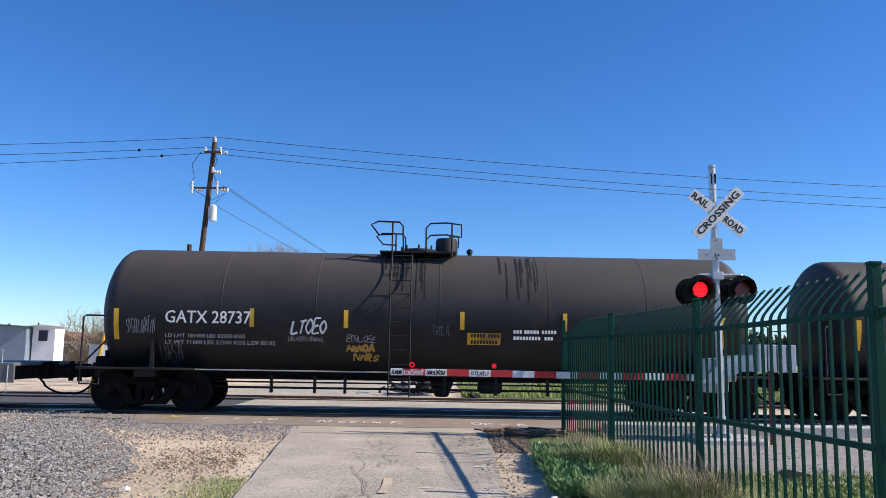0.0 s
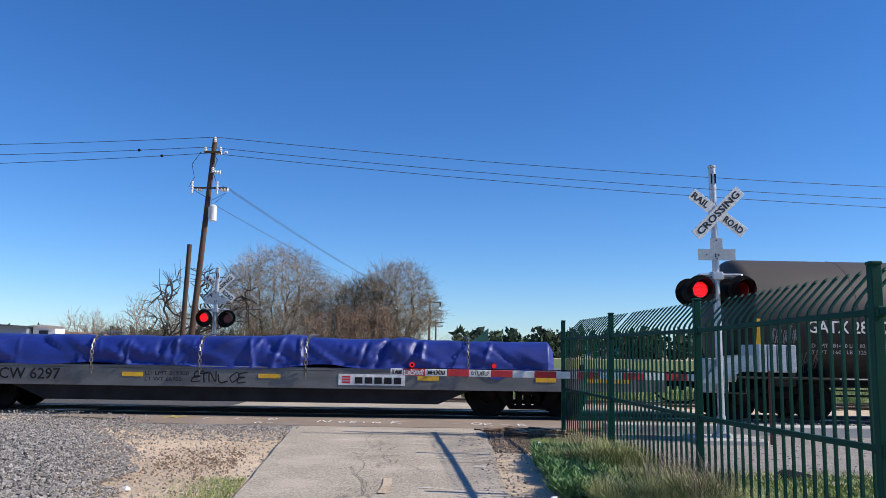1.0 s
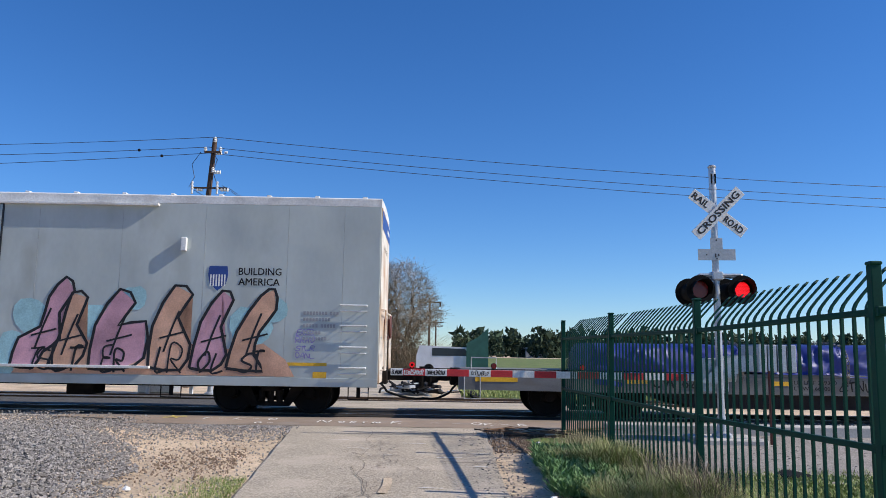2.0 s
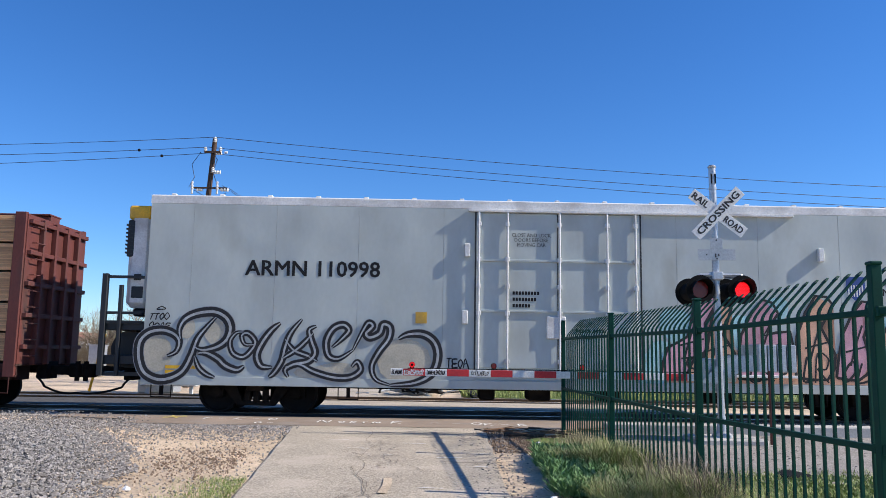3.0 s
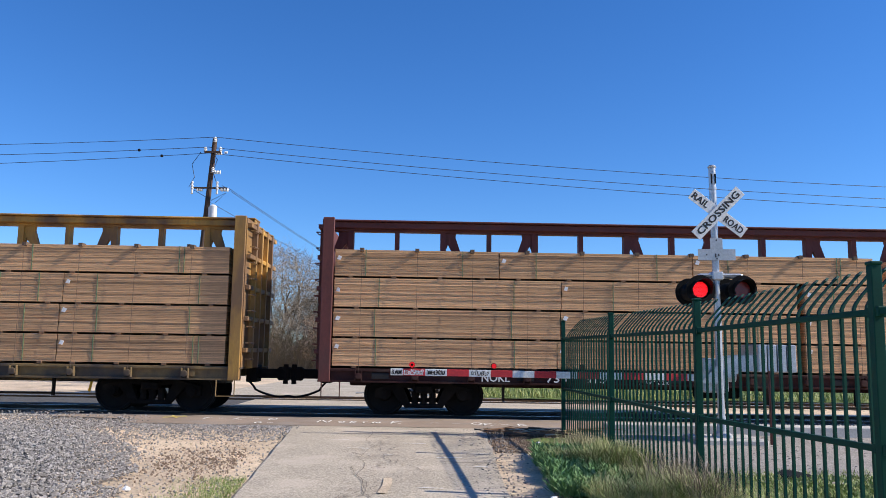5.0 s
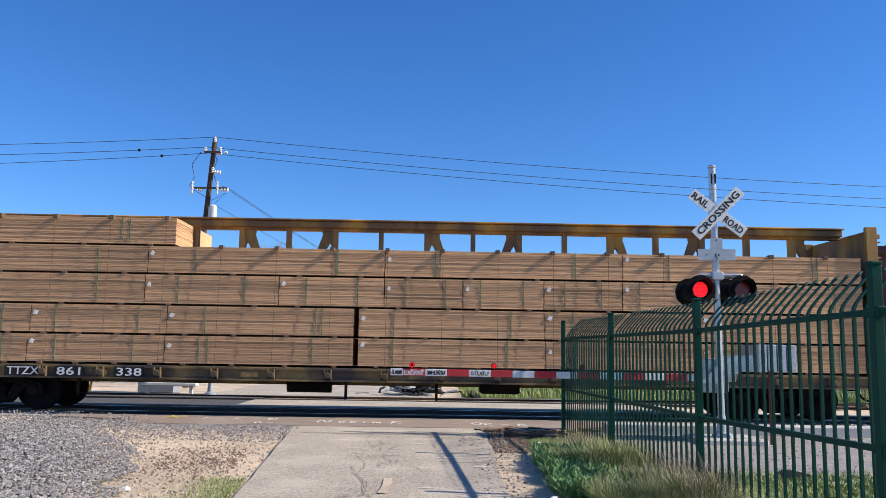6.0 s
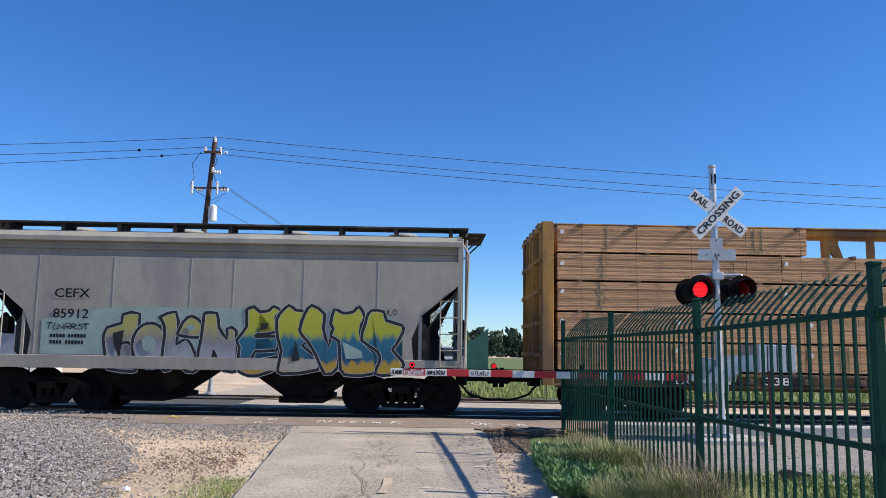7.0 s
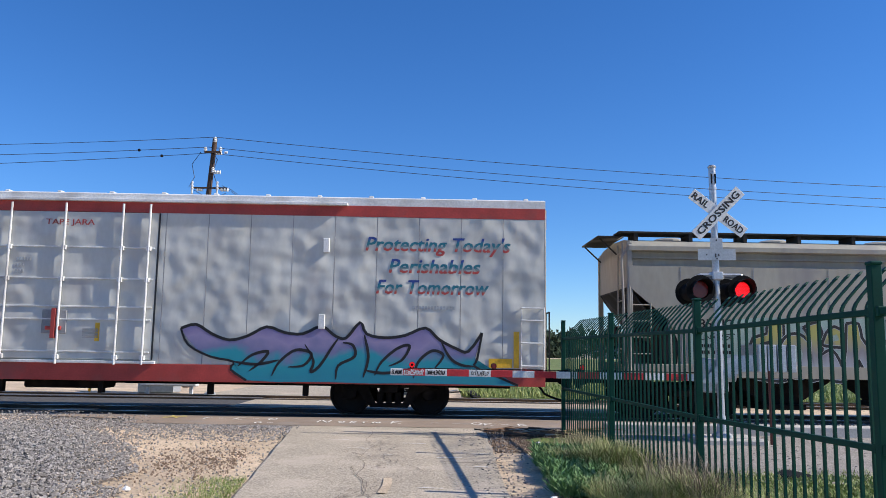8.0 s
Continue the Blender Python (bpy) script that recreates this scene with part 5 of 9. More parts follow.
def reefer_rail():
    car = thing("refrigerator_car", "buckled white refrigerator car with red bands and a painted slogan", "refrigerator car", "train cars")
    H, top, z0 = 10.45, 4.87, 0.98
    reefer_body(car, H, M_REEFER2, top, z0, M_REEFERROOF)
    xs = [-10.45 + k * 0.938 for k in range(10)] + [-1.83]
    xr = [1.80] + [10.45 - k * 0.943 for k in range(9, -1, -1)]
    for seq in (xs, xr):
        for a, b in zip(seq, seq[1:]):
            if b - a < 0.1:
                continue
            bm = bmesh.new()
            box(bm, a + 0.007, b - 0.007, NEAR, NEAR + 0.029, z0 + 0.10, 4.42, 0.004)
            part("side_panel", bm, M_REEFER2, car)
            bm = bmesh.new()
            tube(bm, [(b, NEAR + 0.006, z0 + 0.1), (b, NEAR + 0.006, 4.42)], 0.009, 6)
            part("panel_seam", bm, M_SEAM, car)
    bm = bmesh.new()
    box(bm, -H, H, NEAR - 0.006, NEAR + 0.029, 4.42, 4.668, 0.004)
    part("red_band", bm, M_REDBAND, car)
    bm = bmesh.new()
    box(bm, -H, H, NEAR - 0.02, NEAR + 0.029, 0.70, z0 + 0.095, 0.006)
    part("red_sill", bm, M_REDBAND, car)
    bm = bmesh.new()
    box(bm, -1.83, 1.80, NEAR - 0.03, NEAR + 0.028, 1.16, 4.41, 0.008)
    door = part("door", bm, M_REEFER2, car, "white plug door with locking bars")
    # Shade in the gap at each door edge, drawn as a dark strip.
    for a, b in ((-1.86, -1.83), (1.80, 1.83)):
        bm = bmesh.new()
        box(bm, a, b, NEAR - 0.032, NEAR + 0.028, 1.16, 4.41)
        part("door_seal", bm, M_UNIT, door)
    for x in (-1.45, -0.25, 1.02, 1.62):
        bm = bmesh.new()
        tube(bm, [(x, NEAR - 0.085, 1.05), (x, NEAR - 0.085, 4.6)], 0.026, 8)
        for z in (1.2, 2.9, 3.6):
            box(bm, x - 0.055, x + 0.055, NEAR - 0.10, NEAR - 0.02, z - 0.05, z + 0.05, 0.008)
        part("lock_bar", bm, M_REEFERROOF, door)
    for z in (1.32, 2.02, 2.3, 2.92, 3.62):
        bm = bmesh.new()
        box(bm, -1.8, 1.75, NEAR - 0.055, NEAR - 0.028, z - 0.016, z + 0.016, 0.004)
        part("door_rib", bm, M_REEFERROOF, door)
    bm = bmesh.new()
    box(bm, -0.62, -0.08, NEAR - 0.05, NEAR - 0.028, 1.70, 2.22, 0.01)
    part("latch_plate", bm, M_SEAM, door)
    bm = bmesh.new()
    for k in range(7):
        box(bm, 0.28, 0.62, NEAR - 0.045, NEAR - 0.028, 1.62 + k * 0.03, 1.64 + k * 0.03)
    part("vent_louvre", bm, M_SEAM, door)
    bm = bmesh.new()
    box(bm, -0.40, -0.30, NEAR - 0.11, NEAR - 0.02, 1.6, 2.25, 0.01)
    box(bm, -0.52, -0.18, NEAR - 0.10, NEAR - 0.02, 1.78, 1.86, 0.01)
    part("latch_handle", bm, M_REDBAND, door)
    bm = bmesh.new()
    box(bm, -1.95, 6.0, NEAR - 0.10, NEAR + 0.01, 4.655, 4.72, 0.008)
    part("door_track", bm, M_REEFERROOF, car)
    for z in (1.10,):
        bm = bmesh.new()
        box(bm, -1.9, 1.9, NEAR - 0.09, NEAR + 0.0, z - 0.03, z + 0.03, 0.008)
        part("door_track", bm, M_REEFERROOF, car)
    for x, z in ((5.55, 3.75), (5.5, 2.05)):
        bm = bmesh.new()
        box(bm, x - 0.07, x + 0.07, NEAR - 0.06, NEAR, z - 0.16, z + 0.16, 0.01)
        part("hinge_bracket", bm, M_REEFERROOF, car)
    y = NEAR - 0.006
    lettering("door_letters", "TAPE JARA", 0.125, M_REDBAND, door, on_side(-0.70, NEAR - 0.036, 4.12), width=1.08, bold=0.008)
    for w, x, z, wid in (("Protecting Today's", 6.42, 3.66, 3.22), ("Perishables", 6.95, 3.17, 2.02), ("For Tomorrow", 6.68, 2.70, 2.47)):
        sh = lettering("slogan", w, 0.31, M_SLOGAN, car, on_side(x, y, z), width=wid, bold=0.02, label="striped slanted slogan letters")
        sh.data.transform(Matrix(((1, 0.22, 0, 0), (0, 1, 0, 0), (0, 0, 1, 0), (0, 0, 0, 1))))
    bars(car, 7.5, y, 2.36, [[0.9]], M_GRSILVER, "small_print")
    bars(car, -1.3, NEAR - 0.036, 3.3, [[0.35], [0.15], [0.2]], M_GRSILVER, "door_print")
    stripe(car, 9.75, 9.87, y, 1.10, 1.90)
    stripe(car, 0.55, 0.65, NEAR - 0.032, 1.55, 1.95)
    stripe(car, 9.2, 9.72, y, 1.10, 1.30, name="notice_plate")
    # violet and teal letters along the lower side
    topline = [(2.42, 1.86), (2.75, 1.95), (3.1, 1.75), (3.5, 1.62), (3.9, 1.72), (4.3, 1.92), (4.7, 1.8), (5.1, 1.78), (5.5, 1.95), (5.8, 1.75), (6.05, 1.7), (6.35, 2.05), (6.5, 1.8), (6.9, 1.72), (7.35, 1.78), (7.8, 1.95), (8.1, 1.7), (8.5, 1.5), (8.75, 1.45), (9.05, 1.86)]
    mid = [(8.9, 1.3), (8.4, 1.25), (7.9, 1.4), (7.4, 1.25), (6.9, 1.35), (6.4, 1.2), (5.9, 1.4), (5.3, 1.28), (4.6, 1.4), (4.0, 1.2), (3.4, 1.35), (2.8, 1.4), (2.6, 1.6)]
    low = [(3.1, 1.25), (3.6, 1.15), (3.55, 0.98), (3.9, 0.75), (4.6, 0.72), (5.5, 0.74), (6.6, 0.72), (7.6, 0.74), (8.6, 0.73), (9.85, 0.71), (9.3, 0.95), (8.9, 1.12), (8.95, 1.3)]
    flat_poly(car, topline + mid, y - 0.016, M_GRFADE)
    flat_poly(car, [(2.6, 1.6)] + mid[::-1][1:] + low[::-1][:-1] + [(3.1, 1.25)], y - 0.017, M_GRFADE)
    bm = bmesh.new()
    ribbon(bm, topline, 0.065, y - 0.020, smooth=3)
    ribbon(bm, [(2.42, 1.86), (2.6, 1.5), (3.1, 1.25), (3.6, 1.15), (3.55, 0.98), (3.9, 0.75)], 0.05, y - 0.020, smooth=3)
    ribbon(bm, [(9.05, 1.86), (8.95, 1.3), (8.9, 1.12), (9.3, 0.95), (9.85, 0.72)], 0.05, y - 0.020, smooth=3)
    rs = random.Random(17)
    for st in ([(3.7, 1.05), (4.0, 1.3), (4.35, 1.38), (4.2, 1.15), (3.95, 0.95)], [(4.45, 0.85), (4.6, 1.15), (4.95, 1.42), (5.3, 1.35), (5.15, 1.1), (4.8, 1.05)], [(5.15, 1.55), (5.35, 1.2), (5.3, 0.95), (5.5, 1.1), (5.75, 1.5), (5.9, 1.72)], [(5.85, 0.8), (5.9, 1.1), (6.25, 1.3), (6.2, 1.55), (5.98, 1.6)], [(6.45, 1.78), (6.55, 1.3), (6.45, 0.85)], [(6.7, 0.9), (6.85, 1.2), (7.2, 1.5), (7.45, 1.55), (7.3, 1.25), (7.0, 1.1)], [(7.55, 0.85), (7.65, 1.2), (7.95, 1.45), (8.2, 1.35), (8.0, 1.05)], [(8.15, 1.65), (8.35, 1.3), (8.6, 1.15), (8.9, 1.12)], [(3.6, 1.15), (4.1, 1.1), (4.6, 1.2)], [(6.5, 1.0), (6.9, 0.95), (7.4, 1.02)]):
        ribbon(bm, st, 0.065, y - 0.021, smooth=5, taper=True)
    part("paint_outline", bm, M_GRBLACK, car)
    for z in (1.15, 1.65, 2.15, 2.42):
        bm = bmesh.new()
        tube(bm, [(9.92, NEAR + 0.02, z), (9.92, NEAR - 0.08, z), (10.40, NEAR - 0.08, z), (10.40, NEAR + 0.02, z)], 0.016, 6)
        part("ladder_rung", bm, M_REEFERROOF, car)
    bm = bmesh.new()
    tube(bm, [(9.92, NEAR - 0.03, 0.95), (9.92, NEAR - 0.03, 2.45)], 0.014, 6)
    tube(bm, [(10.42, NEAR - 0.03, 0.95), (10.42, NEAR - 0.03, 2.45)], 0.014, 6)
    part("ladder_rail", bm, M_REEFERROOF, car)
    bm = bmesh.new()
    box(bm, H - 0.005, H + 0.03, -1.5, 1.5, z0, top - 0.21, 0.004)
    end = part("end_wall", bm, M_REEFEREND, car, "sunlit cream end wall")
    bm = bmesh.new()
    box(bm, H + 0.03, H + 0.036, -1.5, 1.5, 4.22, 4.64)
    part("orange_band", bm, M_ORANGE, end)
    bm = bmesh.new()
    box(bm, H + 0.03, H + 0.05, 0.1, 0.7, 2.75, 3.2, 0.01)
    lathe(bm, [(0.26, H + 0.16), (0.28, H + 0.18), (0.26, H + 0.20), (0.03, H + 0.19)], (0, 0.5, 2.0), "X", 20)
    box(bm, H + 0.03, H + 0.16, 0.3, 0.7, 1.5, 2.2, 0.02)
    tube(bm, [(H + 0.13, -1.3, 2.35), (H + 0.13, 1.3, 2.35)], 0.018, 6)
    for yy in (-1.3, -0.8, 1.3):
        tube(bm, [(H + 0.13, yy, 1.0), (H + 0.13, yy, 2.35)], 0.018, 6)
    part("hand_brake", bm, M_UNIT, end)
    for s in (-1, 1):
        truck(car, s * 7.0)
        coupler(car, s * (H - 0.1), s * 11.3)
    bm = bmesh.new()
    box(bm, -9.8, 9.8, -0.4, 0.4, 0.6, 1.0, 0.02)
    for x in (-4.0, -1.6, 0.6, 3.0, 5.1):
        box(bm, x, x + 0.12, -1.35, -1.2, 0.42, 0.72, 0.01)
    box(bm, -1.2, 0.6, -1.0, -0.3, 0.5, 0.8, 0.04)
    part("underframe", bm, M_STEEL, car)
    return car

def striped_paint():
    m = surf("striped_letter_paint", (0.03, 0.14, 0.35), 0.6, var=0.1)
    n, l = m.node_tree.nodes, m.node_tree.links
    p = n["Principled BSDF"]
    tc = [x for x in n if x.type == "TEX_COORD"][0]
    sep = n.new("ShaderNodeSeparateXYZ")
    l.new(tc.outputs["Object"], sep.inputs["Vector"])
    r = n.new("ShaderNodeValToRGB")
    e = r.color_ramp.elements
    e[0].position, e[0].color = 0.0, (0.42, 0.06, 0.05, 1)
    e[1].position, e[1].color = 1.0, (0.02, 0.05, 0.22, 1)
    for pos, c in ((0.25, (0.42, 0.06, 0.05, 1)), (0.36, (0.20, 0.26, 0.26, 1)), (0.48, (0.01, 0.15, 0.20, 1)), (0.62, (0.01, 0.15, 0.20, 1)), (0.72, (0.02, 0.12, 0.26, 1)), (0.8, (0.02, 0.05, 0.24, 1))):
        x = e.new(pos)
        x.color = c
    mr = n.new("ShaderNodeMapRange")
    mr.inputs["From Min"].default_value, mr.inputs["From Max"].default_value = -0.06, 0.34
    l.new(sep.outputs["Y"], mr.inputs["Value"])
    l.new(mr.outputs["Result"], r.inputs["Fac"])
    l.new(r.outputs["Color"], p.inputs["Base Color"])
    return m
M_SLOGAN = striped_paint()

def fading_spray():
    """Violet spray paint misted over into teal below."""
    m = surf("fading_spray", (0.2, 0.2, 0.4), 0.7, var=0.25, scale=1.5)
    n, l = m.node_tree.nodes, m.node_tree.links
    p = n["Principled BSDF"]
    tc = [x for x in n if x.type == "TEX_COORD"][0]
    sep = n.new("ShaderNodeSeparateXYZ")
    l.new(tc.outputs["Object"], sep.inputs["Vector"])
    t = n.new("ShaderNodeTexNoise")
    t.inputs["Scale"].default_value, t.inputs["Detail"].default_value = 1.6, 3.0
    l.new(tc.outputs["Object"], t.inputs["Vector"])
    ad = n.new("ShaderNodeMath")
    ad.operation = "MULTIPLY_ADD"
    ad.inputs[1].default_value = 0.9
    l.new(t.outputs["Fac"], ad.inputs[0])
    l.new(sep.outputs["Z"], ad.inputs[2])
    mr = n.new("ShaderNodeMapRange")
    mr.inputs["From Min"].default_value, mr.inputs["From Max"].default_value = 1.15, 2.35
    l.new(ad.outputs[0], mr.inputs["Value"])
    r = n.new("ShaderNodeValToRGB")
    e = r.color_ramp.elements
    e[0].position, e[0].color = 0.0, (0.015, 0.22, 0.30, 1)
    e[1].position, e[1].color = 1.0, (0.20, 0.17, 0.33, 1)
    for pos, c in ((0.42, (0.015, 0.27, 0.33, 1)), (0.60, (0.17, 0.17, 0.31, 1)), (0.8, (0.27, 0.23, 0.38, 1))):
        x = e.new(pos)
        x.color = c
    l.new(mr.outputs["Result"], r.inputs["Fac"])
    l.new(r.outputs["Color"], p.inputs["Base Color"])
    return m
M_GRFADE = fading_spray()

# ---------------- lumber cars ----------------
def lumber_material():
    """Board ends and edges in stacked courses: tan wood, darker joints, varied course by course."""
    m = surf("sawn_lumber", (0.64, 0.37, 0.185), 0.8, var=0.12, scale=1.0, grain=26, gvar=0.14, bump=0.2, stretch=(0.15, 1, 1))
    n, l = m.node_tree.nodes, m.node_tree.links
    p = n["Principled BSDF"]
    src = p.inputs["Base Color"].links[0].from_socket
    def times(prev, sock, lo, hi):
        r = n.new("ShaderNodeMapRange")
        r.inputs["To Min"].default_value, r.inputs["To Max"].default_value = lo, hi
        l.new(sock, r.inputs["Value"])
        x = n.new("ShaderNodeMix")
        x.data_type, x.blend_type = "RGBA", "MULTIPLY"
        x.inputs["Factor"].default_value = 1.0
        l.new(prev, x.inputs["A"])
        l.new(r.outputs["Result"], x.inputs["B"])
        return x.outputs["Result"]
    g = n.new("ShaderNodeNewGeometry")
    oi = n.new("ShaderNodeObjectInfo")
    col = times(src, g.outputs["Random Per Island"], 0.74, 1.2)
    col = times(col, oi.outputs["Random"], 0.86, 1.1)
    l.new(col, p.inputs["Base Color"])
    return m
M_LUMBER = lumber_material()
M_STRAP = surf("green_strap", (0.13, 0.19, 0.09), 0.6)
M_DUNNAGE = surf("dunnage_wood", (0.20, 0.11, 0.06), 0.9)
M_CABLE = surf("rusty_cable", (0.13, 0.085, 0.055), 0.8)
M_TAGWHITE = surf("paper_tag", (0.75, 0.74, 0.72), 0.7)

LOADS = []          # (thing, place along the train)
def bundle(car_s, x0, x1, z0, z1, rs, tag_left=True):
    """One strapped lumber bundle, nearly the car's half width, in courses of boards."""
    b = thing("lumber_bundle", "strapped bundle of tan sawn boards on a lumber car", "lumber bundle", "lumber bundles", m=track_pose(car_s))
    LOADS.append((b, car_s))
    bm = bmesh.new()
    n = max(4, int(round((z1 - z0 - 0.05) / 0.0385)))
    h = (z1 - z0 - 0.045) / n
    for k in range(n):
        j = rs.uniform(-0.006, 0.008)
        e0, e1 = rs.uniform(0, 0.012), rs.uniform(0, 0.012)
        box(bm, x0 + 0.004 + e0, x1 - 0.002 - e1, NEAR + 0.10 + j, -0.13, z0 + 0.045 + k * h, z0 + 0.045 + (k + 1) * h - 0.005)
    part("board_stack", bm, M_LUMBER, b, kind="stuff")
    bm = bmesh.new()
    box(bm, x0 + 0.02, x1 - 0.02, NEAR + 0.13, -0.14, z0 + 0.04, z1 - 0.004)
    part("bundle_core", bm, M_DUNNAGE, b)
    L = x1 - x0
    for u in ((0.18, 0.82) if L < 3 else (0.10, 0.36, 0.64, 0.9)):
        bm = bmesh.new()
        box(bm, x0 + L * u - 0.05, x0 + L * u + 0.05, NEAR + 0.08, -0.2, z0, z0 + 0.045)
        part("dunnage", bm, M_DUNNAGE, b)
    for u in ((0.25, 0.75) if L < 3 else (0.2, 0.8)):
        for dx in ((0.0,) if rs.random() < 0.8 else (0.0, 0.07)):
            x = x0 + L * u + dx + rs.uniform(-0.1, 0.1)
            bm = bmesh.new()
            box(bm, x - 0.009, x + 0.009, NEAR + 0.088, NEAR + 0.098, z0 + 0.05, z1)
            part("strap", bm, M_STRAP, b)
    if tag_left:
        bm = bmesh.new()
        zt = z0 + (z1 - z0) * rs.uniform(0.55, 0.75)
        prism(bm, [(x0 + 0.05, zt), (x0 + 0.13, zt - 0.02), (x0 + rs.uniform(0.14, 0.18), zt + 0.06), (x0 + 0.09, zt + 0.09)], NEAR + 0.075, NEAR + 0.09)
        part("paper_tag", bm, M_TAGWHITE, b)
    # the half behind the beam
    bm = bmesh.new()
    box(bm, x0 + 0.012, x1 - 0.012, 0.13, 1.45, z0 + 0.04, z1)
    part("far_board_stack", bm, M_LUMBER, b, kind="stuff")

def lumber_car(label, H, mat, sill_mat, layers, seed, truck_x, tip, car_s):
    car = thing("lumber_car", label, "lumber car", "train cars")
    rs = random.Random(seed)
    # floor, side sills
    bm = bmesh.new()
    box(bm, -H, H, NEAR + 0.08, 1.47, 0.98, 1.04, 0.01)
    box(bm, -H + 0.6, H - 0.6, -0.35, 0.35, 0.62, 0.98, 0.02)
    part("floor", bm, sill_mat, car)
    for s in (-1, 1):
        bm = bmesh.new()
        yo, yi = s * 1.55, s * 1.45
        sweep(bm, [(yo - s * 0.02, 1.02), (yi, 1.02), (yi, 0.74), (yo - s * 0.02, 0.74), (yo - s * 0.02, 0.78), (yi + s * 0.02, 0.78), (yi + s * 0.02, 0.98), (yo - s * 0.02, 0.98)], -H, H)
        part("side_sill", bm, sill_mat, car)
    # winches along the sill
    bmw = bmesh.new()
    lathe(bmw, [(0.05, -0.08), (0.075, -0.075), (0.075, -0.03), (0.045, -0.02), (0.045, 0.10)], (0, 0, 0), "Y", 12)
    box(bmw, -0.08, -0.06, -0.05, 0.1, -0.1, 0.12)
    box(bmw, 0.06, 0.08, -0.05, 0.1, -0.1, 0.12)
    mw = mesh_of("winch", bmw, sill_mat)
    k = -H + 0.9
    winch_x = []
    while k < H - 0.5:
        o = new("winch", mw)
        o.parent = car
        o.matrix_basis = pose(k, NEAR, 0.88)
        winch_x.append(k)
        k += 1.24
    # centre beam
    bm = bmesh.new()
    box(bm, -H + 0.1, H - 0.1, -0.22, 0.22, 4.36, 4.52, 0.02)
    box(bm, -H + 0.1, H - 0.1, -0.10, 0.10, 4.30, 4.37)
    box(bm, -H + 0.1, H - 0.1, -0.30, 0.30, 4.52, 4.56, 0.01)
    part("top_chord", bm, mat, car)
    k, i = -H + 0.5, 0
    while k < H - 0.4:
        bm = bmesh.new()
        w = 0.11 if i % 2 else 0.14
        box(bm, k - w / 2, k + w / 2, -0.10, 0.10, 1.04, 4.31)
        if i % 2 == 0:
            sgn = 1 if (i // 2) % 2 else -1
            prism(bm, [(k, 4.31), (k + sgn * 0.32, 4.31), (k + sgn * 0.30, 4.20), (k + sgn * 0.42, 3.85), (k + sgn * 0.30, 3.70), (k + sgn * 0.12, 4.02), (k, 3.72)][::sgn], -0.05, 0.05)
            if abs(k + sgn * 1.1) < H - 0.3:
                prism(bm, [(k + sgn * 0.30, 3.80), (k + sgn * 0.42, 3.85), (k + sgn * 1.1, 1.2), (k + sgn * 0.95, 1.15)], -0.05, 0.05)
        part("beam_post", bm, mat, car)
        k += 1.12
        i += 1
    # end bulkheads
    for s in (-1, 1):
        bm = bmesh.new()
        x = s * H
        box(bm, x, x - s * 0.05, -1.5, 1.5, 1.0, 4.36)
        b = part("bulkhead", bm, mat, car)
        for yy in (NEAR + 0.06, 1.49):
            bm = bmesh.new()
            box(bm, x - s * 0.02, x - s * 0.27, yy - 0.06, yy + 0.06, 0.74, 4.4, 0.01)
            part("corner_post", bm, mat, b)
        for yy in (-0.9, -0.3, 0.3, 0.9):
            bm = bmesh.new()
            box(bm, x, x + s * 0.12, yy - 0.05, yy + 0.05, 1.0, 4.3, 0.01)
            part("rib", bm, mat, b)
        for z in (1.4, 2.1, 2.8, 3.5, 4.2):
            bm = bmesh.new()
            box(bm, x, x + s * 0.10, -1.45, 1.45, z - 0.05, z + 0.05, 0.01)
            part("rib", bm, mat, b)
        bm = bmesh.new()
        for i in range(9):
            z = 1.2 + i * 0.36
            tube(bm, [(x + s * 0.05, -1.35, z), (x + s * 0.15, -1.35, z), (x + s * 0.15, -0.95, z), (x + s * 0.05, -0.95, z)], 0.014, 6)
        part("end_ladder", bm, mat, b)
        bm = bmesh.new()
        tube(bm, [(x - s * 0.1, NEAR - 0.03, 0.75), (x - s * 0.1, NEAR - 0.03, 0.40), (x - s * 0.5, NEAR - 0.03, 0.40), (x - s * 0.5, NEAR - 0.03, 0.75)], 0.016, 6)
        part("sill_step", bm, sill_mat, car)
        truck(car, s * truck_x)
        coupler(car, s * (H - 0.15), s * tip)
    zs = [1.05, 1.70, 2.36, 3.05, 3.69, 4.33]
    for r, row in enumerate(layers):
        for a, b in row:
            bundle(car_s, a, b, zs[r], zs[r + 1], rs)
    # load straps over the top, in front of the bundles
    bm = bmesh.new()
    tops = sorted([(a, b, zs[r + 1]) for r, row in enumerate(layers) for a, b in row], key=lambda q: q[2])
    for x in winch_x:
        ztop = max([q[2] for q in tops if q[0] - 0.05 <= x <= q[1] + 0.05] or [0])
        if ztop:
            tube(bm, [(x, NEAR - 0.03, 0.95), (x + 0.01, NEAR + 0.01, ztop), (x, NEAR + 0.16, ztop + 0.02), (x, NEAR + 0.5, ztop + 0.02)], 0.005, 4)
            box(bm, x - 0.045, x + 0.045, NEAR + 0.02, NEAR + 0.2, ztop - 0.05, ztop + 0.03)
    part("tie_down_cable", bm, M_CABLE, car, kind="stuff")
    bm = bmesh.new()
    for x in (-H + 4.1, -1.0, 1.0, H - 4.1):
        box(bm, x - 0.03, x + 0.03, -1.40, -1.34, 0.36, 0.75)
    tube(bm, [(-H + 4.1, -1.37, 0.42), (-1.0, -1.37, 0.38)], 0.014, 6)
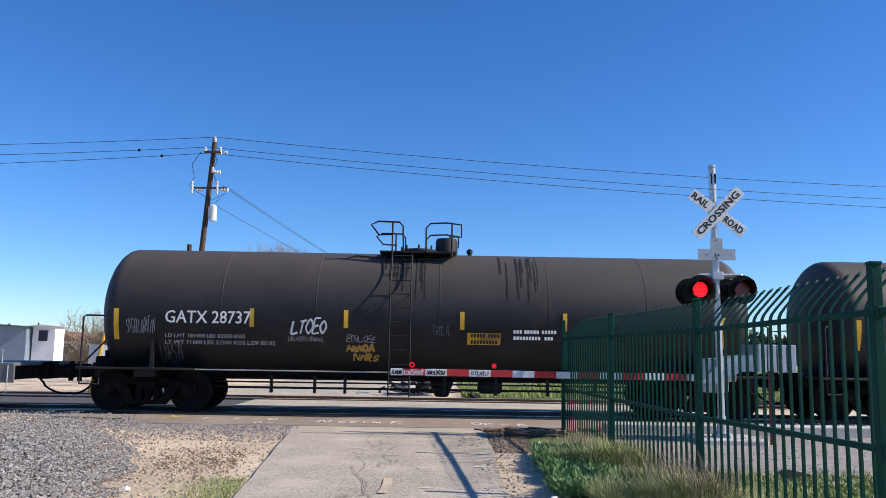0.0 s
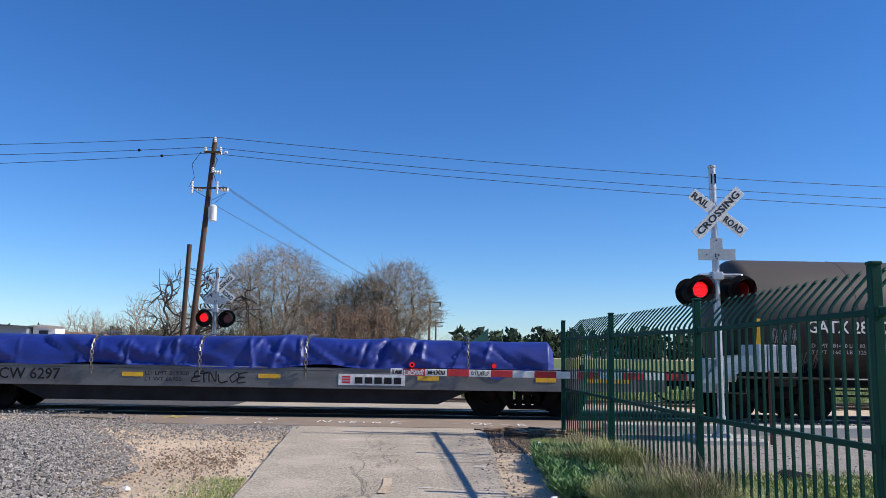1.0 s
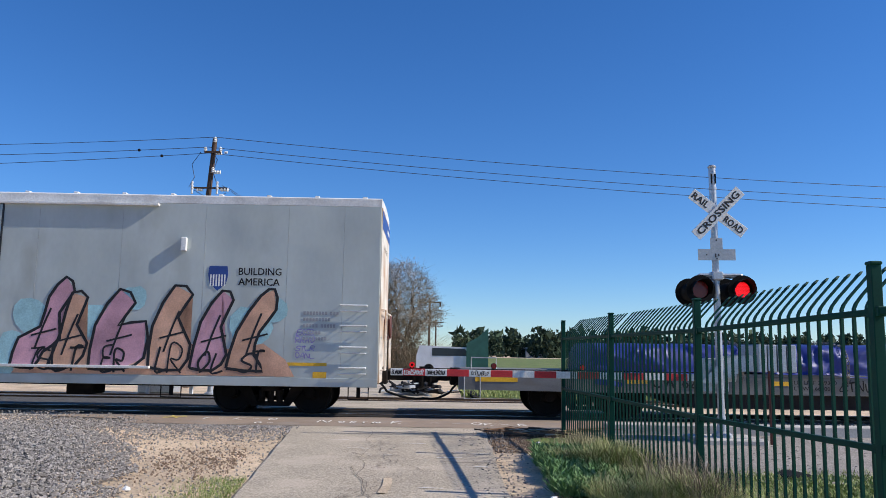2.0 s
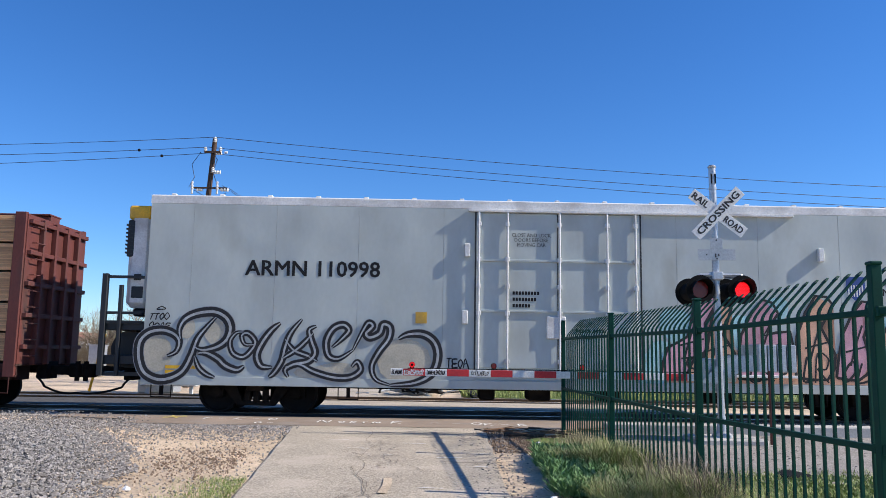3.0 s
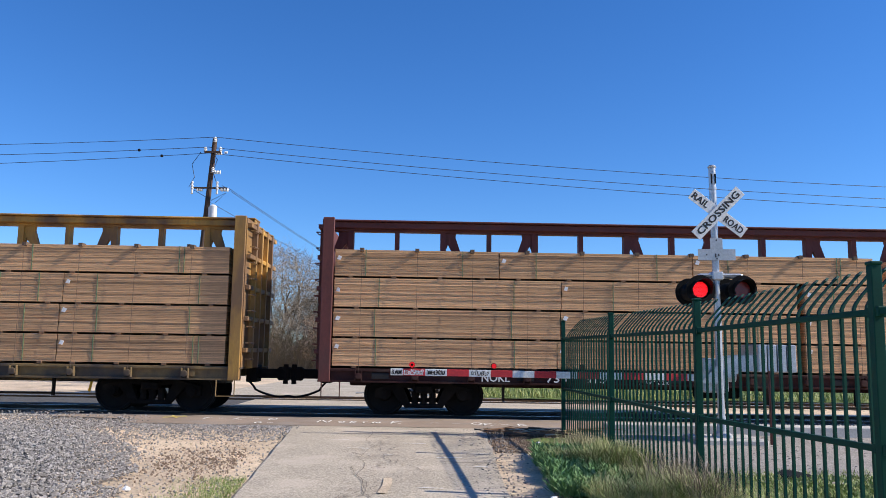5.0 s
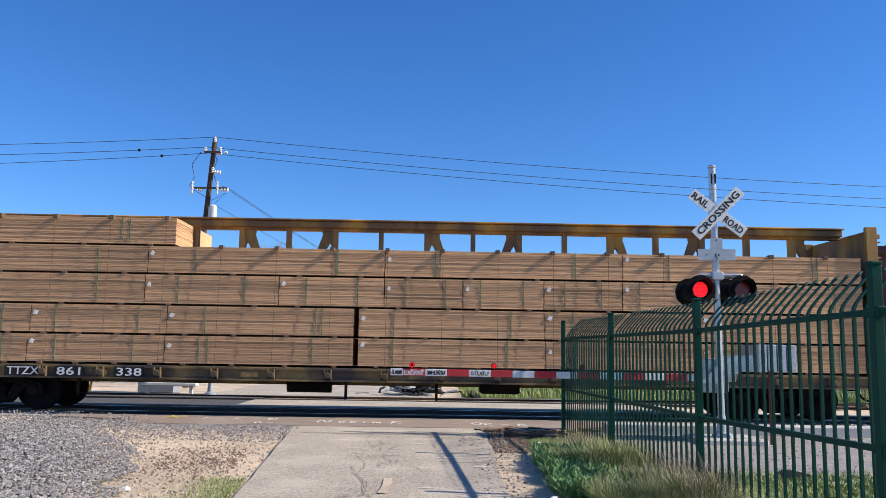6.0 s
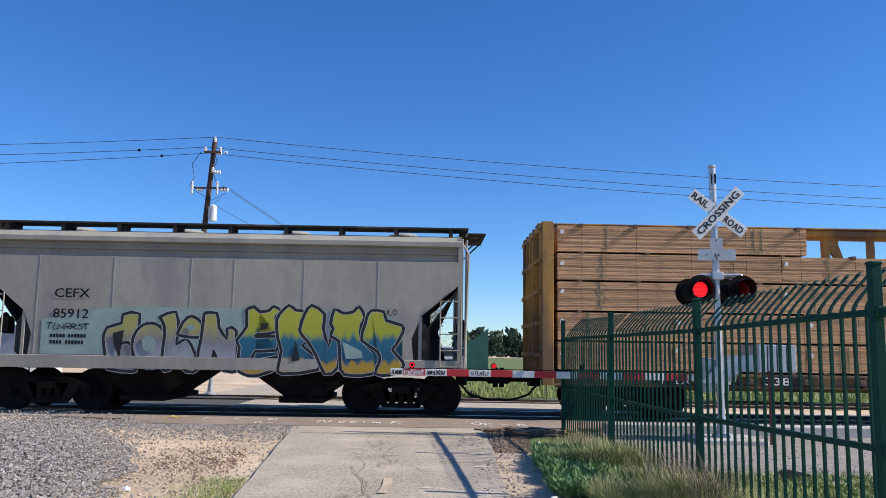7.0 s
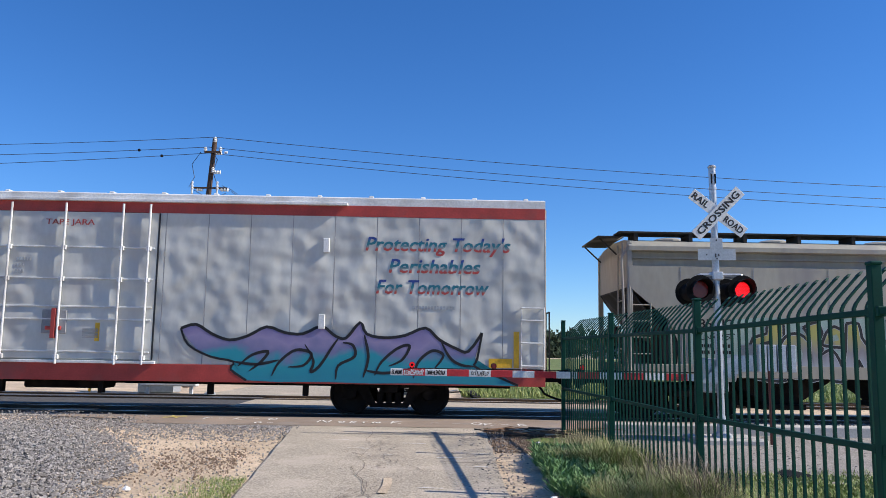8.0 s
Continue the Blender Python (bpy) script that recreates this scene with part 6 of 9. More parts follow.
    tube(bm, [(H - 4.1, -1.37, 0.42), (1.0, -1.37, 0.38)], 0.014, 6)
    box(bm, 2.0, 2.9, -1.0, -0.4, 0.5, 0.85, 0.04)
    tube(bm, [(-2.4, -0.7, 0.62), (-1.4, -0.7, 0.62)], 0.16, 12)
    part("brake_rigging", bm, M_STEEL, car)
    return car

def block_letter(car, pts, y, material):
    """A sprayed block letter: fill, pale halo and black outline."""
    flat_poly(car, pts, y, material)
    for nm, w, m, dy in (("paint_halo", 0.092, M_GRSILVER, 0.0003), ("paint_outline", 0.066, M_GRBLACK, 0.0006)):
        bm = bmesh.new()
        ribbon(bm, pts + [pts[0]], w, y - dy, smooth=2)
        part(nm, bm, m, car)

def graded_spray(name, stops, z0, z1):
    """Spray paint misted from colour to colour up a car side, with uneven drips."""
    m = surf(name, (0.3, 0.3, 0.3), 0.7, var=0.2, scale=2.0)
    n, l = m.node_tree.nodes, m.node_tree.links
    tc = [x for x in n if x.type == "TEX_COORD"][0]
    sep, t, ad, mr, r = [n.new("ShaderNode" + k) for k in ("SeparateXYZ", "TexNoise", "Math", "MapRange", "ValToRGB")]
    mp = n.new("ShaderNodeMapping")
    mp.inputs["Scale"].default_value = (5.0, 1.0, 0.9)
    l.new(tc.outputs["Object"], sep.inputs["Vector"])
    l.new(tc.outputs["Object"], mp.inputs["Vector"])
    l.new(mp.outputs["Vector"], t.inputs["Vector"])
    t.inputs["Scale"].default_value, t.inputs["Detail"].default_value = 1.4, 2.0
    ad.operation = "MULTIPLY_ADD"
    ad.inputs[1].default_value = 0.45
    l.new(t.outputs["Fac"], ad.inputs[0])
    l.new(sep.outputs["Z"], ad.inputs[2])
    mr.inputs["From Min"].default_value, mr.inputs["From Max"].default_value = z0 + 0.22, z1 + 0.22
    l.new(ad.outputs[0], mr.inputs["Value"])
    e = r.color_ramp.elements
    e[0].position, e[0].color = stops[0][0], (*stops[0][1], 1)
    e[1].position, e[1].color = stops[-1][0], (*stops[-1][1], 1)
    for pos, c in stops[1:-1]:
        e.new(pos).color = (*c, 1)
    l.new(mr.outputs["Result"], r.inputs["Fac"])
    l.new(r.outputs["Color"], n["Principled BSDF"].inputs["Base Color"])
    return m
M_GRBRIGHT = graded_spray("lime_blue_gold_spray", [(0.0, (0.40, 0.25, 0.02)), (0.20, (0.42, 0.27, 0.03)), (0.27, (0.012, 0.10, 0.17)), (0.55, (0.012, 0.13, 0.20)), (0.66, (0.36, 0.38, 0.03)), (1.0, (0.42, 0.42, 0.04))], 0.85, 2.3)
M_GRPALE = graded_spray("yellow_grey_spray", [(0.0, (0.30, 0.33, 0.38)), (0.3, (0.30, 0.32, 0.36)), (0.5, (0.22, 0.21, 0.22)), (0.75, (0.36, 0.33, 0.10)), (1.0, (0.38, 0.35, 0.08))], 0.85, 2.25)

# ---------------- covered hopper ----------------
def hopper_car():
    car = thing("covered_hopper", "dusty grey two-bay covered hopper with bright spray-painted letters", "hopper car", "train cars")
    H = 5.32
    ye = NEAR
    # upper body: side wall, curved shoulder, roof
    ring = [(ye, 2.0), (ye, 3.42), (ye + 0.15, 3.45), (ye + 0.15, 3.585), (ye + 0.05, 3.60), (ye + 0.05, 3.62), (ye + 0.15, 3.635), (ye + 0.15, 3.745), (ye - 0.04, 3.77), (ye - 0.04, 3.87), (ye + 0.10, 3.98), (ye + 0.45, 4.06), (0, 4.12)]
    ring = ring + [(-a, b) for a, b in ring[::-1][1:]]
    bm = bmesh.new()
    # side sheet outline with slope-sheet ends
    a = [bm.verts.new((-H + 0.06, y, z)) for y, z in ring]
    b = [bm.verts.new((H - 0.06, y, z)) for y, z in ring]
    for k in range(1, len(ring) - 2):
        bm.faces.new((a[k], a[k + 1], b[k + 1], b[k]))
    bm.faces.new([v for v in a if v.co.z > 3.0][::-1])
    bm.faces.new([v for v in b if v.co.z > 3.0])
    for v in (a[0], a[-1], b[0], b[-1]):
        bm.verts.remove(v)
    part("roof_shell", bm, M_HOPPER, car)
    side = [(-H + 0.06, 3.42), (H - 0.06, 3.42), (H - 0.06, 2.95), (H - 0.95, 2.2), (H - 1.15, 1.7), (H - 1.1, 1.2), (-H + 1.1, 1.2), (-H + 1.15, 1.7), (-H + 0.95, 2.2), (-H + 0.06, 2.95)]
    bm = bmesh.new()
    prism(bm, side, ye, ye + 0.02)
    prism(bm, side, -ye - 0.02, -ye)
    part("side_sheet", bm, M_HOPPER, car)
    for s in (-1, 1):
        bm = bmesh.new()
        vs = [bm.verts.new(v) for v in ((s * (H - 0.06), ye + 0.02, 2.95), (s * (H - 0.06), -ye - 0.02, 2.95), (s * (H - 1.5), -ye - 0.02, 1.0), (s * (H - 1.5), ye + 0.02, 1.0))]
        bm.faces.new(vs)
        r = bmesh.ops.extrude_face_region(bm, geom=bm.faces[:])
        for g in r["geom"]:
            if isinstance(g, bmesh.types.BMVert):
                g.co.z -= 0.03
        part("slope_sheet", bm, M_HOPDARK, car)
        bm = bmesh.new()
        box(bm, s * (H - 0.06), s * (H - 0.09), ye + 0.01, -ye - 0.01, 2.95, 4.0)
        part("end_sheet", bm, M_HOPPER, car)
        for yy in (ye + 0.05, -ye - 0.05):
            for a0, a1, z1 in ((0.14, 0.02, 3.95), (1.0, 0.92, 2.2)):
                bm = bmesh.new()
                box(bm, s * (H - a0), s * (H - a1), yy - 0.045, yy + 0.045, 0.95, z1, 0.01)
                part("corner_post", bm, M_HOPPER, car)
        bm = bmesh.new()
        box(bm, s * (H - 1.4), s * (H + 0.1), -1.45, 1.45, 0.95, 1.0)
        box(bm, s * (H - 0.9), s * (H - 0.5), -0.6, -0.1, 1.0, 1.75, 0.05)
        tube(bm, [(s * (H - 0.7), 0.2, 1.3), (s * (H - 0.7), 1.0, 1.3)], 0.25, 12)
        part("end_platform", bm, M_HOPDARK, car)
        # ladders and corner rails
        bm = bmesh.new()
        for xx in (H - 0.06, H - 0.52):
            tube(bm, [(s * xx, ye - 0.05, 1.0), (s * xx, ye - 0.05, 2.95 if xx > H - 0.3 else 2.6)], 0.016, 6)
        for k in range(5):
            z = 1.1 + k * 0.36
            tube(bm, [(s * (H - 0.06), ye - 0.05, z), (s * (H - 0.52), ye - 0.05, z)], 0.014, 6)
        for k in range(9):
            z = 1.2 + k * 0.36
            tube(bm, [(s * (H + 0.06), ye + 0.1, z), (s * (H + 0.06), ye + 0.55, z)], 0.014, 6)
        for yy in (ye + 0.1, ye + 0.55):
            tube(bm, [(s * (H + 0.06), yy, 1.0), (s * (H + 0.06), yy, 3.95)], 0.02, 6)
        tube(bm, [(s * (H + 0.02), ye + 0.02, 1.0), (s * (H + 0.10), ye + 0.02, 3.6), (s * (H - 0.1), ye + 0.06, 3.95)], 0.028, 8)
        part("ladder", bm, M_HOPPER, car)
        bm = bmesh.new()
        box(bm, s * (H - 0.1), s * (H + 0.52), -0.95, 0.95, 4.14, 4.18, 0.01)
        for yy in (-0.85, 0.85):
            tube(bm, [(s * (H + 0.05), yy, 3.75), (s * (H + 0.45), yy, 4.13)], 0.02, 6)
        part("roof_step", bm, M_HOPDARK, car)
        truck(car, s * 3.95)
        coupler(car, s * (H - 0.1), s * 6.25)
    # Dark web and bolster added to fill the shaded gap at each end.
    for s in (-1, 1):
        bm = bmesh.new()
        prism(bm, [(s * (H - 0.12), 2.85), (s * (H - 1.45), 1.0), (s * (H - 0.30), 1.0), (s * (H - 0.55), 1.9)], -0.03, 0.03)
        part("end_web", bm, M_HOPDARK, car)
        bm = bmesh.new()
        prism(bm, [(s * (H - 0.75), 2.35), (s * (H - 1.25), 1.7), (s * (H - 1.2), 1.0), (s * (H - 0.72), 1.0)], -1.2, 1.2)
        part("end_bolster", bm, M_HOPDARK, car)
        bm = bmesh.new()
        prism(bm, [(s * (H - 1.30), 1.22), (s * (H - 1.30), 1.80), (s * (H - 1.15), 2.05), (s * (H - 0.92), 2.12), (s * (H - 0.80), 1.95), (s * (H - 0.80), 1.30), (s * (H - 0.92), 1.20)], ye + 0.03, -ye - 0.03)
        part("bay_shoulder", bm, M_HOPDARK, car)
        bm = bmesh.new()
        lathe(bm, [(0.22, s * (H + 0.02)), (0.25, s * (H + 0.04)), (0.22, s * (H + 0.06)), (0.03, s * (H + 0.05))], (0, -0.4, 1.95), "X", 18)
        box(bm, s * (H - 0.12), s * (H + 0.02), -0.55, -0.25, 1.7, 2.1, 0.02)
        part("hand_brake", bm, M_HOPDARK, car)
    for k, x in enumerate((-4.1, -2.45, -0.75, 0.2, 1.75, 3.4)):
        bm = bmesh.new()
        box(bm, x - 0.009, x + 0.009, ye - 0.006, ye, 1.25, 3.42, 0.002)
        part("weld_seam", bm, M_SEAM, car)
    bm = bmesh.new()
    box(bm, -H, H, ye - 0.02, ye + 0.05, 0.96, 1.24, 0.01)
    box(bm, -H, H, -ye - 0.05, -ye + 0.02, 0.96, 1.24, 0.01)
    part("side_sill", bm, M_HOPPER, car)
    for x in (-1.75, 1.75):
        bm = bmesh.new()
        n0 = [(x - 1.6, 1.2), (x + 1.6, 1.2), (x + 0.45, 0.42), (x + 0.4, 0.30), (x - 0.4, 0.30), (x - 0.45, 0.42)]
        prism(bm, n0, -1.1, 1.1)
        box(bm, x - 0.5, x + 0.5, -1.3, 1.3, 0.26, 0.38, 0.02)
        part("hopper_bay", bm, M_STEEL, car)
    # running board and hatches on the roof
    for yy in (-1.0, 1.0):
        bm = bmesh.new()
        box(bm, -H - 0.1, H + 0.1, yy - 0.32, yy + 0.32, 4.20, 4.24, 0.006)
        part("running_board", bm, M_HOPDARK, car)
        for k in range(9):
            x = -H + 0.3 + k * (2 * H - 0.6) / 8
            bm = bmesh.new()
            box(bm, x - 0.04, x + 0.04, yy - 0.3, yy + 0.3, 4.02, 4.2)
            part("board_bracket", bm, M_HOPDARK, car)
    for x in (-3.9, -1.3, 1.3, 3.9):
        bm = bmesh.new()
        lathe(bm, [(0.4, 4.08), (0.4, 4.2), (0.3, 4.25), (0.05, 4.26)], (x, 0, 0), "Z", 16)
        part("hatch", bm, M_HOPPER, car)
    y = ye - 0.0095
    flat_poly(car, [(-3.95, 1.26), (3.9, 1.26), (3.7, 2.25), (2.2, 2.3), (-0.5, 2.32), (-2.3, 2.3), (-2.9, 2.25), (-3.95, 2.0)], y, M_GRMINT, "paint_patch")
    lettering("car_mark", "CEFX", 0.20, M_LETTERB, car, on_side(-3.72, y - 0.002, 2.50), width=0.78, bold=0.012)
    lettering("car_number", "85912", 0.20, M_LETTERB, car, on_side(-3.72, y - 0.002, 2.05), width=0.78, bold=0.012)
    bars(car, -3.75, y - 0.002, 1.62, [[0.3, 0.4], [0.25, 0.4]], M_LETTERB, "stencil")
    bm = bmesh.new()
    scribble(bm, -3.85, 1.80, 0.95, 0.14, 7, 0.022, y - 0.004, 64)
    scribble(bm, 3.55, 2.22, 0.3, 0.12, 3, 0.018, y - 0.004, 65)
    part("graffiti_tag", bm, M_GRBLACK, car)
    # two words of blocky letters: grey-yellow, then lime over blue over gold
    block_letter(car, [(-2.59, 1.6), (-2.52, 1.85), (-2.21, 1.95), (-2.19, 2.14), (-1.82, 2.16), (-1.88, 1.61), (-1.97, 1.46), (-2.03, 1.53), (-2.21, 1.48), (-2.2, 1.11), (-1.84, 0.97), (-1.9, 0.9), (-2.46, 0.96), (-2.52, 1.23)], y - 0.003, M_GRPALE)
    block_letter(car, [(-1.16, 1.47), (-1.18, 1.29), (-1.25, 1.13), (-1.38, 1.02), (-1.52, 0.98), (-1.68, 1.01), (-1.81, 1.12), (-1.91, 1.27), (-1.95, 1.46), (-1.93, 1.65), (-1.85, 1.81), (-1.73, 1.92), (-1.58, 1.96), (-1.43, 1.93), (-1.3, 1.82), (-1.2, 1.66)], y - 0.004, M_GRPALE)
    block_letter(car, [(-1.39, 2.09), (-1.03, 2.22), (-0.95, 1.75), (-0.99, 1.5), (-0.77, 1.63), (-0.57, 1.32), (-0.49, 0.96), (-0.73, 0.92), (-0.99, 1.13), (-1.1, 0.95), (-1.29, 1.01), (-1.25, 1.74), (-1.31, 1.99)], y - 0.005, M_GRPALE)
    block_letter(car, [(-0.97, 1.75), (-0.86, 2), (-0.68, 2.13), (-0.45, 1.98), (-0.41, 1.76), (-0.53, 1.66), (-0.93, 1.7)], y - 0.006, M_GRPALE)
    block_letter(car, [(-0.41, 2.2), (-0.13, 2.2), (-0.07, 1.89), (0.12, 1.64), (0.11, 1.86), (0.31, 1.83), (0.36, 1.15), (0.43, 0.97), (0.07, 0.95), (-0.17, 1.39), (-0.18, 1.15), (-0.5, 1.14), (-0.45, 1.63)], y - 0.007, M_GRPALE)
    block_letter(car, [(0.51, 2.29), (0.68, 2.36), (0.81, 2.25), (1.01, 2.28), (1.11, 2.37), (1.28, 2.27), (1.16, 2.13), (1.18, 1.81), (0.78, 1.75), (0.77, 1.69), (1.21, 1.71), (1.21, 1.41), (0.75, 1.38), (0.73, 1.16), (1.25, 1.27), (1.32, 1.07), (0.81, 0.85), (0.5, 0.89), (0.37, 1.03), (0.4, 1.46), (0.33, 1.62), (0.53, 1.9)], y - 0.009, M_GRBRIGHT)
    block_letter(car, [(1.31, 2.28), (1.45, 2.4), (1.6, 2.3), (1.82, 2.24), (1.7, 1.85), (1.93, 1.65), (1.77, 1.52), (2.09, 1.28), (2.13, 1), (1.36, 0.9), (1.26, 1.04), (1.32, 1.41), (1.23, 1.66), (1.19, 2.08)], y - 0.010, M_GRBRIGHT)
    block_letter(car, [(1.81, 2.24), (1.95, 2.41), (2.24, 2.22), (2.22, 1.92), (2.35, 1.53), (2.44, 1.87), (2.57, 1.63), (2.57, 1.06), (2.29, 0.91), (2.09, 1.3), (1.89, 1.61), (1.7, 1.85)], y - 0.011, M_GRBRIGHT)
    block_letter(car, [(2.38, 1.99), (2.45, 2.33), (2.64, 2.25), (2.87, 2.28), (3, 2.4), (3.13, 2.16), (3.06, 2), (3.07, 1.66), (3.39, 1.38), (3.48, 1.2), (3.34, 0.93), (2.72, 0.9), (2.61, 1.19), (2.57, 1.63), (2.39, 1.73), (2.44, 1.9)], y - 0.012, M_GRBRIGHT)
    block_letter(car, [(3.18, 2.19), (3.28, 2.32), (3.55, 2.29), (3.61, 2.1), (3.96, 2), (3.97, 1.83), (3.82, 1.55), (3.76, 1.45), (3.98, 1.21), (3.98, 1.06), (3.71, 0.91), (3.39, 0.93), (3.48, 1.2), (3.43, 1.42), (3.07, 1.66), (3.14, 2)], y - 0.013, M_GRBRIGHT)
    flat_poly(car, [(-1.42, 1.51), (-1.44, 1.4), (-1.52, 1.33), (-1.62, 1.33), (-1.7, 1.39), (-1.74, 1.5), (-1.72, 1.61), (-1.64, 1.68), (-1.54, 1.68), (-1.46, 1.62)], y - 0.022, M_GRBLACK if False else M_GRMINT, "paint_counter")
    flat_poly(car, [(1.63, 1.64), (1.73, 1.2), (1.54, 1.17)], y - 0.022, M_GRBLACK if True else M_GRMINT, "paint_counter")
    flat_poly(car, [(-2.38, 1.73), (-2.14, 1.8), (-2.2, 1.54), (-2.2, 1.21), (-2.33, 1.42)], y - 0.022, M_GRBLACK if True else M_GRMINT, "paint_counter")
    flat_poly(car, [(-0.79, 1.9), (-0.64, 1.96), (-0.59, 1.83), (-0.73, 1.79)], y - 0.022, M_GRBLACK if False else M_GRMINT, "paint_counter")
    flat_poly(car, [(2.65, 1.62), (3.08, 1.42), (3.11, 1.27), (2.74, 1.24)], y - 0.022, M_GRBLACK if False else M_GRMINT, "paint_counter")
    flat_poly(car, [(0.83, 1.98), (1.02, 2), (1, 1.88), (0.85, 1.85)], y - 0.022, M_GRBLACK if True else M_GRMINT, "paint_counter")
    return car
# ---------------- crossing signals ----------------
BLINKERS = []        # (object, resting pose, lit first, stays on while its twin lights up)

def light_head(sig, x, y, z, face, lit_first, blink=True, overlap=True):
    """A flashing light: round black backing, hood, housing and a turning lamp disc. face: -1 looks to the camera, 1 away."""
    f = face
    bm = bmesh.new()
    lathe(bm, [(0.165, y), (0.255, y), (0.255, y - f * 0.006), (0.165, y - f * 0.006)], (x, 0, z), "Y", 32, ringed=True)
    head = part("backing_disc", bm, M_SIGNALBLACK, sig)
    bm = bmesh.new()
    seg = 28
    a = []
    for k in range(seg + 1):
        t = math.pi * (-0.15 + 1.3 * k / seg)
        reach = 0.30 * (0.35 + 0.65 * max(0.0, math.sin(t)))
        a.append((x + 0.175 * math.cos(t), z + 0.175 * math.sin(t), reach))
    vo = [(bm.verts.new((p, y, q)), bm.verts.new((p, y + f * r, q - 0.02 * r))) for p, q, r in a]
    for p, q in zip(vo, vo[1:]):
        bm.faces.new((p[0], q[0], q[1], p[1]))
    part("hood", bm, M_SIGNALBLACK, head, normals=False)
    bm = bmesh.new()
    n = 24
    back = y - f * 0.30
    rings = []
    for r, yy in ((0.168, y), (0.168, y - f * 0.22), (0.13, back), (0.02, back)):
        rings.append([bm.verts.new((x + r * math.cos(6.2832 * k / n), yy, z + r * math.sin(6.2832 * k / n))) for k in range(n)])
    for p, q in zip(rings, rings[1:]):
        for k in range(n):
            bm.faces.new((p[k], p[(k + 1) % n], q[(k + 1) % n], q[k]))
    bm.faces.new(rings[-1])
    part("housing", bm, M_SIGNALBLACK, head, smooth=True)
    # lamp disc: an array of diodes on one face, a plain dark lens on the other
    bm = bmesh.new()
    lathe(bm, [(0.01, -0.012), (0.148, -0.010), (0.150, 0.0), (0.148, 0.010), (0.01, 0.012)], (0, 0, 0), "Y", 28)
    disc = part("lamp_disc", bm, M_LEDOFF, head, "red lamp disc")
    bm = bmesh.new()
    lathe(bm, [(0.01, f * 0.0125), (0.138, f * 0.0125), (0.138, f * 0.0155), (0.01, f * 0.0155)], (0, 0, 0), "Y", 28)
    lit = bm
    me = mesh_of("lit_face", lit, M_LEDON)
    # one mesh for the disc: join the lit face into it
    joined = bmesh.new()
    joined.from_mesh(disc.data)
    k0 = len(joined.faces)
    joined.from_mesh(me)
    joined.faces.ensure_lookup_table()
    for fc in joined.faces[k0:]:
        fc.material_index = 1
    rr = 0.125
    for i in range(-5, 6):
        for j in range(-5, 6):
            px, pz = (i + 0.5 * (j % 2)) * 0.026, j * 0.0235
            if math.hypot(px, pz) < rr:
                k1 = len(joined.faces)
                box(joined, px - 0.008, px + 0.008, f * 0.0155, f * 0.0185, pz - 0.006, pz + 0.006)
                joined.faces.ensure_lookup_table()
                for fc in joined.faces[k1:]:
                    fc.material_index = 2
    joined.to_mesh(disc.data)
    joined.free()
    disc.data.materials.append(M_LEDON)
    disc.data.materials.append(M_LEDCORE)
    rest = (x, y - f * 0.05, z)
    disc.matrix_basis = pose(*rest, 0, 0, 0 if lit_first else 180)
    if blink:
        BLINKERS.append((disc, rest, lit_first, overlap))
    return head

def crossbuck(sig, x, y, z):
    for words, ang, yy in ((("RAIL", "ROAD"), -38, y + 0.02), (("CROSSING",), 45, y)):
        bm = bmesh.new()
        box(bm, -0.585, 0.585, -0.004, 0.004, -0.106, 0.106, 0.003)
        b = part("crossbuck_blade", bm, M_SIGNWHITE, sig, "white crossbuck blade with black letters")
        b.matrix_basis = pose(x, yy, z, 0, -ang, 0)
        if len(words) == 2:
            lettering("letters", words[0], 0.12, M_SIGNBLACK, b, on_side(-0.55, -0.0055, -0.058), width=0.34, bold=0.03)
            lettering("letters", words[1], 0.12, M_SIGNBLACK, b, on_side(0.15, -0.0055, -0.058), width=0.39, bold=0.03)
        else:
            lettering("letters", words[0], 0.12, M_SIGNBLACK, b, on_side(-0.52, -0.0055, -0.058), width=1.04, bold=0.03)

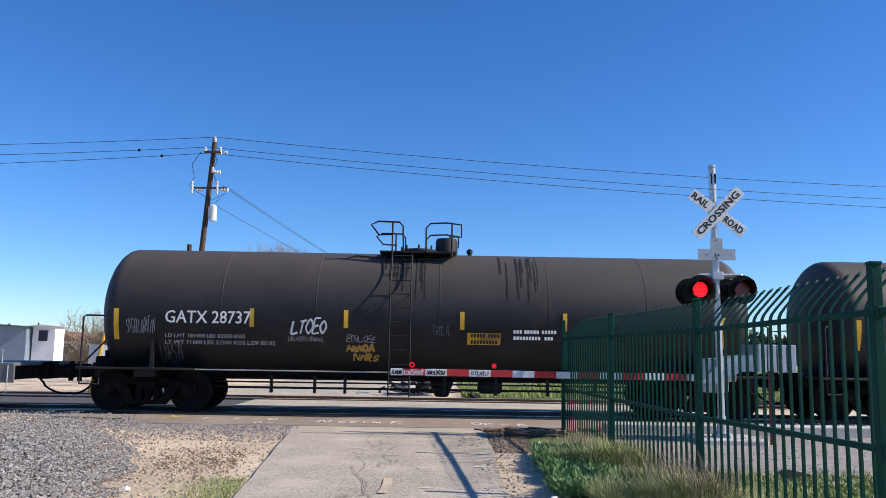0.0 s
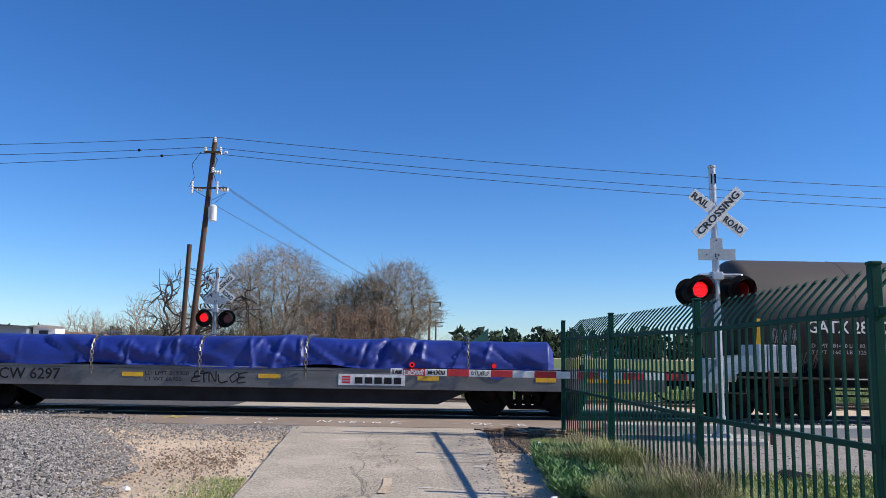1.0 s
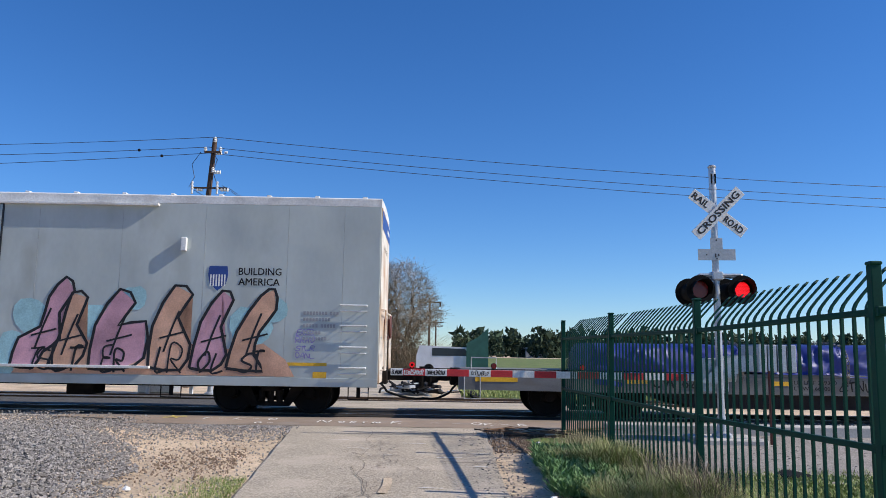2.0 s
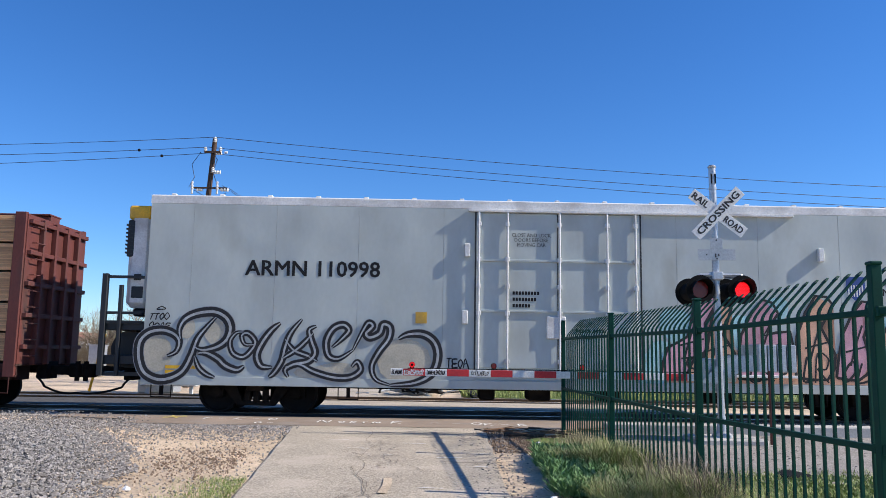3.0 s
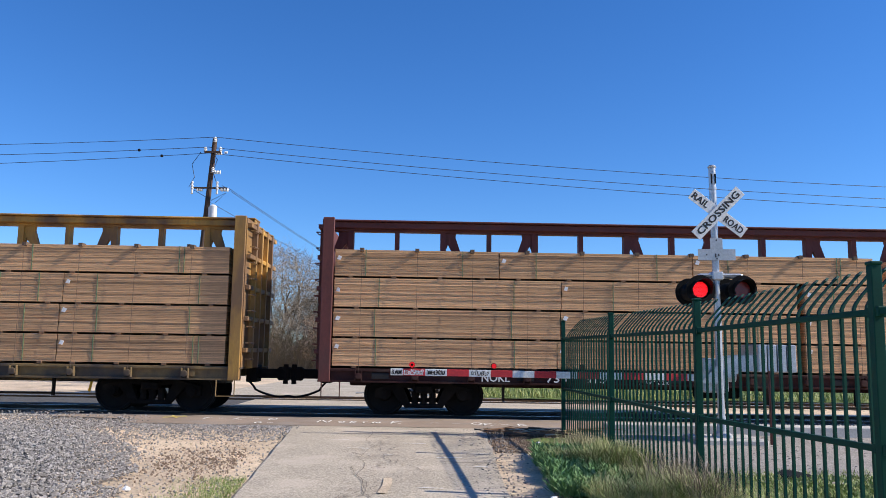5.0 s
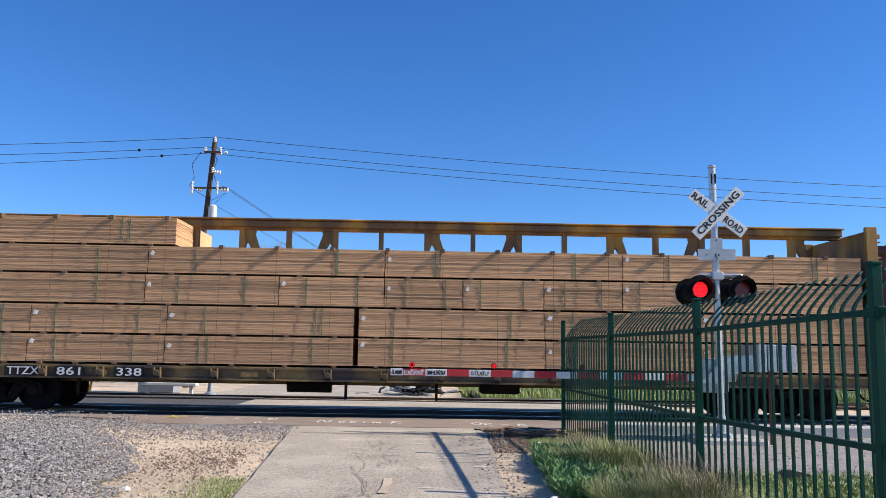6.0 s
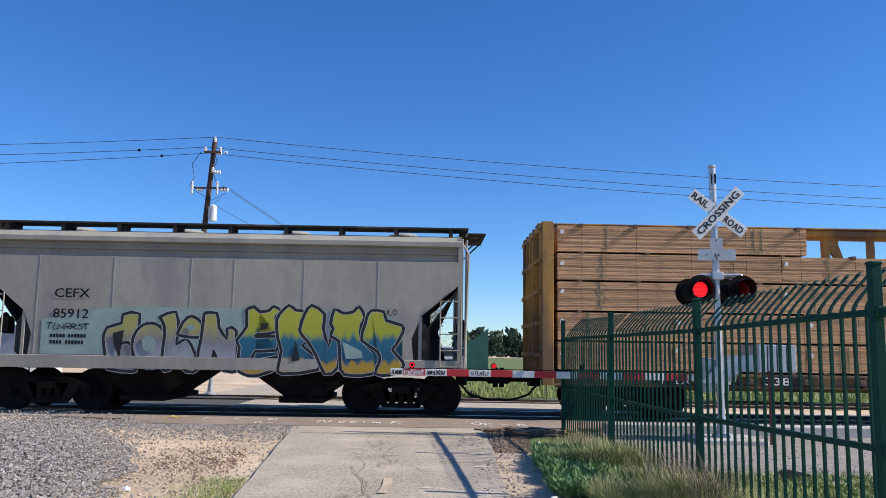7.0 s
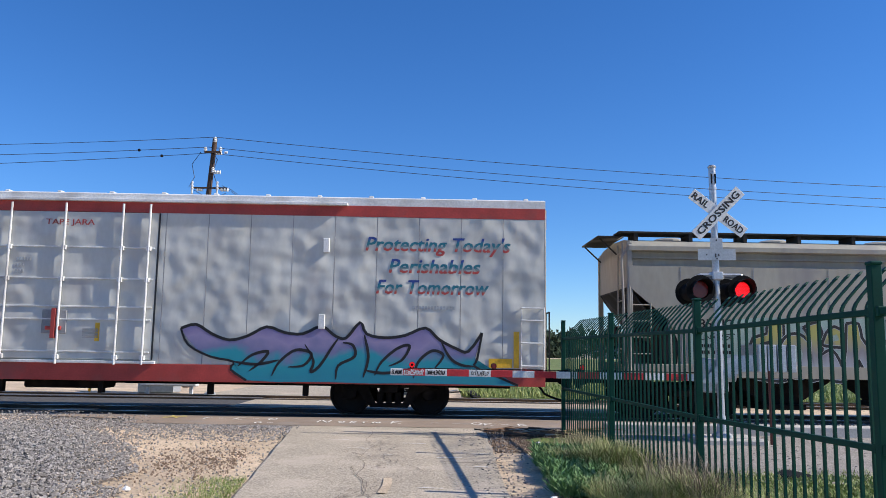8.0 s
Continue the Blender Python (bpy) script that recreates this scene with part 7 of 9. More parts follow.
def crossing_signal(name, label, x, y, base, top, lean, lights_z, buck_z, plate_z, lit_first, buck_y=-0.09):
    sig = thing(name, label, "crossing signal", "crossing signals", m=pose(x, y, base, 0, lean, 0))
    h = top - base
    bm = bmesh.new()
    tube(bm, [(0, 0, 0.0), (0, 0, h)], 0.062, 20)
    mast = part("mast", bm, M_GALV, sig, smooth=True)
    bm = bmesh.new()
    lathe(bm, [(0.072, h - 0.02), (0.078, h), (0.05, h + 0.03), (0.01, h + 0.035)], (0, 0, 0), "Z", 18)
    part("mast_cap", bm, M_GALV, mast)
    bm = bmesh.new()
    lathe(bm, [(0.07, h - 0.42), (0.07, h - 0.38)], (0, 0, 0), "Z", 18)
    part("mast_collar", bm, M_GALV, mast)
    for k in (-1, 1):
        bm = bmesh.new()
        box(bm, k * 0.035 - 0.012, k * 0.035 + 0.012, -0.066, -0.058, h - 0.32, h - 0.14)
        part("mast_slot", bm, M_SIGNALBLACK, mast)
    bm = bmesh.new()
    lathe(bm, [(0.17, 0.0), (0.17, 0.04), (0.09, 0.10), (0.075, 0.35)], (0, 0, 0), "Z", 20)
    part("mast_base", bm, M_GALV, sig)
    crossbuck(sig, 0.05, buck_y, buck_z - base)
    bm = bmesh.new()
    pz = plate_z - base
    box(bm, -0.335, 0.335, -0.085, -0.079, pz - 0.10, pz + 0.10, 0.002)
    box(bm, -0.11, 0.11, -0.0845, -0.0795, pz + 0.10, pz + 0.30, 0.002)
    plate = part("sign_plate", bm, M_SIGNBACK, sig, "bare grey sign plate")
    for a, b, w, e in ((-0.02, -0.015, 0.009, 0.035), (0.035, -0.005, 0.010, 0.025), (-0.18, 0.0, 0.012, 0.012), (0.0, -0.07, 0.012, 0.012), (0.0, 0.26, 0.012, 0.012)):
        bm = bmesh.new()
        box(bm, a - w, a + w, -0.09, -0.0855, pz + b - e, pz + b + e)
        part("sign_mark", bm, M_SIGNBLACK, plate)
    lz = lights_z - base
    bm = bmesh.new()
    tube(bm, [(-0.34, -0.06, lz + 0.24), (-0.30, -0.06, lz + 0.26), (0.42, -0.06, lz + 0.26), (0.46, -0.06, lz + 0.22)], 0.028, 8)
    tube(bm, [(-0.34, 0.10, lz + 0.24), (0.42, 0.10, lz + 0.24)], 0.028, 8)
    box(bm, -0.10, 0.10, -0.11, 0.13, lz + 0.17, lz + 0.32, 0.02)
    for k in (-0.34, 0.42):
        tube(bm, [(k, -0.06, lz + 0.24), (k, 0.02, lz + 0.16)], 0.026, 8)
    part("light_arm", bm, M_GALV, sig)
    for k, first in ((-0.32, lit_first), (0.42, not lit_first)):
        light_head(sig, k, -0.12, lz, -1, first, overlap=buck_y < 0)
    light_head(sig, -0.41, 0.24, lz - 0.03, 1, True, blink=False)
    light_head(sig, 0.26, 0.26, lz - 0.03, 1, False, blink=False)
    return sig

near_signal = crossing_signal("crossing_signal", "galvanised crossing signal mast with crossbuck and red flashers", 4.89, 14.0, 0.10, 4.88, -0.6, 2.65, 4.02, 3.27, True)
far_signal = crossing_signal("crossing_signal", "galvanised crossing signal across the track with dark twin flashers", -7.15, 24.9, 0.05, 3.98, 0.8, 2.42, 3.36, 2.95, True, 0.09)

# concrete pad
bm = bmesh.new()
box(bm, 4.35, 5.5, 13.5, 14.5, -0.15, 0.10, 0.02)
solid("signal_pad", bm, M_CONCRETE, "low concrete footing under the signal mast", "footing")

# ---------------- gate ----------------
def gate():
    g = thing("crossing_gate", "lowered red and white striped crossing gate arm", "crossing gate", m=pose(4.9, 14.3, 0.1))
    tip, root = -5.80, -0.25
    z = 1.02
    xs = [tip, tip + 0.225]
    while xs[-1] < root:
        xs.append(xs[-1] + 0.39)
    for k, (a, b) in enumerate(zip(xs, xs[1:])):
        bm = bmesh.new()
        box(bm, a, min(b, root), -0.03, 0.03, z - 0.06 + 0.004 * (a - tip) * -1, z + 0.06 - 0.004 * (a - tip), 0.004)
        part("arm_stripe", bm, M_REDTAPE if k % 2 else M_SIGNWHITE, g)
    rs = random.Random(2)
    bm = bmesh.new()
    for k, (u, w, n) in enumerate(((0.02, 0.19, 5), (0.64, 0.33, 7), (1.44, 0.3, 5))):
        scribble(bm, tip + u, z - 0.04, w, 0.075, n * 2, 0.011, -0.034, 80 + k)
    part("graffiti_tag", bm, M_SIGNBLACK, g)
    bm = bmesh.new()
    scribble(bm, tip + 0.24, z - 0.045, 0.34, 0.085, 9, 0.017, -0.034, 90)
    part("graffiti_tag", bm, M_SIGNWHITE, g)
    bm = bmesh.new()
    tube(bm, [(tip + 0.3, 0.0, z + 0.068), (root, 0.0, z + 0.068)], 0.008, 6)
    part("lamp_cable", bm, M_SIGNALBLACK, g)
    for k, x in enumerate((tip + 0.38, tip + 1.84, tip + 3.42)):
        bm = bmesh.new()
        box(bm, x - 0.04, x + 0.04, -0.03, 0.03, z + 0.06, z + 0.09, 0.008)
        lathe(bm, [(0.040, -0.028), (0.052, -0.024), (0.052, 0.024), (0.040, 0.028)], (x, 0, z + 0.13), "Y", 18)
        lamp = part("gate_lamp", bm, M_SIGNALBLACK, g)
        bm = bmesh.new()
        if k == 0:
            lathe(bm, [(0.022, -0.010), (0.05, -0.010), (0.05, 0.010), (0.022, 0.010)], (0, 0, 0), "Y", 18, ringed=True)
            lens = part("lamp_lens", bm, M_LEDON, lamp, "steady red lamp")
            lens.matrix_basis = pose(x, -0.035, z + 0.13)
        else:
            lathe(bm, [(0.01, -0.004), (0.046, -0.003), (0.046, 0.003), (0.01, 0.004)], (0, 0, 0), "Y", 18)
            lens = part("lamp_lens", bm, M_LEDOFF, lamp, "small red lamp")
            b2 = bmesh.new()
            b2.from_mesh(lens.data)
            k0 = len(b2.faces)
            lathe(b2, [(0.01, -0.007), (0.043, -0.007), (0.043, -0.005), (0.01, -0.005)], (0, 0, 0), "Y", 18)
            b2.faces.ensure_lookup_table()
            for fc in b2.faces[k0:]:
                fc.material_index = 1
            b2.to_mesh(lens.data)
            b2.free()
            lens.data.materials.append(M_LEDON)
            first = k == 1
            rest = (x, -0.080, z + 0.13)
            lens.matrix_basis = pose(*rest, 0, 0, 0 if first else 180)
            BLINKERS.append((lens, rest, first, True))
    # mechanism, counterweights
    bm = bmesh.new()
    box(bm, -0.28, 0.16, -0.24, 0.22, 0.75, 1.35, 0.03)
    tube(bm, [(-0.35, 0, 1.02), (0.35, 0, 1.02)], 0.09, 14)
    part("gate_mechanism", bm, M_GALV, g)
    bm = bmesh.new()
    for yy in (-0.32, 0.30):
        prism(bm, [(-0.35, 0.93), (-0.10, 0.90), (0.35, 1.12), (1.28, 1.20), (1.28, 1.40), (0.55, 1.42), (0.15, 1.38), (-0.1, 1.20)], yy - 0.015, yy + 0.015)
    part("support_arm", bm, M_GALV, g)
    bm = bmesh.new()
    for k in range(4):
        box(bm, 0.62 + k * 0.17, 0.77 + k * 0.17, -0.42, 0.40, 1.12, 1.60, 0.015)
    part("counterweight", bm, M_GALV, g)
    return g
gate()

# ---------------- poles and wires ----------------
def utility_pole(name, label, foot, top, r0, r1, arms=()):
    f, t = Vector(foot), Vector(top)
    p = thing(name, label, "utility pole", "utility poles", m=Matrix.Translation(f))
    d = t - f
    bm = bmesh.new()
    tube(bm, [d * k / 8 for k in range(9)], r0, 14, r1)
    part("pole", bm, M_WOODPOLE, p, smooth=True)
    return p, d

pole, d = utility_pole("utility_pole", "leaning brown wooden utility pole with insulators and a transformer", (-9.55, 30.0, 0.0), (-8.93, 30.0, 9.55), 0.125, 0.09)
def at_h(z):
    return d * (z / d.z)
for z, xs in ((9.4, (0.05,)), (9.0, (-0.28, 0.30)), (8.2, (0.1,))):
    for x in xs:
        bm = bmesh.new()
        c = at_h(z)
        lathe(bm, [(0.03, -0.02), (0.07, 0.0), (0.04, 0.04), (0.075, 0.07), (0.04, 0.11), (0.07, 0.14), (0.02, 0.2)], (c.x + x, -0.12, z), "Z", 10)
        part("insulator", bm, M_PORCELAIN, pole)
for z, x, r, L in ((7.5, -0.33, 0.07, 0.24), (7.52, 0.62, 0.085, 0.34), (8.2, 0.27, 0.08, 0.28), (8.93, 0.24, 0.06, 0.26), (8.98, 0.52, 0.05, 0.12)):
    bm = bmesh.new()
    c = at_h(z)
    lathe(bm, [(0.02, -L / 2)] + [(r * (1.0 if k % 2 else 0.55), -L / 2 + L * (k + 0.5) / 6) for k in range(6)] + [(0.02, L / 2)], (c.x + x, -0.12, z), "X", 12)
    part("bell_insulator", bm, M_PORCELAIN, pole)
for x in (-0.60, 0.36):
    bm = bmesh.new()
    c = at_h(7.6)
    lathe(bm, [(0.02, -0.26), (0.05, -0.24), (0.035, -0.12), (0.06, -0.04), (0.04, 0.0), (0.06, 0.06), (0.035, 0.12), (0.05, 0.20), (0.02, 0.24)], (c.x + x, -0.2, 7.58), "Z", 10)
    part("fuse_cutout", bm, M_PORCELAIN, pole)
bm = bmesh.new()
c = at_h(7.6)
box(bm, c.x - 0.66, c.x + 0.74, -0.18, -0.12, 7.54, 7.60)
c = at_h(9.0)
box(bm, c.x - 0.3, c.x + 0.32, -0.2, -0.12, 8.94, 9.02)
part("crossarm", bm, M_WOODPOLE, pole)
bm = bmesh.new()
c = at_h(6.6)
lathe(bm, [(0.09, 6.30), (0.145, 6.32), (0.145, 6.88), (0.09, 6.93), (0.03, 6.95)], (c.x + 0.27, -0.05, 0), "Z", 18)
box(bm, c.x + 0.1, c.x + 0.22, -0.1, 0.0, 6.45, 6.85)
part("transformer", bm, M_PORCELAIN, pole, "pale grey transformer can")
for pts in ([(0.1, -0.1, 9.05), (0.35, -0.1, 8.7), (0.2, -0.1, 8.2), (0.4, -0.1, 7.7)], [(-0.3, -0.1, 9.0), (-0.62, -0.1, 8.5), (-0.5, -0.1, 8.0), (-0.7, -0.1, 7.6)], [(0.35, -0.1, 7.0), (0.75, -0.1, 7.4), (0.2, -0.1, 7.1), (-0.5, -0.1, 7.5)]):
    bm = bmesh.new()
    tube(bm, [(c.x + a, b, z) for a, b, z in pts], 0.012, 5)
    part("jumper_wire", bm, M_WIRE, pole)
utility_pole("wooden_stub_pole", "short weathered wooden pole beside the utility pole", (-8.85, 27.0, 0.0), (-8.72, 27.0, 5.0), 0.085, 0.08)

def span(p, q, sag, r=0.011):
    bm = bmesh.new()
    p, q = Vector(p), Vector(q)
    tube(bm, [p.lerp(q, k / 24) - Vector((0, 0, sag * 4 * (k / 24) * (1 - k / 24))) for k in range(25)], r, 5)
    solid("overhead_wire", bm, M_WIRE, "dark overhead power line against the sky", "wire", "overhead wires")
WIRES = [((-8.93, 30, 9.62), (-34, 30, 9.0), (27, 30, 7.85)), ((-9.2, 30, 9.22), (-34, 30, 8.55), (27, 30, 7.35)), ((-9.15, 30, 8.98), (-34, 30, 8.0), (27, 30, 6.98))]
for a, b, c2 in WIRES:
    span(a, b, 0.25)
    span(a, c2, 0.35)
far_pole, d2 = utility_pole("utility_pole", "distant brown utility pole with a drooping crossarm", (-1.75, 110, 0), (-1.7, 110, 8.7), 0.18, 0.14)
bm = bmesh.new()
box(bm, -1.5, 1.6, -0.1, 0.1, 8.1, 8.28)
for x in (-1.4, -0.6, 1.5):
    box(bm, x - 0.12, x + 0.12, -0.1, 0.1, 7.6, 8.1)
part("crossarm", bm, M_WOODPOLE, far_pole)
far_pole, d2 = utility_pole("utility_pole", "very distant utility pole with two crossarms", (-1.4, 190, 0), (-1.4, 190, 8.9), 0.2, 0.16)
bm = bmesh.new()
box(bm, -1.8, 1.8, -0.1, 0.1, 8.2, 8.45)
box(bm, -1.6, 1.6, -0.1, 0.1, 7.3, 7.5)
part("crossarm", bm, M_WOODPOLE, far_pole)
for dx, z in ((0.45, 7.7), (0.7, 7.6), (-0.1, 7.1)):
    span((-9.0 + dx, 30, z), (-1.7 + dx, 110, 8.1), 0.9, 0.010)

# ---------------- bare winter trees ----------------
M_TWIGPALE = surf("sunlit_twigs", (0.29, 0.235, 0.175), 0.95, var=0.3)
M_TWIGRED = surf("russet_twigs", (0.26, 0.175, 0.12), 0.95, var=0.35, scale=0.4)
M_OAKBARK = surf("dark_oak_bark", (0.05, 0.04, 0.033), 0.95, var=0.3)
def bare_tree(x, y, h, hw, seed, tips=1500, stems=4, low=0.28, label="bare winter tree with a vase-shaped crown of fine twigs", mat=None, bark=None, wild=0.032, rmin=0.010, foot=0.5, hollow=0.3, spray=0):
    """A leafless tree: limbs fork again and again towards tips spread through a domed crown; h and hw are its height and half width."""
    rs = np.random.RandomState(seed)
    zc = h * (low + 0.28)
    P = []
    while len(P) < tips:
        v = rs.uniform(-1, 1, 3)
        q = float(np.linalg.norm(v))
        if not 0.05 < q < 1.0 or rs.rand() > hollow + (1 - hollow) * q ** 2:
            continue
        lump = 0.90 + 0.16 * noise.noise((v[0] / q * 1.7 + seed, v[1] / q * 1.7, v[2] / q * 1.7))
        z = zc + v[2] * ((h - zc) if v[2] > 0 else (zc - h * low)) * (lump if v[2] > 0 else 1.0) * 1.08
        P.append((v[0] * hw * lump * 1.12, v[1] * hw * lump, z))
    P = np.array(P)
    out = {True: ([], []), False: ([], [])}
    def seg(p, q, r0, r1, thick):
        V, Fc = out[thick]
        d = Vector(q - p)
        if d.length < 1e-4:
            return
        d.normalize()
        u = d.orthogonal().normalized()
        w = d.cross(u)
        n = 6 if thick else 3
        b = len(V)
        for c, r in ((Vector(p), r0), (Vector(q), r1)):
            V.extend(tuple(c + (u * math.cos(6.2832 * k / n) + w * math.sin(6.2832 * k / n)) * r) for k in range(n))
        Fc.extend((b + k, b + (k + 1) % n, b + n + (k + 1) % n, b + n + k) for k in range(n))
    def radius(n):
        return rmin * (0.75 + 0.44 * n ** 0.43)
    def grow(p, pts, came, r0):
        n = len(pts)
        c = pts.mean(axis=0)
        L = float(np.linalg.norm(c - p))
        if n <= 2:
            for t in pts:
                m = (p + t) / 2 + rs.normal(size=3) * 0.05 * L + np.array([0, 0, 0.04 * L])
                seg(p, m, rmin, rmin * 0.85, False)
                seg(m, t, rmin * 0.85, rmin * 0.5, False)
                for _ in range(spray):
                    e = m + (t - m) * rs.uniform(0.1, 0.9)
                    out_d = (t - p) / max(L, 0.1) + rs.normal(size=3) * 0.55
                    seg(e, e + out_d * rs.uniform(0.25, 0.55), rmin * 0.6, rmin * 0.35, False)
            return
        q = p + (c - p) * np.array([0.34, 0.34, 0.42]) + rs.normal(size=3) * wild * L
        r1 = radius(n)
        m = (p + q) / 2 + came * 0.10 * L + rs.normal(size=3) * wild * 0.6 * L
        thick = n > 60
        seg(p, m, r0, (r0 + r1) / 2, thick)
        seg(m, q, (r0 + r1) / 2, r1, thick)
        d = q - m
        d = d / max(1e-6, float(np.linalg.norm(d)))
        w = pts - c
        axis = rs.normal(size=3) * 0.35 + np.linalg.svd(w - 0, full_matrices=False)[2][0] if n < 4000 else rs.normal(size=3)
        k = w @ axis
        cut = np.quantile(k, rs.uniform(0.36, 0.64))
        a, b = pts[k <= cut], pts[k > cut]
        for g in (a, b):
            if len(g):
                grow(q, g, d, min(r1 * 0.95, radius(len(g)) * 1.15))
    ang = np.arctan2(P[:, 1], P[:, 0]) + rs.rand()
    turn = np.argsort(ang)
    for g in np.array_split(turn, stems):
        o = np.array([*(P[g].mean(axis=0)[:2] * foot * 0.5 + rs.normal(size=2) * 0.12), 0.0])
        grow(o, P[g], np.array([0, 0, 1.0]), radius(len(g)) * 1.3)
    t = thing("bare_tree", label, "tree", "bare trees", m=pose(x, y, -0.05))
    for nm, key in (("trunk", True), ("crown", False)):
        me = bpy.data.meshes.new(nm)
        me.from_pydata(*[out[key][0], [], out[key][1]])
        me.materials.append((bark or M_BARK) if key else (mat or M_TWIGPALE))
        o = new(nm, me)
        o.parent = t
    return t
bare_tree(-13.9, 65, 10.0, 4.9, 3, 4200, 7, 0.26, rmin=0.012, spray=3)
bare_tree(-3.7, 64, 8.9, 3.6, 5, 3300, 6, 0.26, rmin=0.012, spray=3)
bare_tree(-6.2, 63, 7.6, 2.7, 16, 2000, 4, 0.28, mat=M_TWIG, rmin=0.012, spray=3)
bare_tree(-9.4, 66, 7.6, 2.9, 4, 2000, 5, 0.28, rmin=0.011, spray=3)
BUSH = "leafless bush of dense arching twigs"
for k, (x, y, h, hw, n, mat) in enumerate(((-23.0, 64, 5.6, 2.8, 900, None), (-19.2, 62, 4.9, 2.3, 800, None), (-16.9, 66, 5.6, 2.4, 700, None), (-26.6, 63, 3.8, 1.9, 500, None), (-29.5, 66, 4.4, 2.2, 600, None),
                                         (-10.6, 60, 4.2, 2.0, 800, None), (-8.0, 59, 4.7, 2.4, 1300, M_TWIGRED), (-5.2, 59, 4.9, 2.2, 1300, M_TWIGRED), (-3.0, 60, 3.9, 1.6, 700, M_TWIG), (-13.6, 60, 3.9, 2.2, 700, M_TWIG))):
    bare_tree(x, y, h * 1.1, hw * 1.3, 30 + k, n * 2, 12, 0.04, BUSH, mat, foot=0.9, hollow=0.75, rmin=0.012)
bare_tree(-10.3, 34, 5.5, 2.6, 9, 240, 2, 0.36, "gnarled dark bare oak with few twigs", M_OAKBARK, M_OAKBARK, wild=0.17, rmin=0.017, foot=0.1)

def scrub(x0, x1, y0, y1, h, n, seed, name="scrub_thicket", label="tangled leafless scrub below the trees", mat=None):
    rs = np.random.RandomState(seed)
    V, Fc = [], []
    for i in range(n):
        x, y = x0 + rs.rand() * (x1 - x0), y0 + rs.rand() * (y1 - y0)
        hh = h * (0.55 + 0.5 * (noise.noise((x * 0.35, y * 0.2, seed)) + 0.5)) * (0.4 + 0.6 * rs.rand())
        p = np.array([x, y, 0.0])
        d = np.array([rs.normal() * 0.6, rs.normal() * 0.6, 1.0])
        for k in range(4):
            q = p + d * hh / 4
            w = 0.016 * (1 - k / 5)
            b = len(V)
            V += [(p[0] - w, p[1], p[2]), (p[0] + w, p[1], p[2]), (q[0] + w * 0.7, q[1], q[2]), (q[0] - w * 0.7, q[1], q[2])]
            Fc.append((b, b + 1, b + 2, b + 3))
            for j in range(2):
                e = q + np.array([rs.normal() * 0.6, rs.normal() * 0.3, rs.rand() * 0.5]) * hh * 0.22
                b = len(V)
                V += [(q[0] - w * 0.5, q[1], q[2]), (q[0] + w * 0.5, q[1], q[2]), tuple(e)]
                Fc.append((b, b + 1, b + 2))
            p = q
            d = d + np.array([rs.normal() * 0.5, rs.normal() * 0.5, 0])
    me = bpy.data.meshes.new(name)
    me.from_pydata([tuple(map(float, v)) for v in V], [], Fc)
    me.materials.append(mat or M_SCRUB)
    return tagged(new(name, me), label, "scrub", kind="stuff")
scrub(-26, -1.8, 57, 64, 3.4, 8000, 11)
scrub(-32, -22, 56, 62, 2.0, 1200, 12)

# ---------------- far tree line, buildings, clutter ----------------
M_CONIFER = surf("dark_evergreen", (0.035, 0.06, 0.03), 0.95, var=0.4, scale=0.2)
def far_woods(x0, x1, y, h, n, seed):
    rs = np.random.RandomState(seed)
    V, Fc = [], []
    for i in range(n):
        x, yy = x0 + rs.rand() * (x1 - x0), y + rs.rand() * 30
        hh = h * (0.5 + 0.7 * rs.rand())
        w = hh * rs.uniform(0.16, 0.3)
        for k in range(46):
            u = rs.rand()
            z = hh * (0.08 + 0.92 * u)
            rr = w * (1 - u) ** 0.7 + 0.25
            a = rs.rand() * 6.28
            c = np.array([x + rr * math.cos(a) * rs.rand() ** 0.5, yy + rr * math.sin(a) * rs.rand() ** 0.5, z])
            s = hh * 0.07 * (0.5 + rs.rand())
            b = len(V)
            for j in range(4):
                V.append(tuple(map(float, c + rs.normal(size=3) * s)))
            Fc += [(b, b + 1, b + 2), (b, b + 2, b + 3), (b, b + 1, b + 3), (b + 1, b + 2, b + 3)]
    me = bpy.data.meshes.new("far_woods")
    me.from_pydata(V, [], Fc)
    me.materials.append(M_CONIFER)
    return tagged(new("far_woods", me), "dark evergreen tree line far off", "woods", kind="stuff")
far_woods(4, 190, 225, 7.2, 560, 21)
far_woods(-160, -40, 260, 7, 120, 22)

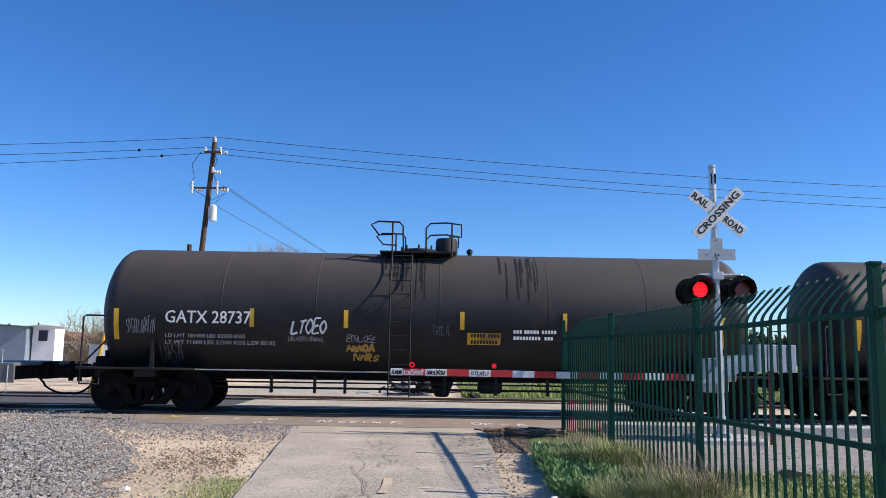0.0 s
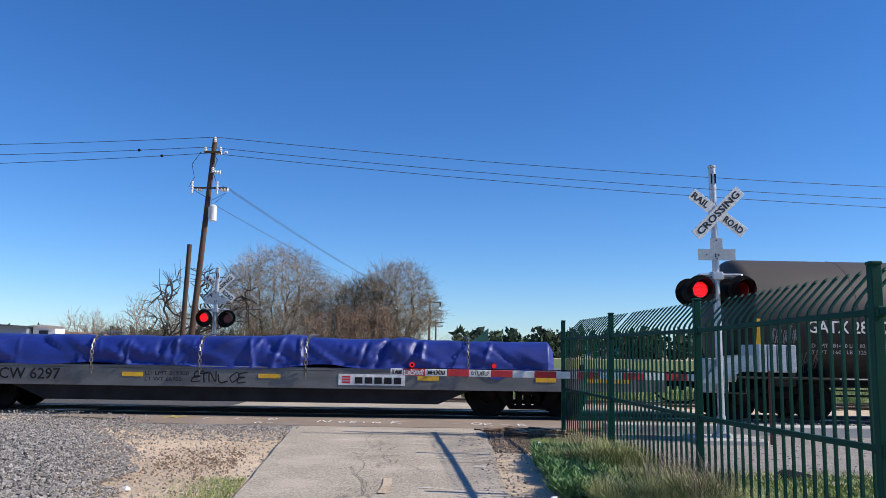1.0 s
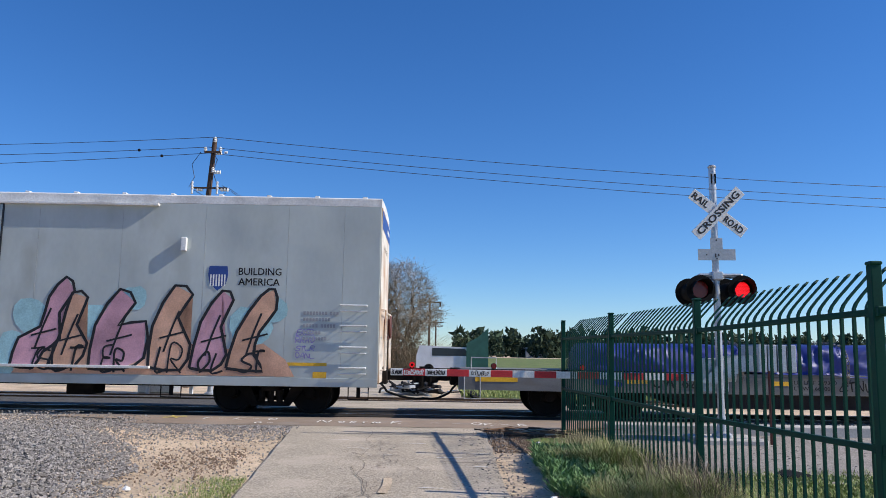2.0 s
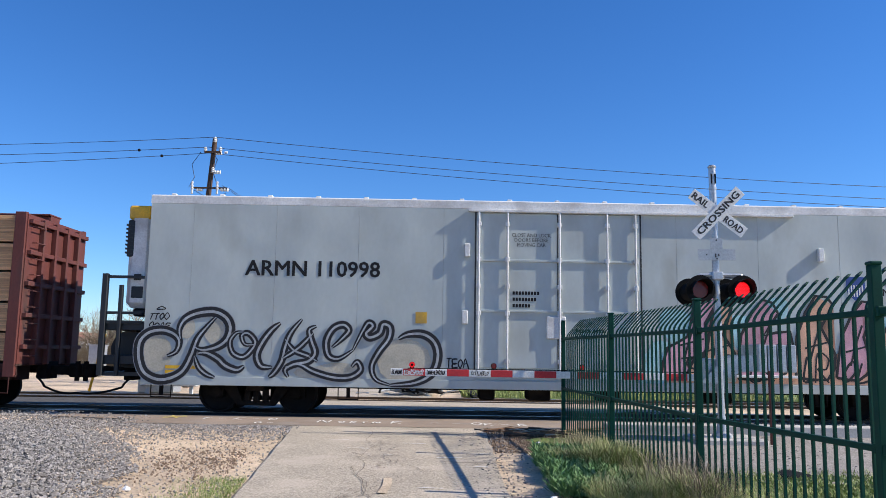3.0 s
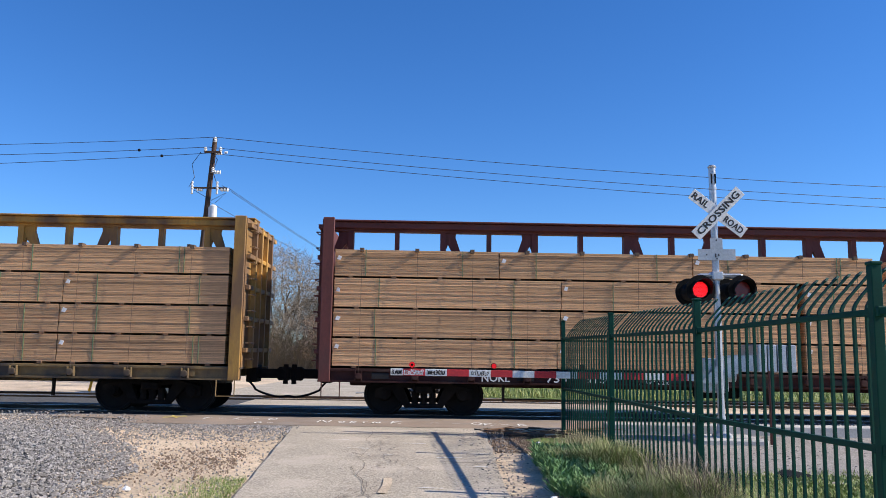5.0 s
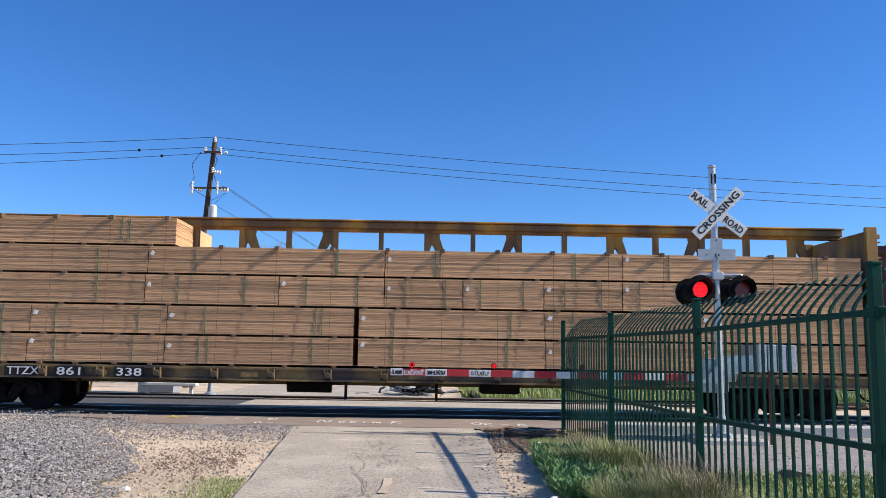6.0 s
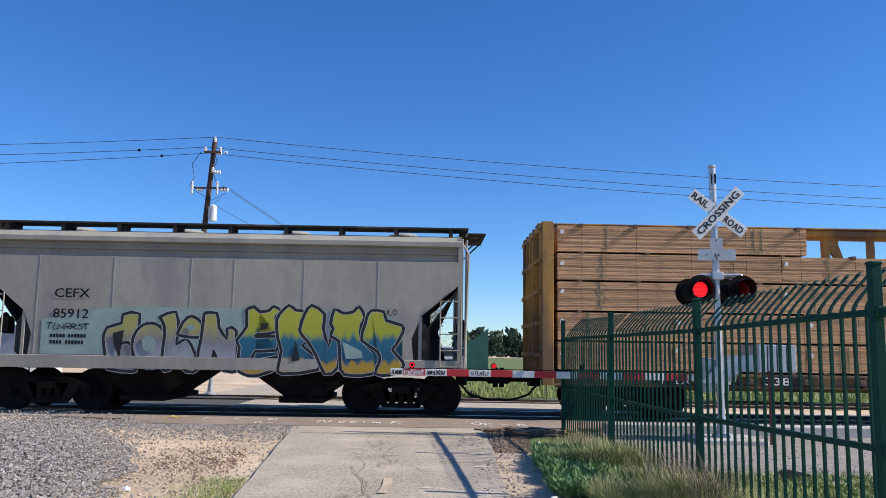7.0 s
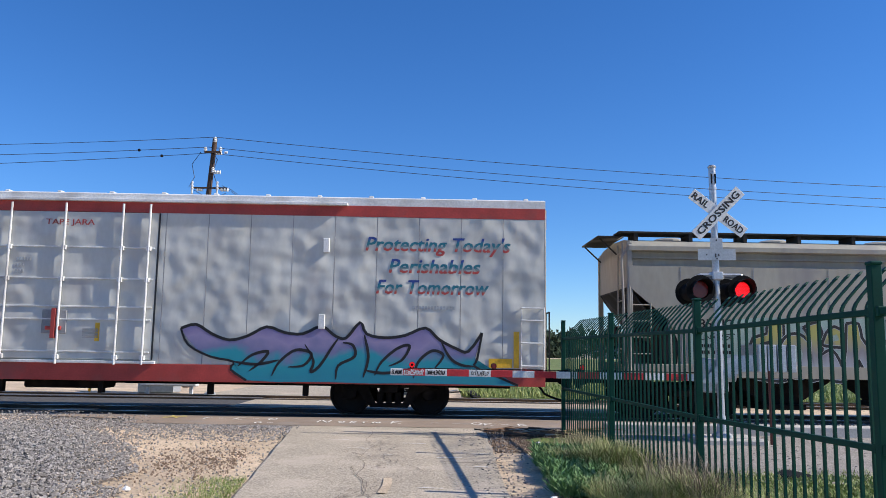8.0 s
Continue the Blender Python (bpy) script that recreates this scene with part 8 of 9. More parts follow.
M_METALWALL = surf("ribbed_grey_metal", (0.22, 0.27, 0.33), 0.6, 0.2, var=0.1)
M_WHITEWALL = surf("white_wall", (0.72, 0.73, 0.74), 0.7, var=0.08)
M_ROOFRED = surf("red_tile_roof", (0.30, 0.13, 0.08), 0.85, var=0.2)
M_DARKROOF = surf("dark_metal_roof", (0.08, 0.10, 0.12), 0.6, var=0.1)
M_GLASS = surf("dark_window", (0.03, 0.04, 0.05), 0.15, var=0.05, bump=0)
def shed(name, label, x0, x1, y0, y1, h, ridge, wall, roof, wins=()):
    s = thing(name, label, "building")
    bm = bmesh.new()
    box(bm, x0, x1, y0, y1, -0.1, h)
    part("wall", bm, wall, s)
    bm = bmesh.new()
    m = (x0 + x1) / 2
    prism(bm, [(x0 - 0.2, h), (x1 + 0.2, h), (m, ridge)], y0 - 0.25, y1 + 0.25)
    part("roof", bm, roof, s)
    for a, b, c2, e in wins:
        bm = bmesh.new()
        box(bm, a, b, y0 - 0.06, y0 + 0.05, c2, e, 0.01)
        w = part("window", bm, M_GLASS, s)
        bm = bmesh.new()
        box(bm, a - 0.06, b + 0.06, y0 - 0.09, y0 - 0.061, c2 - 0.08, c2)
        part("sill", bm, M_WHITEWALL, w)
    return s
shed("metal_shed", "blue-grey ribbed metal shed with a dark roof", -36, -22.95, 44, 46, 2.50, 2.85, M_METALWALL, M_DARKROOF, [(-28.6, -28.0, 2.2, 2.6)])
shed("white_annex", "white boxy annex beside the shed", -22.85, -21.6, 44.5, 45.6, 2.55, 2.62, M_WHITEWALL, M_WHITEWALL, [(-22.5, -22.0, 1.7, 2.3)])
shed("small_house", "distant white house with a red tiled roof", -41, -36, 80, 88, 1.9, 2.9, M_WHITEWALL, M_ROOFRED, [(-40, -39, 0.8, 1.6), (-38, -37.2, 0.8, 1.6)])
shed("far_warehouse", "long pale warehouse far off", 25, 60, 235, 250, 3.0, 4.2, M_WHITEWALL, M_DARKROOF, [(30, 33, 1.2, 2.4), (40, 43, 1.2, 2.4)])

# relay cabinet and fittings by the far signal
bm = bmesh.new()
box(bm, -9.9, -8.7, 26.2, 26.9, 0.0, 1.55, 0.03)
box(bm, -9.95, -8.65, 26.15, 26.95, 1.55, 1.62, 0.02)
solid("relay_cabinet", bm, M_GALV, "grey metal relay cabinet beside the track", "cabinet")
bm = bmesh.new()
tube(bm, [(-11.6, 26.5, 0.0), (-11.2, 26.5, 1.9)], 0.045, 8)
solid("marker_post", bm, M_YELLOW, "leaning yellow marker post", "post")
bm = bmesh.new()
box(bm, -9.6, -7.8, 25.6, 25.9, 0.25, 0.38, 0.03)
for x in (-9.4, -8.0):
    box(bm, x - 0.05, x + 0.05, 25.7, 25.8, 0.0, 0.26)
solid("low_barrier", bm, M_SIGNWHITE, "low white barrier rail", "barrier")
# heap of scrap beyond the track
rs = random.Random(31)
for k in range(46):
    bm = bmesh.new()
    x, y = -0.9 + rs.gauss(0, 0.75), 27.2 + rs.gauss(0, 0.4)
    a, L = rs.uniform(-0.6, 0.6), rs.uniform(0.3, 1.1)
    z = 0.05 + rs.random() * 0.45 * math.exp(-((x + 0.9) / 1.0) ** 2)
    if k % 3:
        tube(bm, [(-L / 2, 0, 0), (0, 0.05, rs.uniform(-0.05, 0.08)), (L / 2, 0, 0)], rs.uniform(0.015, 0.05), 6)
    else:
        box(bm, -L / 3, L / 3, -0.15, 0.15, -0.04, 0.06, 0.02)
    solid("scrap_piece", bm, M_GALV if k % 4 == 0 else M_DARKSILL, "bent metal scrap in a heap", "scrap", "scrap heap", m=pose(x, y, z, 0, rs.uniform(-25, 25), rs.uniform(0, 180)))
# parked white van and a green board fence beyond
def far_car(x, y, label):
    c = thing("parked_van", label, "van", m=pose(x, y, 0))
    bm = bmesh.new()
    prism(bm, [(-2.2, 0.4), (2.2, 0.4), (2.25, 0.9), (1.5, 1.1), (1.0, 1.75), (-2.0, 1.85), (-2.2, 1.2)], -0.9, 0.9)
    part("body", bm, M_WHITEWALL, c)
    for wx in (-1.4, 1.4):
        bm = bmesh.new()
        lathe(bm, [(0.05, -0.95), (0.3, -0.95), (0.34, -0.9), (0.34, -0.7)], (wx, 0, 0.34), "Y", 18)
        part("wheel", bm, M_SIGNALBLACK, c)
    bm = bmesh.new()
    prism(bm, [(-1.2, 1.2), (1.25, 1.2), (0.9, 1.66), (-1.2, 1.7)], -0.91, -0.902)
    part("side_window", bm, M_GLASS, c)
far_car(0.6, 52, "white parked van beyond the grass")
bm = bmesh.new()
prism(bm, [(1.6, 0), (3.0, 0), (3.0, 3.0), (2.3, 2.4), (1.6, 2.0)], 51, 51.15)
solid("green_board", bm, surf("green_board_paint", (0.04, 0.13, 0.10), 0.7), "tall green board screen", "screen")
# ---------------- grass and weeds by the fence ----------------
def blade_material(name, base, alt):
    m = surf(name, base, 0.7, var=0.25, scale=1.0, grain=8, gvar=0.2, bump=0)
    n, l = m.node_tree.nodes, m.node_tree.links
    g = n.new("ShaderNodeNewGeometry")
    x = n.new("ShaderNodeMix")
    x.data_type = "RGBA"
    p = n["Principled BSDF"]
    src = p.inputs["Base Color"].links[0].from_socket
    l.new(g.outputs["Random Per Island"], x.inputs["Factor"])
    l.new(src, x.inputs["A"])
    x.inputs["B"].default_value = (*alt, 1)
    l.new(x.outputs["Result"], p.inputs["Base Color"])
    return m
M_BLADE = blade_material("grass_blade", (0.15, 0.235, 0.05), (0.36, 0.37, 0.14))
M_STRAW = blade_material("dry_grass", (0.52, 0.43, 0.25), (0.28, 0.27, 0.12))
M_LEAF = blade_material("weed_leaf", (0.10, 0.22, 0.06), (0.17, 0.30, 0.11))
M_DEADBRUSH = blade_material("dead_brush", (0.16, 0.12, 0.085), (0.26, 0.20, 0.15))

def tuft_field(name, label, n, place, h, w, bend, mat, seed, broad=False):
    rs = np.random.RandomState(seed)
    V, Fc = [], []
    for i in range(n):
        x, y, z, k = place(rs)
        hh = h * k * (0.4 + 0.8 * rs.rand())
        a = rs.rand() * 6.283
        dx, dy = math.cos(a), math.sin(a)
        bx, by = dx * bend * hh * rs.rand(), dy * bend * hh * rs.rand()
        ww = w * (0.6 + 0.8 * rs.rand())
        b = len(V)
        px, py = -dy * ww, dx * ww
        if broad:
            V += [(x, y, z), (x + bx * 0.5 + px, y + by * 0.5 + py, z + hh * 0.6), (x + bx, y + by, z + hh), (x + bx * 0.5 - px, y + by * 0.5 - py, z + hh * 0.6)]
            Fc += [(b, b + 1, b + 2, b + 3)]
        else:
            V += [(x - px, y - py, z), (x + px, y + py, z), (x + bx * 0.35 + px * 0.8, y + by * 0.35 + py * 0.8, z + hh * 0.6), (x + bx * 0.35 - px * 0.8, y + by * 0.35 - py * 0.8, z + hh * 0.6), (x + bx, y + by, z + hh)]
            Fc += [(b, b + 1, b + 2, b + 3), (b + 3, b + 2, b + 4)]
    me = bpy.data.meshes.new(name)
    me.from_pydata(V, [], Fc)
    me.materials.append(mat)
    return tagged(new(name, me), label, "grass", kind="stuff")

def fence_x(y):
    for (xa, ya, _), (xb, yb, _) in zip(FENCE, FENCE[1:]):
        if yb <= y <= ya:
            return xa + (xb - xa) * (ya - y) / (ya - yb)
    return FENCE[0][0] if y > FENCE[0][1] else FENCE[-1][0]
def verge(rs):
    y = 6.3 + 5.6 * rs.rand() ** 1.05
    u = rs.rand()
    width = 0.55 + 1.05 * min(1.0, max(0.0, (12.2 - y) / 1.6)) * (0.75 + 0.5 * noise.noise((y * 0.8, 0, 5)))
    x = fence_x(y) + 0.2 - u * width * 0.92
    lump = 0.55 + 1.3 * (noise.noise((x * 1.6, y * 1.2, 6)) + 0.35)
    return x, y, 0.0, max(0.35, lump) * (1.05 - 0.35 * u)
bm = bmesh.new()
rough_sheet(bm, [1.0 + 0.25 * i for i in range(9)], [5.5 + 0.5 * i for i in range(19)], lambda x, y: 0.05 * math.exp(-((x - 2.3) / 0.8) ** 2) - 0.012 + 0.03 * noise.noise((x * 2, y * 2, 1)) - (0.1 if x < 1.4 or y > 14 else 0))
solid("grass_strip", bm, M_GRASSGROUND, "grassy strip along the fence foot", "grass", kind="structure")
tuft_field("grass_blades", "long green grass along the fence", 42000, verge, 0.23, 0.0035, 1.7, M_BLADE, 41)
tuft_field("dry_grass_blades", "straw-coloured dry grass in the verge", 10000, verge, 0.28, 0.0028, 1.3, M_STRAW, 42)
tuft_field("weed_leaves", "broad-leaved green weeds at the road edge", 15000, lambda rs: (lambda y: (0.95 + 0.035 * y + rs.rand() ** 1.2 * 0.85 + 0.15 * noise.noise((y * 2, 0, 3)), y, 0.0 + rs.rand() * 0.12, 0.5 + rs.rand()))(8.4 + rs.rand() * 3.6), 0.075, 0.013, 1.6, M_LEAF, 43, broad=True)
tuft_field("dead_brush", "brown dead brush against the fence", 700, lambda rs: (lambda y: (fence_x(y) - 0.15 + rs.normal() * 0.16, y, 0.0, 1.0))(7.4 + rs.rand() * 1.6), 0.50, 0.003, 0.9, M_DEADBRUSH, 44)
tuft_field("end_grass", "dry grass round the fence end", 1500, lambda rs: (2.3 + rs.normal() * 0.2, 12.6 + rs.normal() * 0.6, 0.0, 1.0), 0.22, 0.004, 0.9, M_STRAW, 45)
tuft_field("left_grass", "low green grass at the road edge", 4000, lambda rs: (lambda y: (-1.25 - 0.105 * y - abs(rs.normal()) * 0.32, y, -0.02, 0.6 + 0.4 * rs.rand()))(6.9 + rs.rand() ** 1.3 * 2.6), 0.06, 0.003, 2.0, M_BLADE, 46)
bm = bmesh.new()
rough_sheet(bm, [3.2 + 0.6 * i for i in range(16)], [4.0 + 0.5 * i for i in range(13)], lambda x, y: 0.012 + 0.012 * noise.noise((x * 1.5, y * 1.5, 9)))
solid("lot_grass", bm, M_GRASSGROUND, "patchy green grass inside the fence", "grass", kind="structure")
tuft_field("field_clover", "short bright green clover inside the fence", 22000, lambda rs: (3.3 + rs.rand() * 6.5, 5.6 + rs.rand() ** 0.8 * 4.6, 0.0, 1.0), 0.06, 0.010, 1.2, M_BLADE, 50, broad=True)
tuft_field("field_grass", "short green grass inside the fence", 16000, lambda rs: (3.4 + rs.rand() * 6.0, 6.0 + rs.rand() * 4.6, -0.02, 0.5 + noise.noise((rs.rand() * 9, 0, 0)) * 0.3), 0.15, 0.006, 1.0, M_BLADE, 47)
tuft_field("far_grass", "green grass beyond the tracks", 22000, lambda rs: (0.7 + rs.rand() ** 1.4 * 40, 26.7 + rs.rand() ** 1.6 * 24, 0.0, 1.0), 0.24, 0.012, 0.9, M_BLADE, 48)
tuft_field("track_weeds", "brown weeds at the apron edge", 500, lambda rs: (0.9 + rs.rand() ** 1.2 * 1.6, 13.3 + rs.rand() * 2.2, 0.0, 1.0), 0.09, 0.004, 2.5, M_DEADBRUSH, 49)

M_PALESTICK = surf("bleached_wood", (0.48, 0.40, 0.31), 0.9, var=0.2)
# old boards and ties lying by the fence end
rs = random.Random(9)
for k in range(9):
    bm = bmesh.new()
    L = rs.uniform(0.5, 1.3)
    box(bm, -L / 2, L / 2, -0.05, 0.05, -0.02, 0.03, 0.008)
    solid("old_board", bm, M_TIE if k % 2 else M_DUNNAGE, "weathered board lying in the weeds", "board", "old boards", m=pose(1.75 + rs.gauss(0, 0.35), 14.8 + rs.gauss(0, 0.35), 0.05, 0, rs.uniform(-6, 6), rs.uniform(-25, 40)))

for k in range(34):
    bm = bmesh.new()
    L = rs.uniform(0.25, 0.95)
    tube(bm, [(-L / 2, 0, 0), (0, rs.gauss(0, 0.05), rs.uniform(0, 0.04)), (L / 2, 0, 0)], rs.uniform(0.008, 0.02), 6, 0.006)
    solid("stick", bm, (M_TIE, M_DUNNAGE, M_PALESTICK)[k % 3], "bleached stick in the heap of brush", "stick", "sticks", m=pose(1.7 + rs.gauss(0, 0.42), 14.7 + rs.gauss(0, 0.4), 0.05 + rs.random() * 0.06, 0, rs.uniform(-5, 5), rs.uniform(-35, 35)))
# cracks, patches, painted wire shadows and sprayed marks on the asphalt
def floor_mark(name, pts, w, mat, label, z=0.03):
    bm = bmesh.new()
    ribbon(bm, pts, w, 0.0, smooth=3, taper=False)
    for v in bm.verts:
        v.co = Vector((v.co.x, v.co.z, z))
    return solid(name, bm, mat, label, "road marking", kind="structure")
rs = random.Random(14)
def crack(x, y, dx, dy, n, w):
    pts = [(x, y)]
    for k in range(n):
        pts.append((pts[-1][0] + dx + rs.gauss(0, 0.05), pts[-1][1] + dy + rs.gauss(0, 0.04)))
    floor_mark("road_crack", pts, w, M_CRACKSHADE, "dark crack in the old asphalt", 0.0235)
crack(-0.75, 8.0, -0.02, 0.28, 24, 0.007)
crack(-0.78, 8.4, -0.01, 0.22, 10, 0.006)
for k in range(26):
    crack(-0.82 + rs.gauss(0, 0.10), 8.0 + 6.2 * rs.random(), rs.gauss(0, 0.07), rs.gauss(0, 0.08), rs.randint(2, 5), rs.uniform(0.006, 0.014))
crack(-1.9, 11.5, 0.3, -0.03, 6, 0.006)
crack(-1.2, 14.0, 0.4, -0.02, 7, 0.008)
crack(-1.0, 12.9, 0.35, 0.02, 6, 0.006)
for k in range(16):
    a = rs.uniform(0, 6.28)
    crack(rs.uniform(-2.2, 0.5), rs.uniform(8.0, 14.5), 0.16 * math.cos(a), 0.16 * math.sin(a), rs.randint(3, 8), rs.uniform(0.004, 0.009))
# Shadows of overhead wires, painted as dark lines across the road.
for y, a, b in ((14.7, -1.2, 0.75), (14.35, -1.9, 0.9), (13.9, -0.3, 0.9), (10.9, 0.0, 0.85)):
    floor_mark("road_crack", [(a + (b - a) * k / 6, y + rs.gauss(0, 0.03)) for k in range(7)], 0.03, M_CRACKSHADE, "wire shadow painted as a dark line across the old asphalt", 0.0238)
for k in range(8):
    x, y = rs.uniform(-2.0, 0.4), rs.uniform(8.2, 14)
    floor_mark("paint_scuff", [(x, y), (x + rs.uniform(0.15, 0.5), y + rs.gauss(0, 0.05))], 0.025, M_CHALK, "pale scuff on the asphalt", 0.024)
floor_mark("sprayed_mark", [(-0.6, 8.5), (-0.58, 9.0), (-0.6, 9.5)], 0.10, M_PALEYEL, "faded yellow sprayed stripe", 0.0242)
# survey scrawl along the apron
def scrawl(x, y, glyphs, mat, s=0.34, w=0.035):
    for g in glyphs:
        for st in g:
            floor_mark("sprayed_mark", [(x + a * s, y + b * s * 1.6) for a, b in st], w, mat, "sprayed survey scrawl on the apron", 0.0305)
        x += s * 1.25
N = [[(0, 0), (0.05, 1), (0.6, 0), (0.65, 1)]]
O = [[(0.3, 0), (0, 0.5), (0.3, 1), (0.6, 0.5), (0.3, 0)]]
R_ = [[(0, 0), (0.05, 1), (0.5, 0.8), (0.1, 0.5), (0.6, 0)]]
T = [[(0.3, 0), (0.3, 1)], [(0, 0.8), (0.6, 0.9)]]
K = [[(0, 0), (0.05, 1)], [(0.55, 1), (0.05, 0.5), (0.6, 0)]]
dash = [[(0, 0.5), (0.5, 0.55)]]
scrawl(-2.50, 16.35, [N], M_CHALK)
scrawl(-2.08, 16.35, [O, R_], M_CHALK, 0.2)
scrawl(-1.62, 16.35, [T, N], M_CHALK, 0.2)
scrawl(-1.0, 16.35, [K], M_CHALK)
scrawl(-0.2, 16.3, [dash, dash, O, dash], M_CHALK)
scrawl(0.9, 16.25, [K, dash, R_], M_CHALK, 0.28)
scrawl(-5.0, 16.7, [T, dash, K, dash, O], M_CHALK, 0.28)
scrawl(-5.9, 16.75, [[[(0, 0.5), (1, 0.55)], [(0.2, 0.1), (0.8, 0.9)], [(0.8, 0.1), (0.2, 0.9)]]], M_CHALKY, 0.5, 0.05)
scrawl(-3.7, 15.95, [O, dash], M_CHALK, 0.2)

# marker balls on the wires, boxes beyond the track
for (a, b, c2), u in ((WIRES[1], 0.107), (WIRES[2], 0.073)):
    bm = bmesh.new()
    p = Vector(a).lerp(Vector(b), u) - Vector((0, 0, 0.25 * 4 * u * (1 - u)))
    lathe(bm, [(0.01, -0.06), (0.045, -0.04), (0.055, 0.0), (0.045, 0.04), (0.01, 0.06)], (0, 0, 0), "X", 10)
    solid("wire_marker", bm, M_SIGNALBLACK, "small dark marker clipped to a wire", "wire marker", "wire markers", m=Matrix.Translation(p))
for x, yy, w, h in ((-17.2, 40, 0.7, 1.5), (-15.4, 41, 0.5, 1.1), (-12.6, 38, 0.9, 0.9)):
    bm = bmesh.new()
    box(bm, -w / 2, w / 2, -0.3, 0.3, 0, h, 0.03)
    box(bm, -w / 2 - 0.03, w / 2 + 0.03, -0.33, 0.33, h, h + 0.05, 0.01)
    solid("utility_box", bm, M_GALV, "grey metal utility box beyond the tracks", "utility box", "utility boxes", m=pose(x, yy, 0))
# litter
rs = random.Random(77)
for x, y in ((1.35, 9.3), (1.15, 8.2), (1.75, 8.25), (-3.2, 8.35), (1.6, 13.1)):
    bm = bmesh.new()
    bmesh.ops.create_icosphere(bm, subdivisions=2, radius=0.05)
    for v in bm.verts:
        v.co *= 0.7 + 0.6 * noise.noise(v.co * 20 + Vector((x, y, 0)))
        v.co.z *= 0.6
    solid("litter", bm, M_TAGWHITE, "crumpled pale litter on the ground", "litter", "litter", m=pose(x, y, 0.05))

# inside the fence: low kerb of the lot, post and debris
bm = bmesh.new()
box(bm, 3.1, 14, 15.1, 15.5, -0.1, 0.20, 0.02)
solid("concrete_kerb", bm, M_CONCRETE, "low concrete kerb along the track side", "kerb", kind="structure")
bm = bmesh.new()
box(bm, 3.1, 3.45, 6.2, 9.2, -0.1, 0.02, 0.01)
solid("concrete_strip", bm, M_CONCRETE, "pale concrete strip inside the fence", "kerb", kind="structure")
bm = bmesh.new()
box(bm, 5.62, 5.69, 13.7, 13.77, 0.0, 1.25, 0.01)
solid("rusty_post", bm, M_NOKL, "thin rusty steel post", "post")
bm = bmesh.new()
prism(bm, [(-0.24, 0), (0.26, 0), (0.18, 0.05), (-0.04, 0.10), (-0.18, 0.05)], -0.12, 0.12)
solid("debris_lump", bm, M_DARKSILL, "dark lump of debris on the grass", "debris", m=pose(4.4, 10.1, 0.0, 0, 0, 20))

# ---------------- the train ----------------
tank_a = tank_car(True)
tank_b = tank_car(False)
flat = flat_car()
tarp = tarp_load()
reefer_a = reefer_union()
def runs(*stops):
    """Neighbouring bundles between stops along the car."""
    return list(zip(stops, stops[1:]))
rows_red = [
    runs(-10.7, -5.70, -0.26) + runs(-0.12, 3.45, 7.02, 10.68),
    runs(-10.7, -5.62, -0.26) + runs(-0.12, 3.53, 7.08, 10.68),
    runs(-10.7, -5.60, -0.26) + runs(-0.10, 2.33, 4.68, 7.0, 10.68),
    runs(-10.7, -7.0, -2.62, 1.50) + runs(2.13, 6.39, 10.68),
    runs(6.39, 10.68),
]
red_car = lumber_car("dark red centre-beam lumber car stacked with boards", 10.99, M_NOKL, M_NOKLSILL, rows_red, 71, 8.65, 11.83, -63.15)
y = NEAR + 0.016
for words, x, w in (("NOKL", -7.38, 0.62), ("733", -5.95, 0.45), ("315", -5.08, 0.45)):
    lettering("car_number", words, 0.17, M_LETTER, red_car, on_side(x, y, 0.80), width=w, bold=0.012)
lettering("load_stencil", "LD LMT 223800", 0.07, M_LETTER, red_car, on_side(-3.9, y, 0.89), width=0.8)
lettering("load_stencil", "LT WT 62200", 0.07, M_LETTER, red_car, on_side(-3.9, y, 0.79), width=0.68)
rows_yel = [
    runs(-10.6, -8.03, -5.02, -0.86) + runs(-0.76, 3.42, 6.9, 10.6),
    runs(-10.6, -8.0, -5.0, -0.86) + runs(-0.76, 3.40, 6.9, 10.6),
    runs(-10.6, -5.53, -2.55, -0.20, 1.56, 3.38, 5.15, 6.95, 10.6),
    runs(-10.6, -5.5, -0.2, 5.16, 10.6),
    runs(-10.6, -4.9),
]
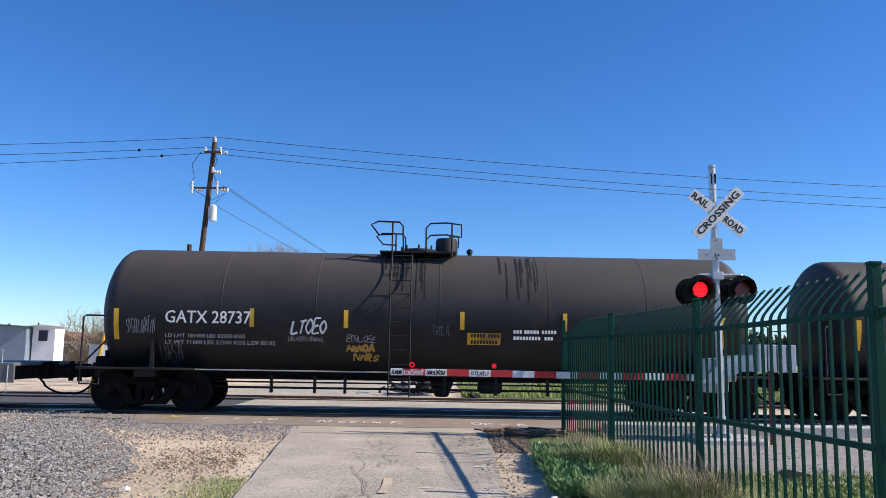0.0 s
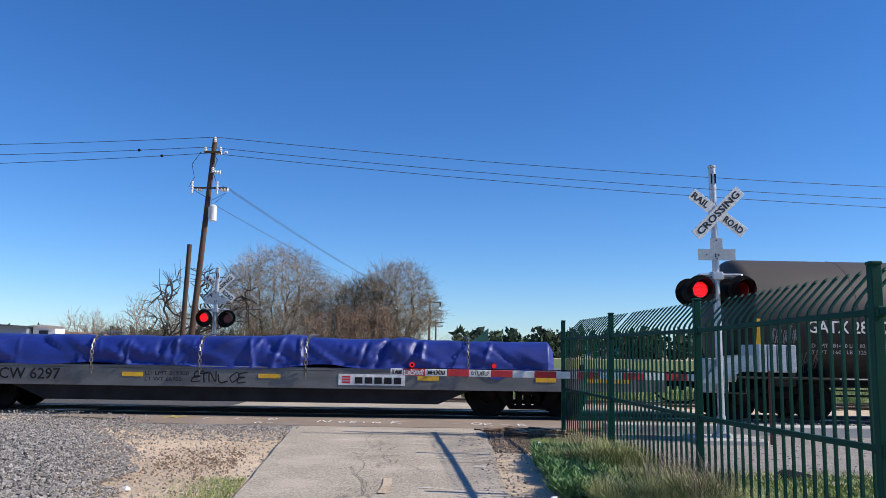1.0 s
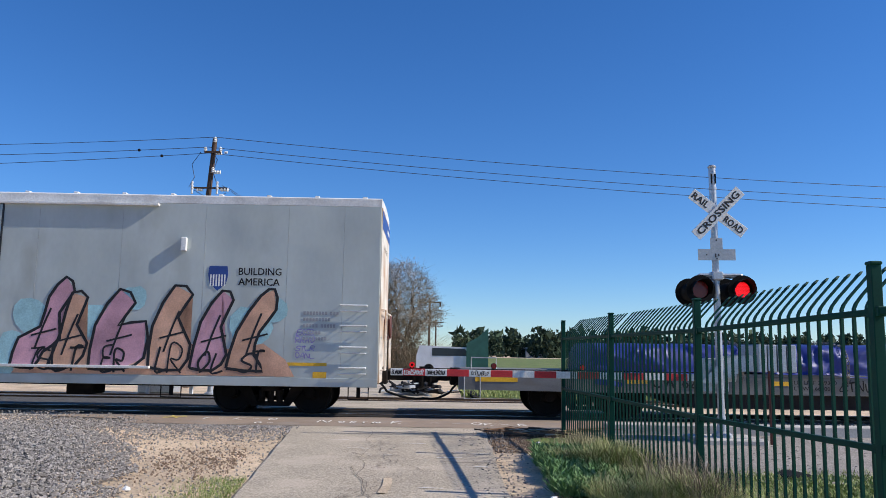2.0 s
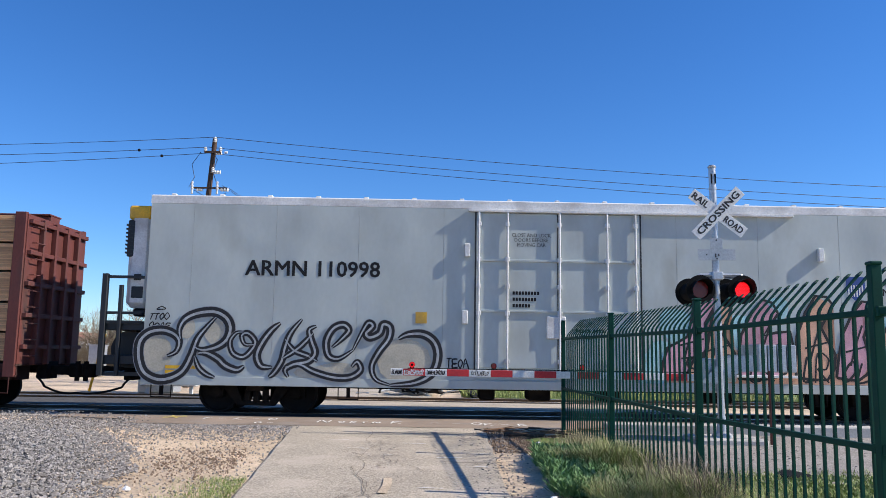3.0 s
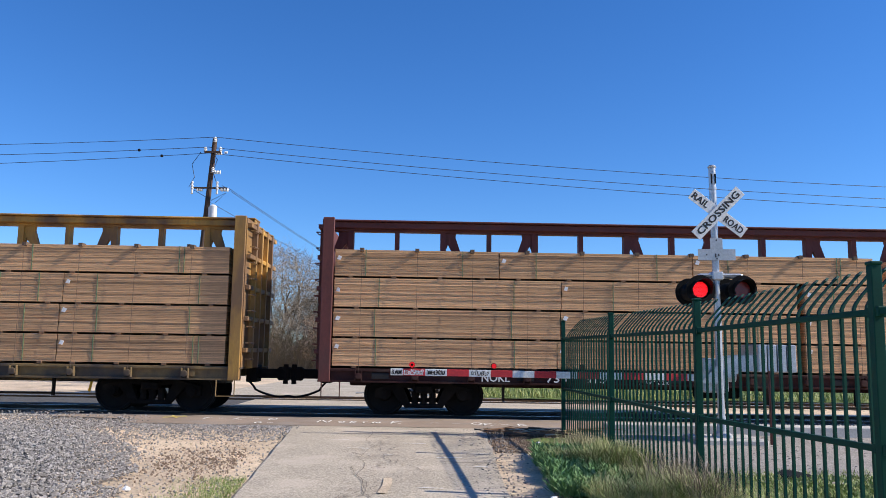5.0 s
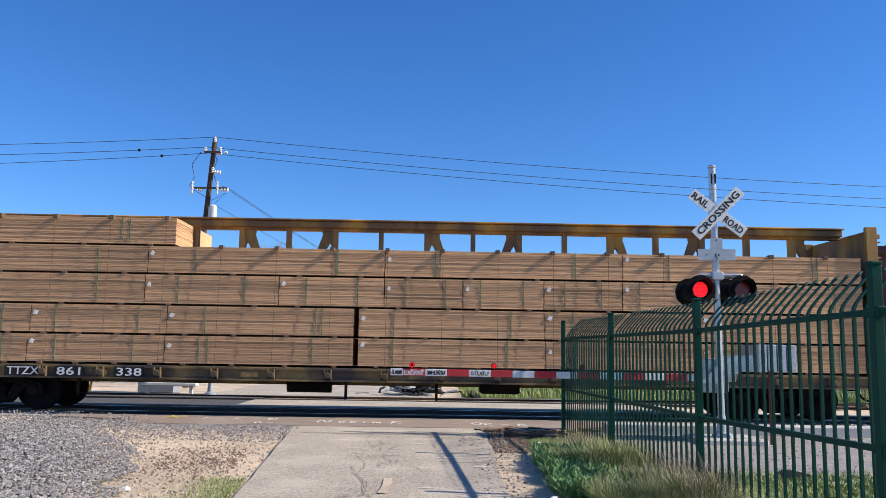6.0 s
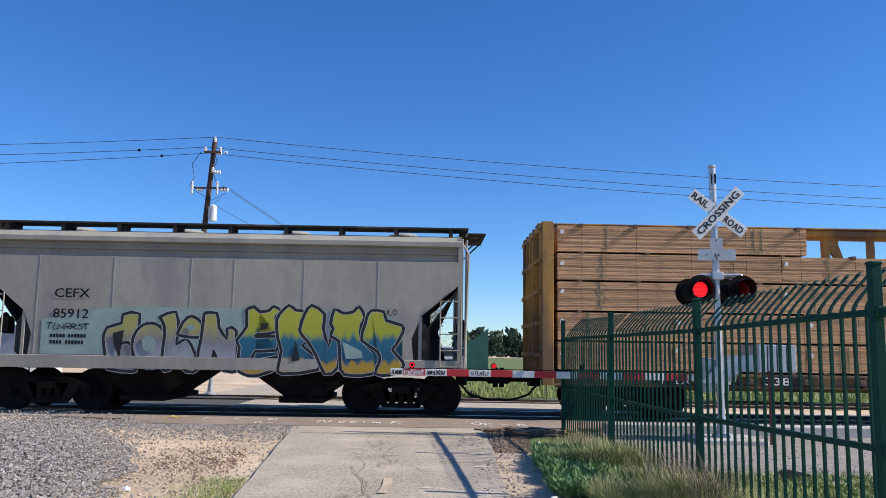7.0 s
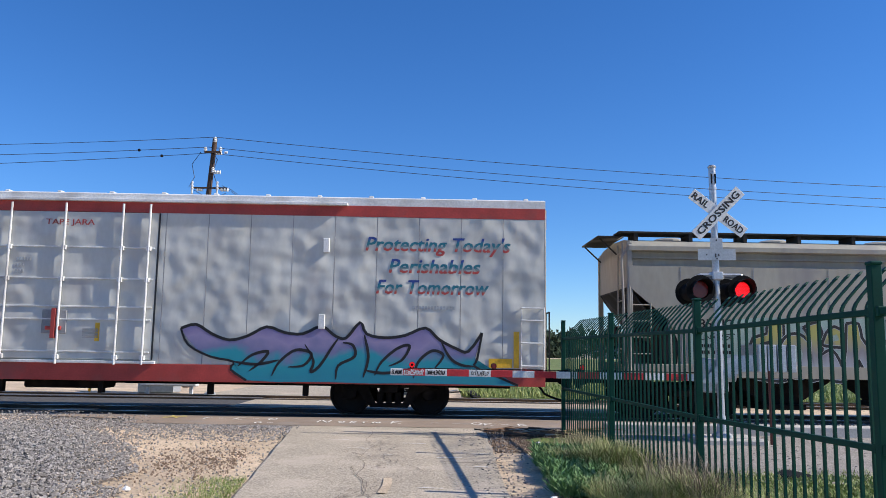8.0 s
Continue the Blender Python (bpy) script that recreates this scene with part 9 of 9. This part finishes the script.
yel_car = lumber_car("worn yellow centre-beam lumber car stacked with boards", 10.97, M_TTZX, M_TTZXSILL, rows_yel, 72, 8.9, 11.82, -86.80)
for words, x, w in (("TTZX", -8.38, 0.70), ("861", -7.30, 0.52), ("338", -6.0, 0.55)):
    bm = bmesh.new()
    box(bm, x - 0.05, x + w + 0.05, y - 0.003, y + 0.004, 0.78, 1.0)
    part("number_plate", bm, M_DARKSILL, yel_car)
    lettering("car_number", words, 0.17, M_LETTER, yel_car, on_side(x, y - 0.007, 0.81), width=w, bold=0.012)
for c in (red_car, yel_car):
    for x in (-9.8, -6.6, -3.3, 0.4, 3.7, 7.0, 9.6):
        stripe(c, x, x + 0.38, y + 0.02, 0.82, 0.95, M_TTZXSILL if c is yel_car else M_DARKSILL)
hopper = hopper_car()
reefer_b = reefer_rail()

def wheel_turns(w, x):
    """Rolling wheels: a row for each thirtieth of a second."""
    per = SPEED / FPS / WR
    return [(k / FPS, pose(x, 0, WR) @ Matrix.Rotation(k * per, 4, "Y")) for k in range(8 * FPS + 1)]

def motions():
    for car, s in ((tank_a, -0.33), (tank_b, 16.2), (flat, -18.77), (tarp, -18.77), (reefer_a, -39.70), (red_car, -63.15), (yel_car, -86.80), (hopper, -104.82), (reefer_b, -122.42), *LOADS):
        walk(car, [(t, track_pose(s + SPEED * t)) for t in (0.0, 2.0, 4.0, 6.0, 8.0)])
    for w, x in WHEELSETS:
        walk(w, wheel_turns(w, x))
    # the flashers change sides every 0.6 s; for an instant both are lit
    for ob, rest, first, overlap in BLINKERS:
        rows, ang, lit = [(0.0, pose(*rest, 0, 0, 0 if first else 180))], (0 if first else 180), first
        for k in range(13):
            t0 = 0.3 + 0.6 * k + ((1 if lit else -3) if overlap else (-3 if lit else 0)) / FPS
            for j in range(4):
                rows.append((t0 + j / FPS, pose(*rest, 0, 0, ang + 60 * j)))
            ang, lit = ang + 180, not lit
        rows.append((8.0, pose(*rest, 0, 0, ang)))
        walk(ob, rows)

motions()
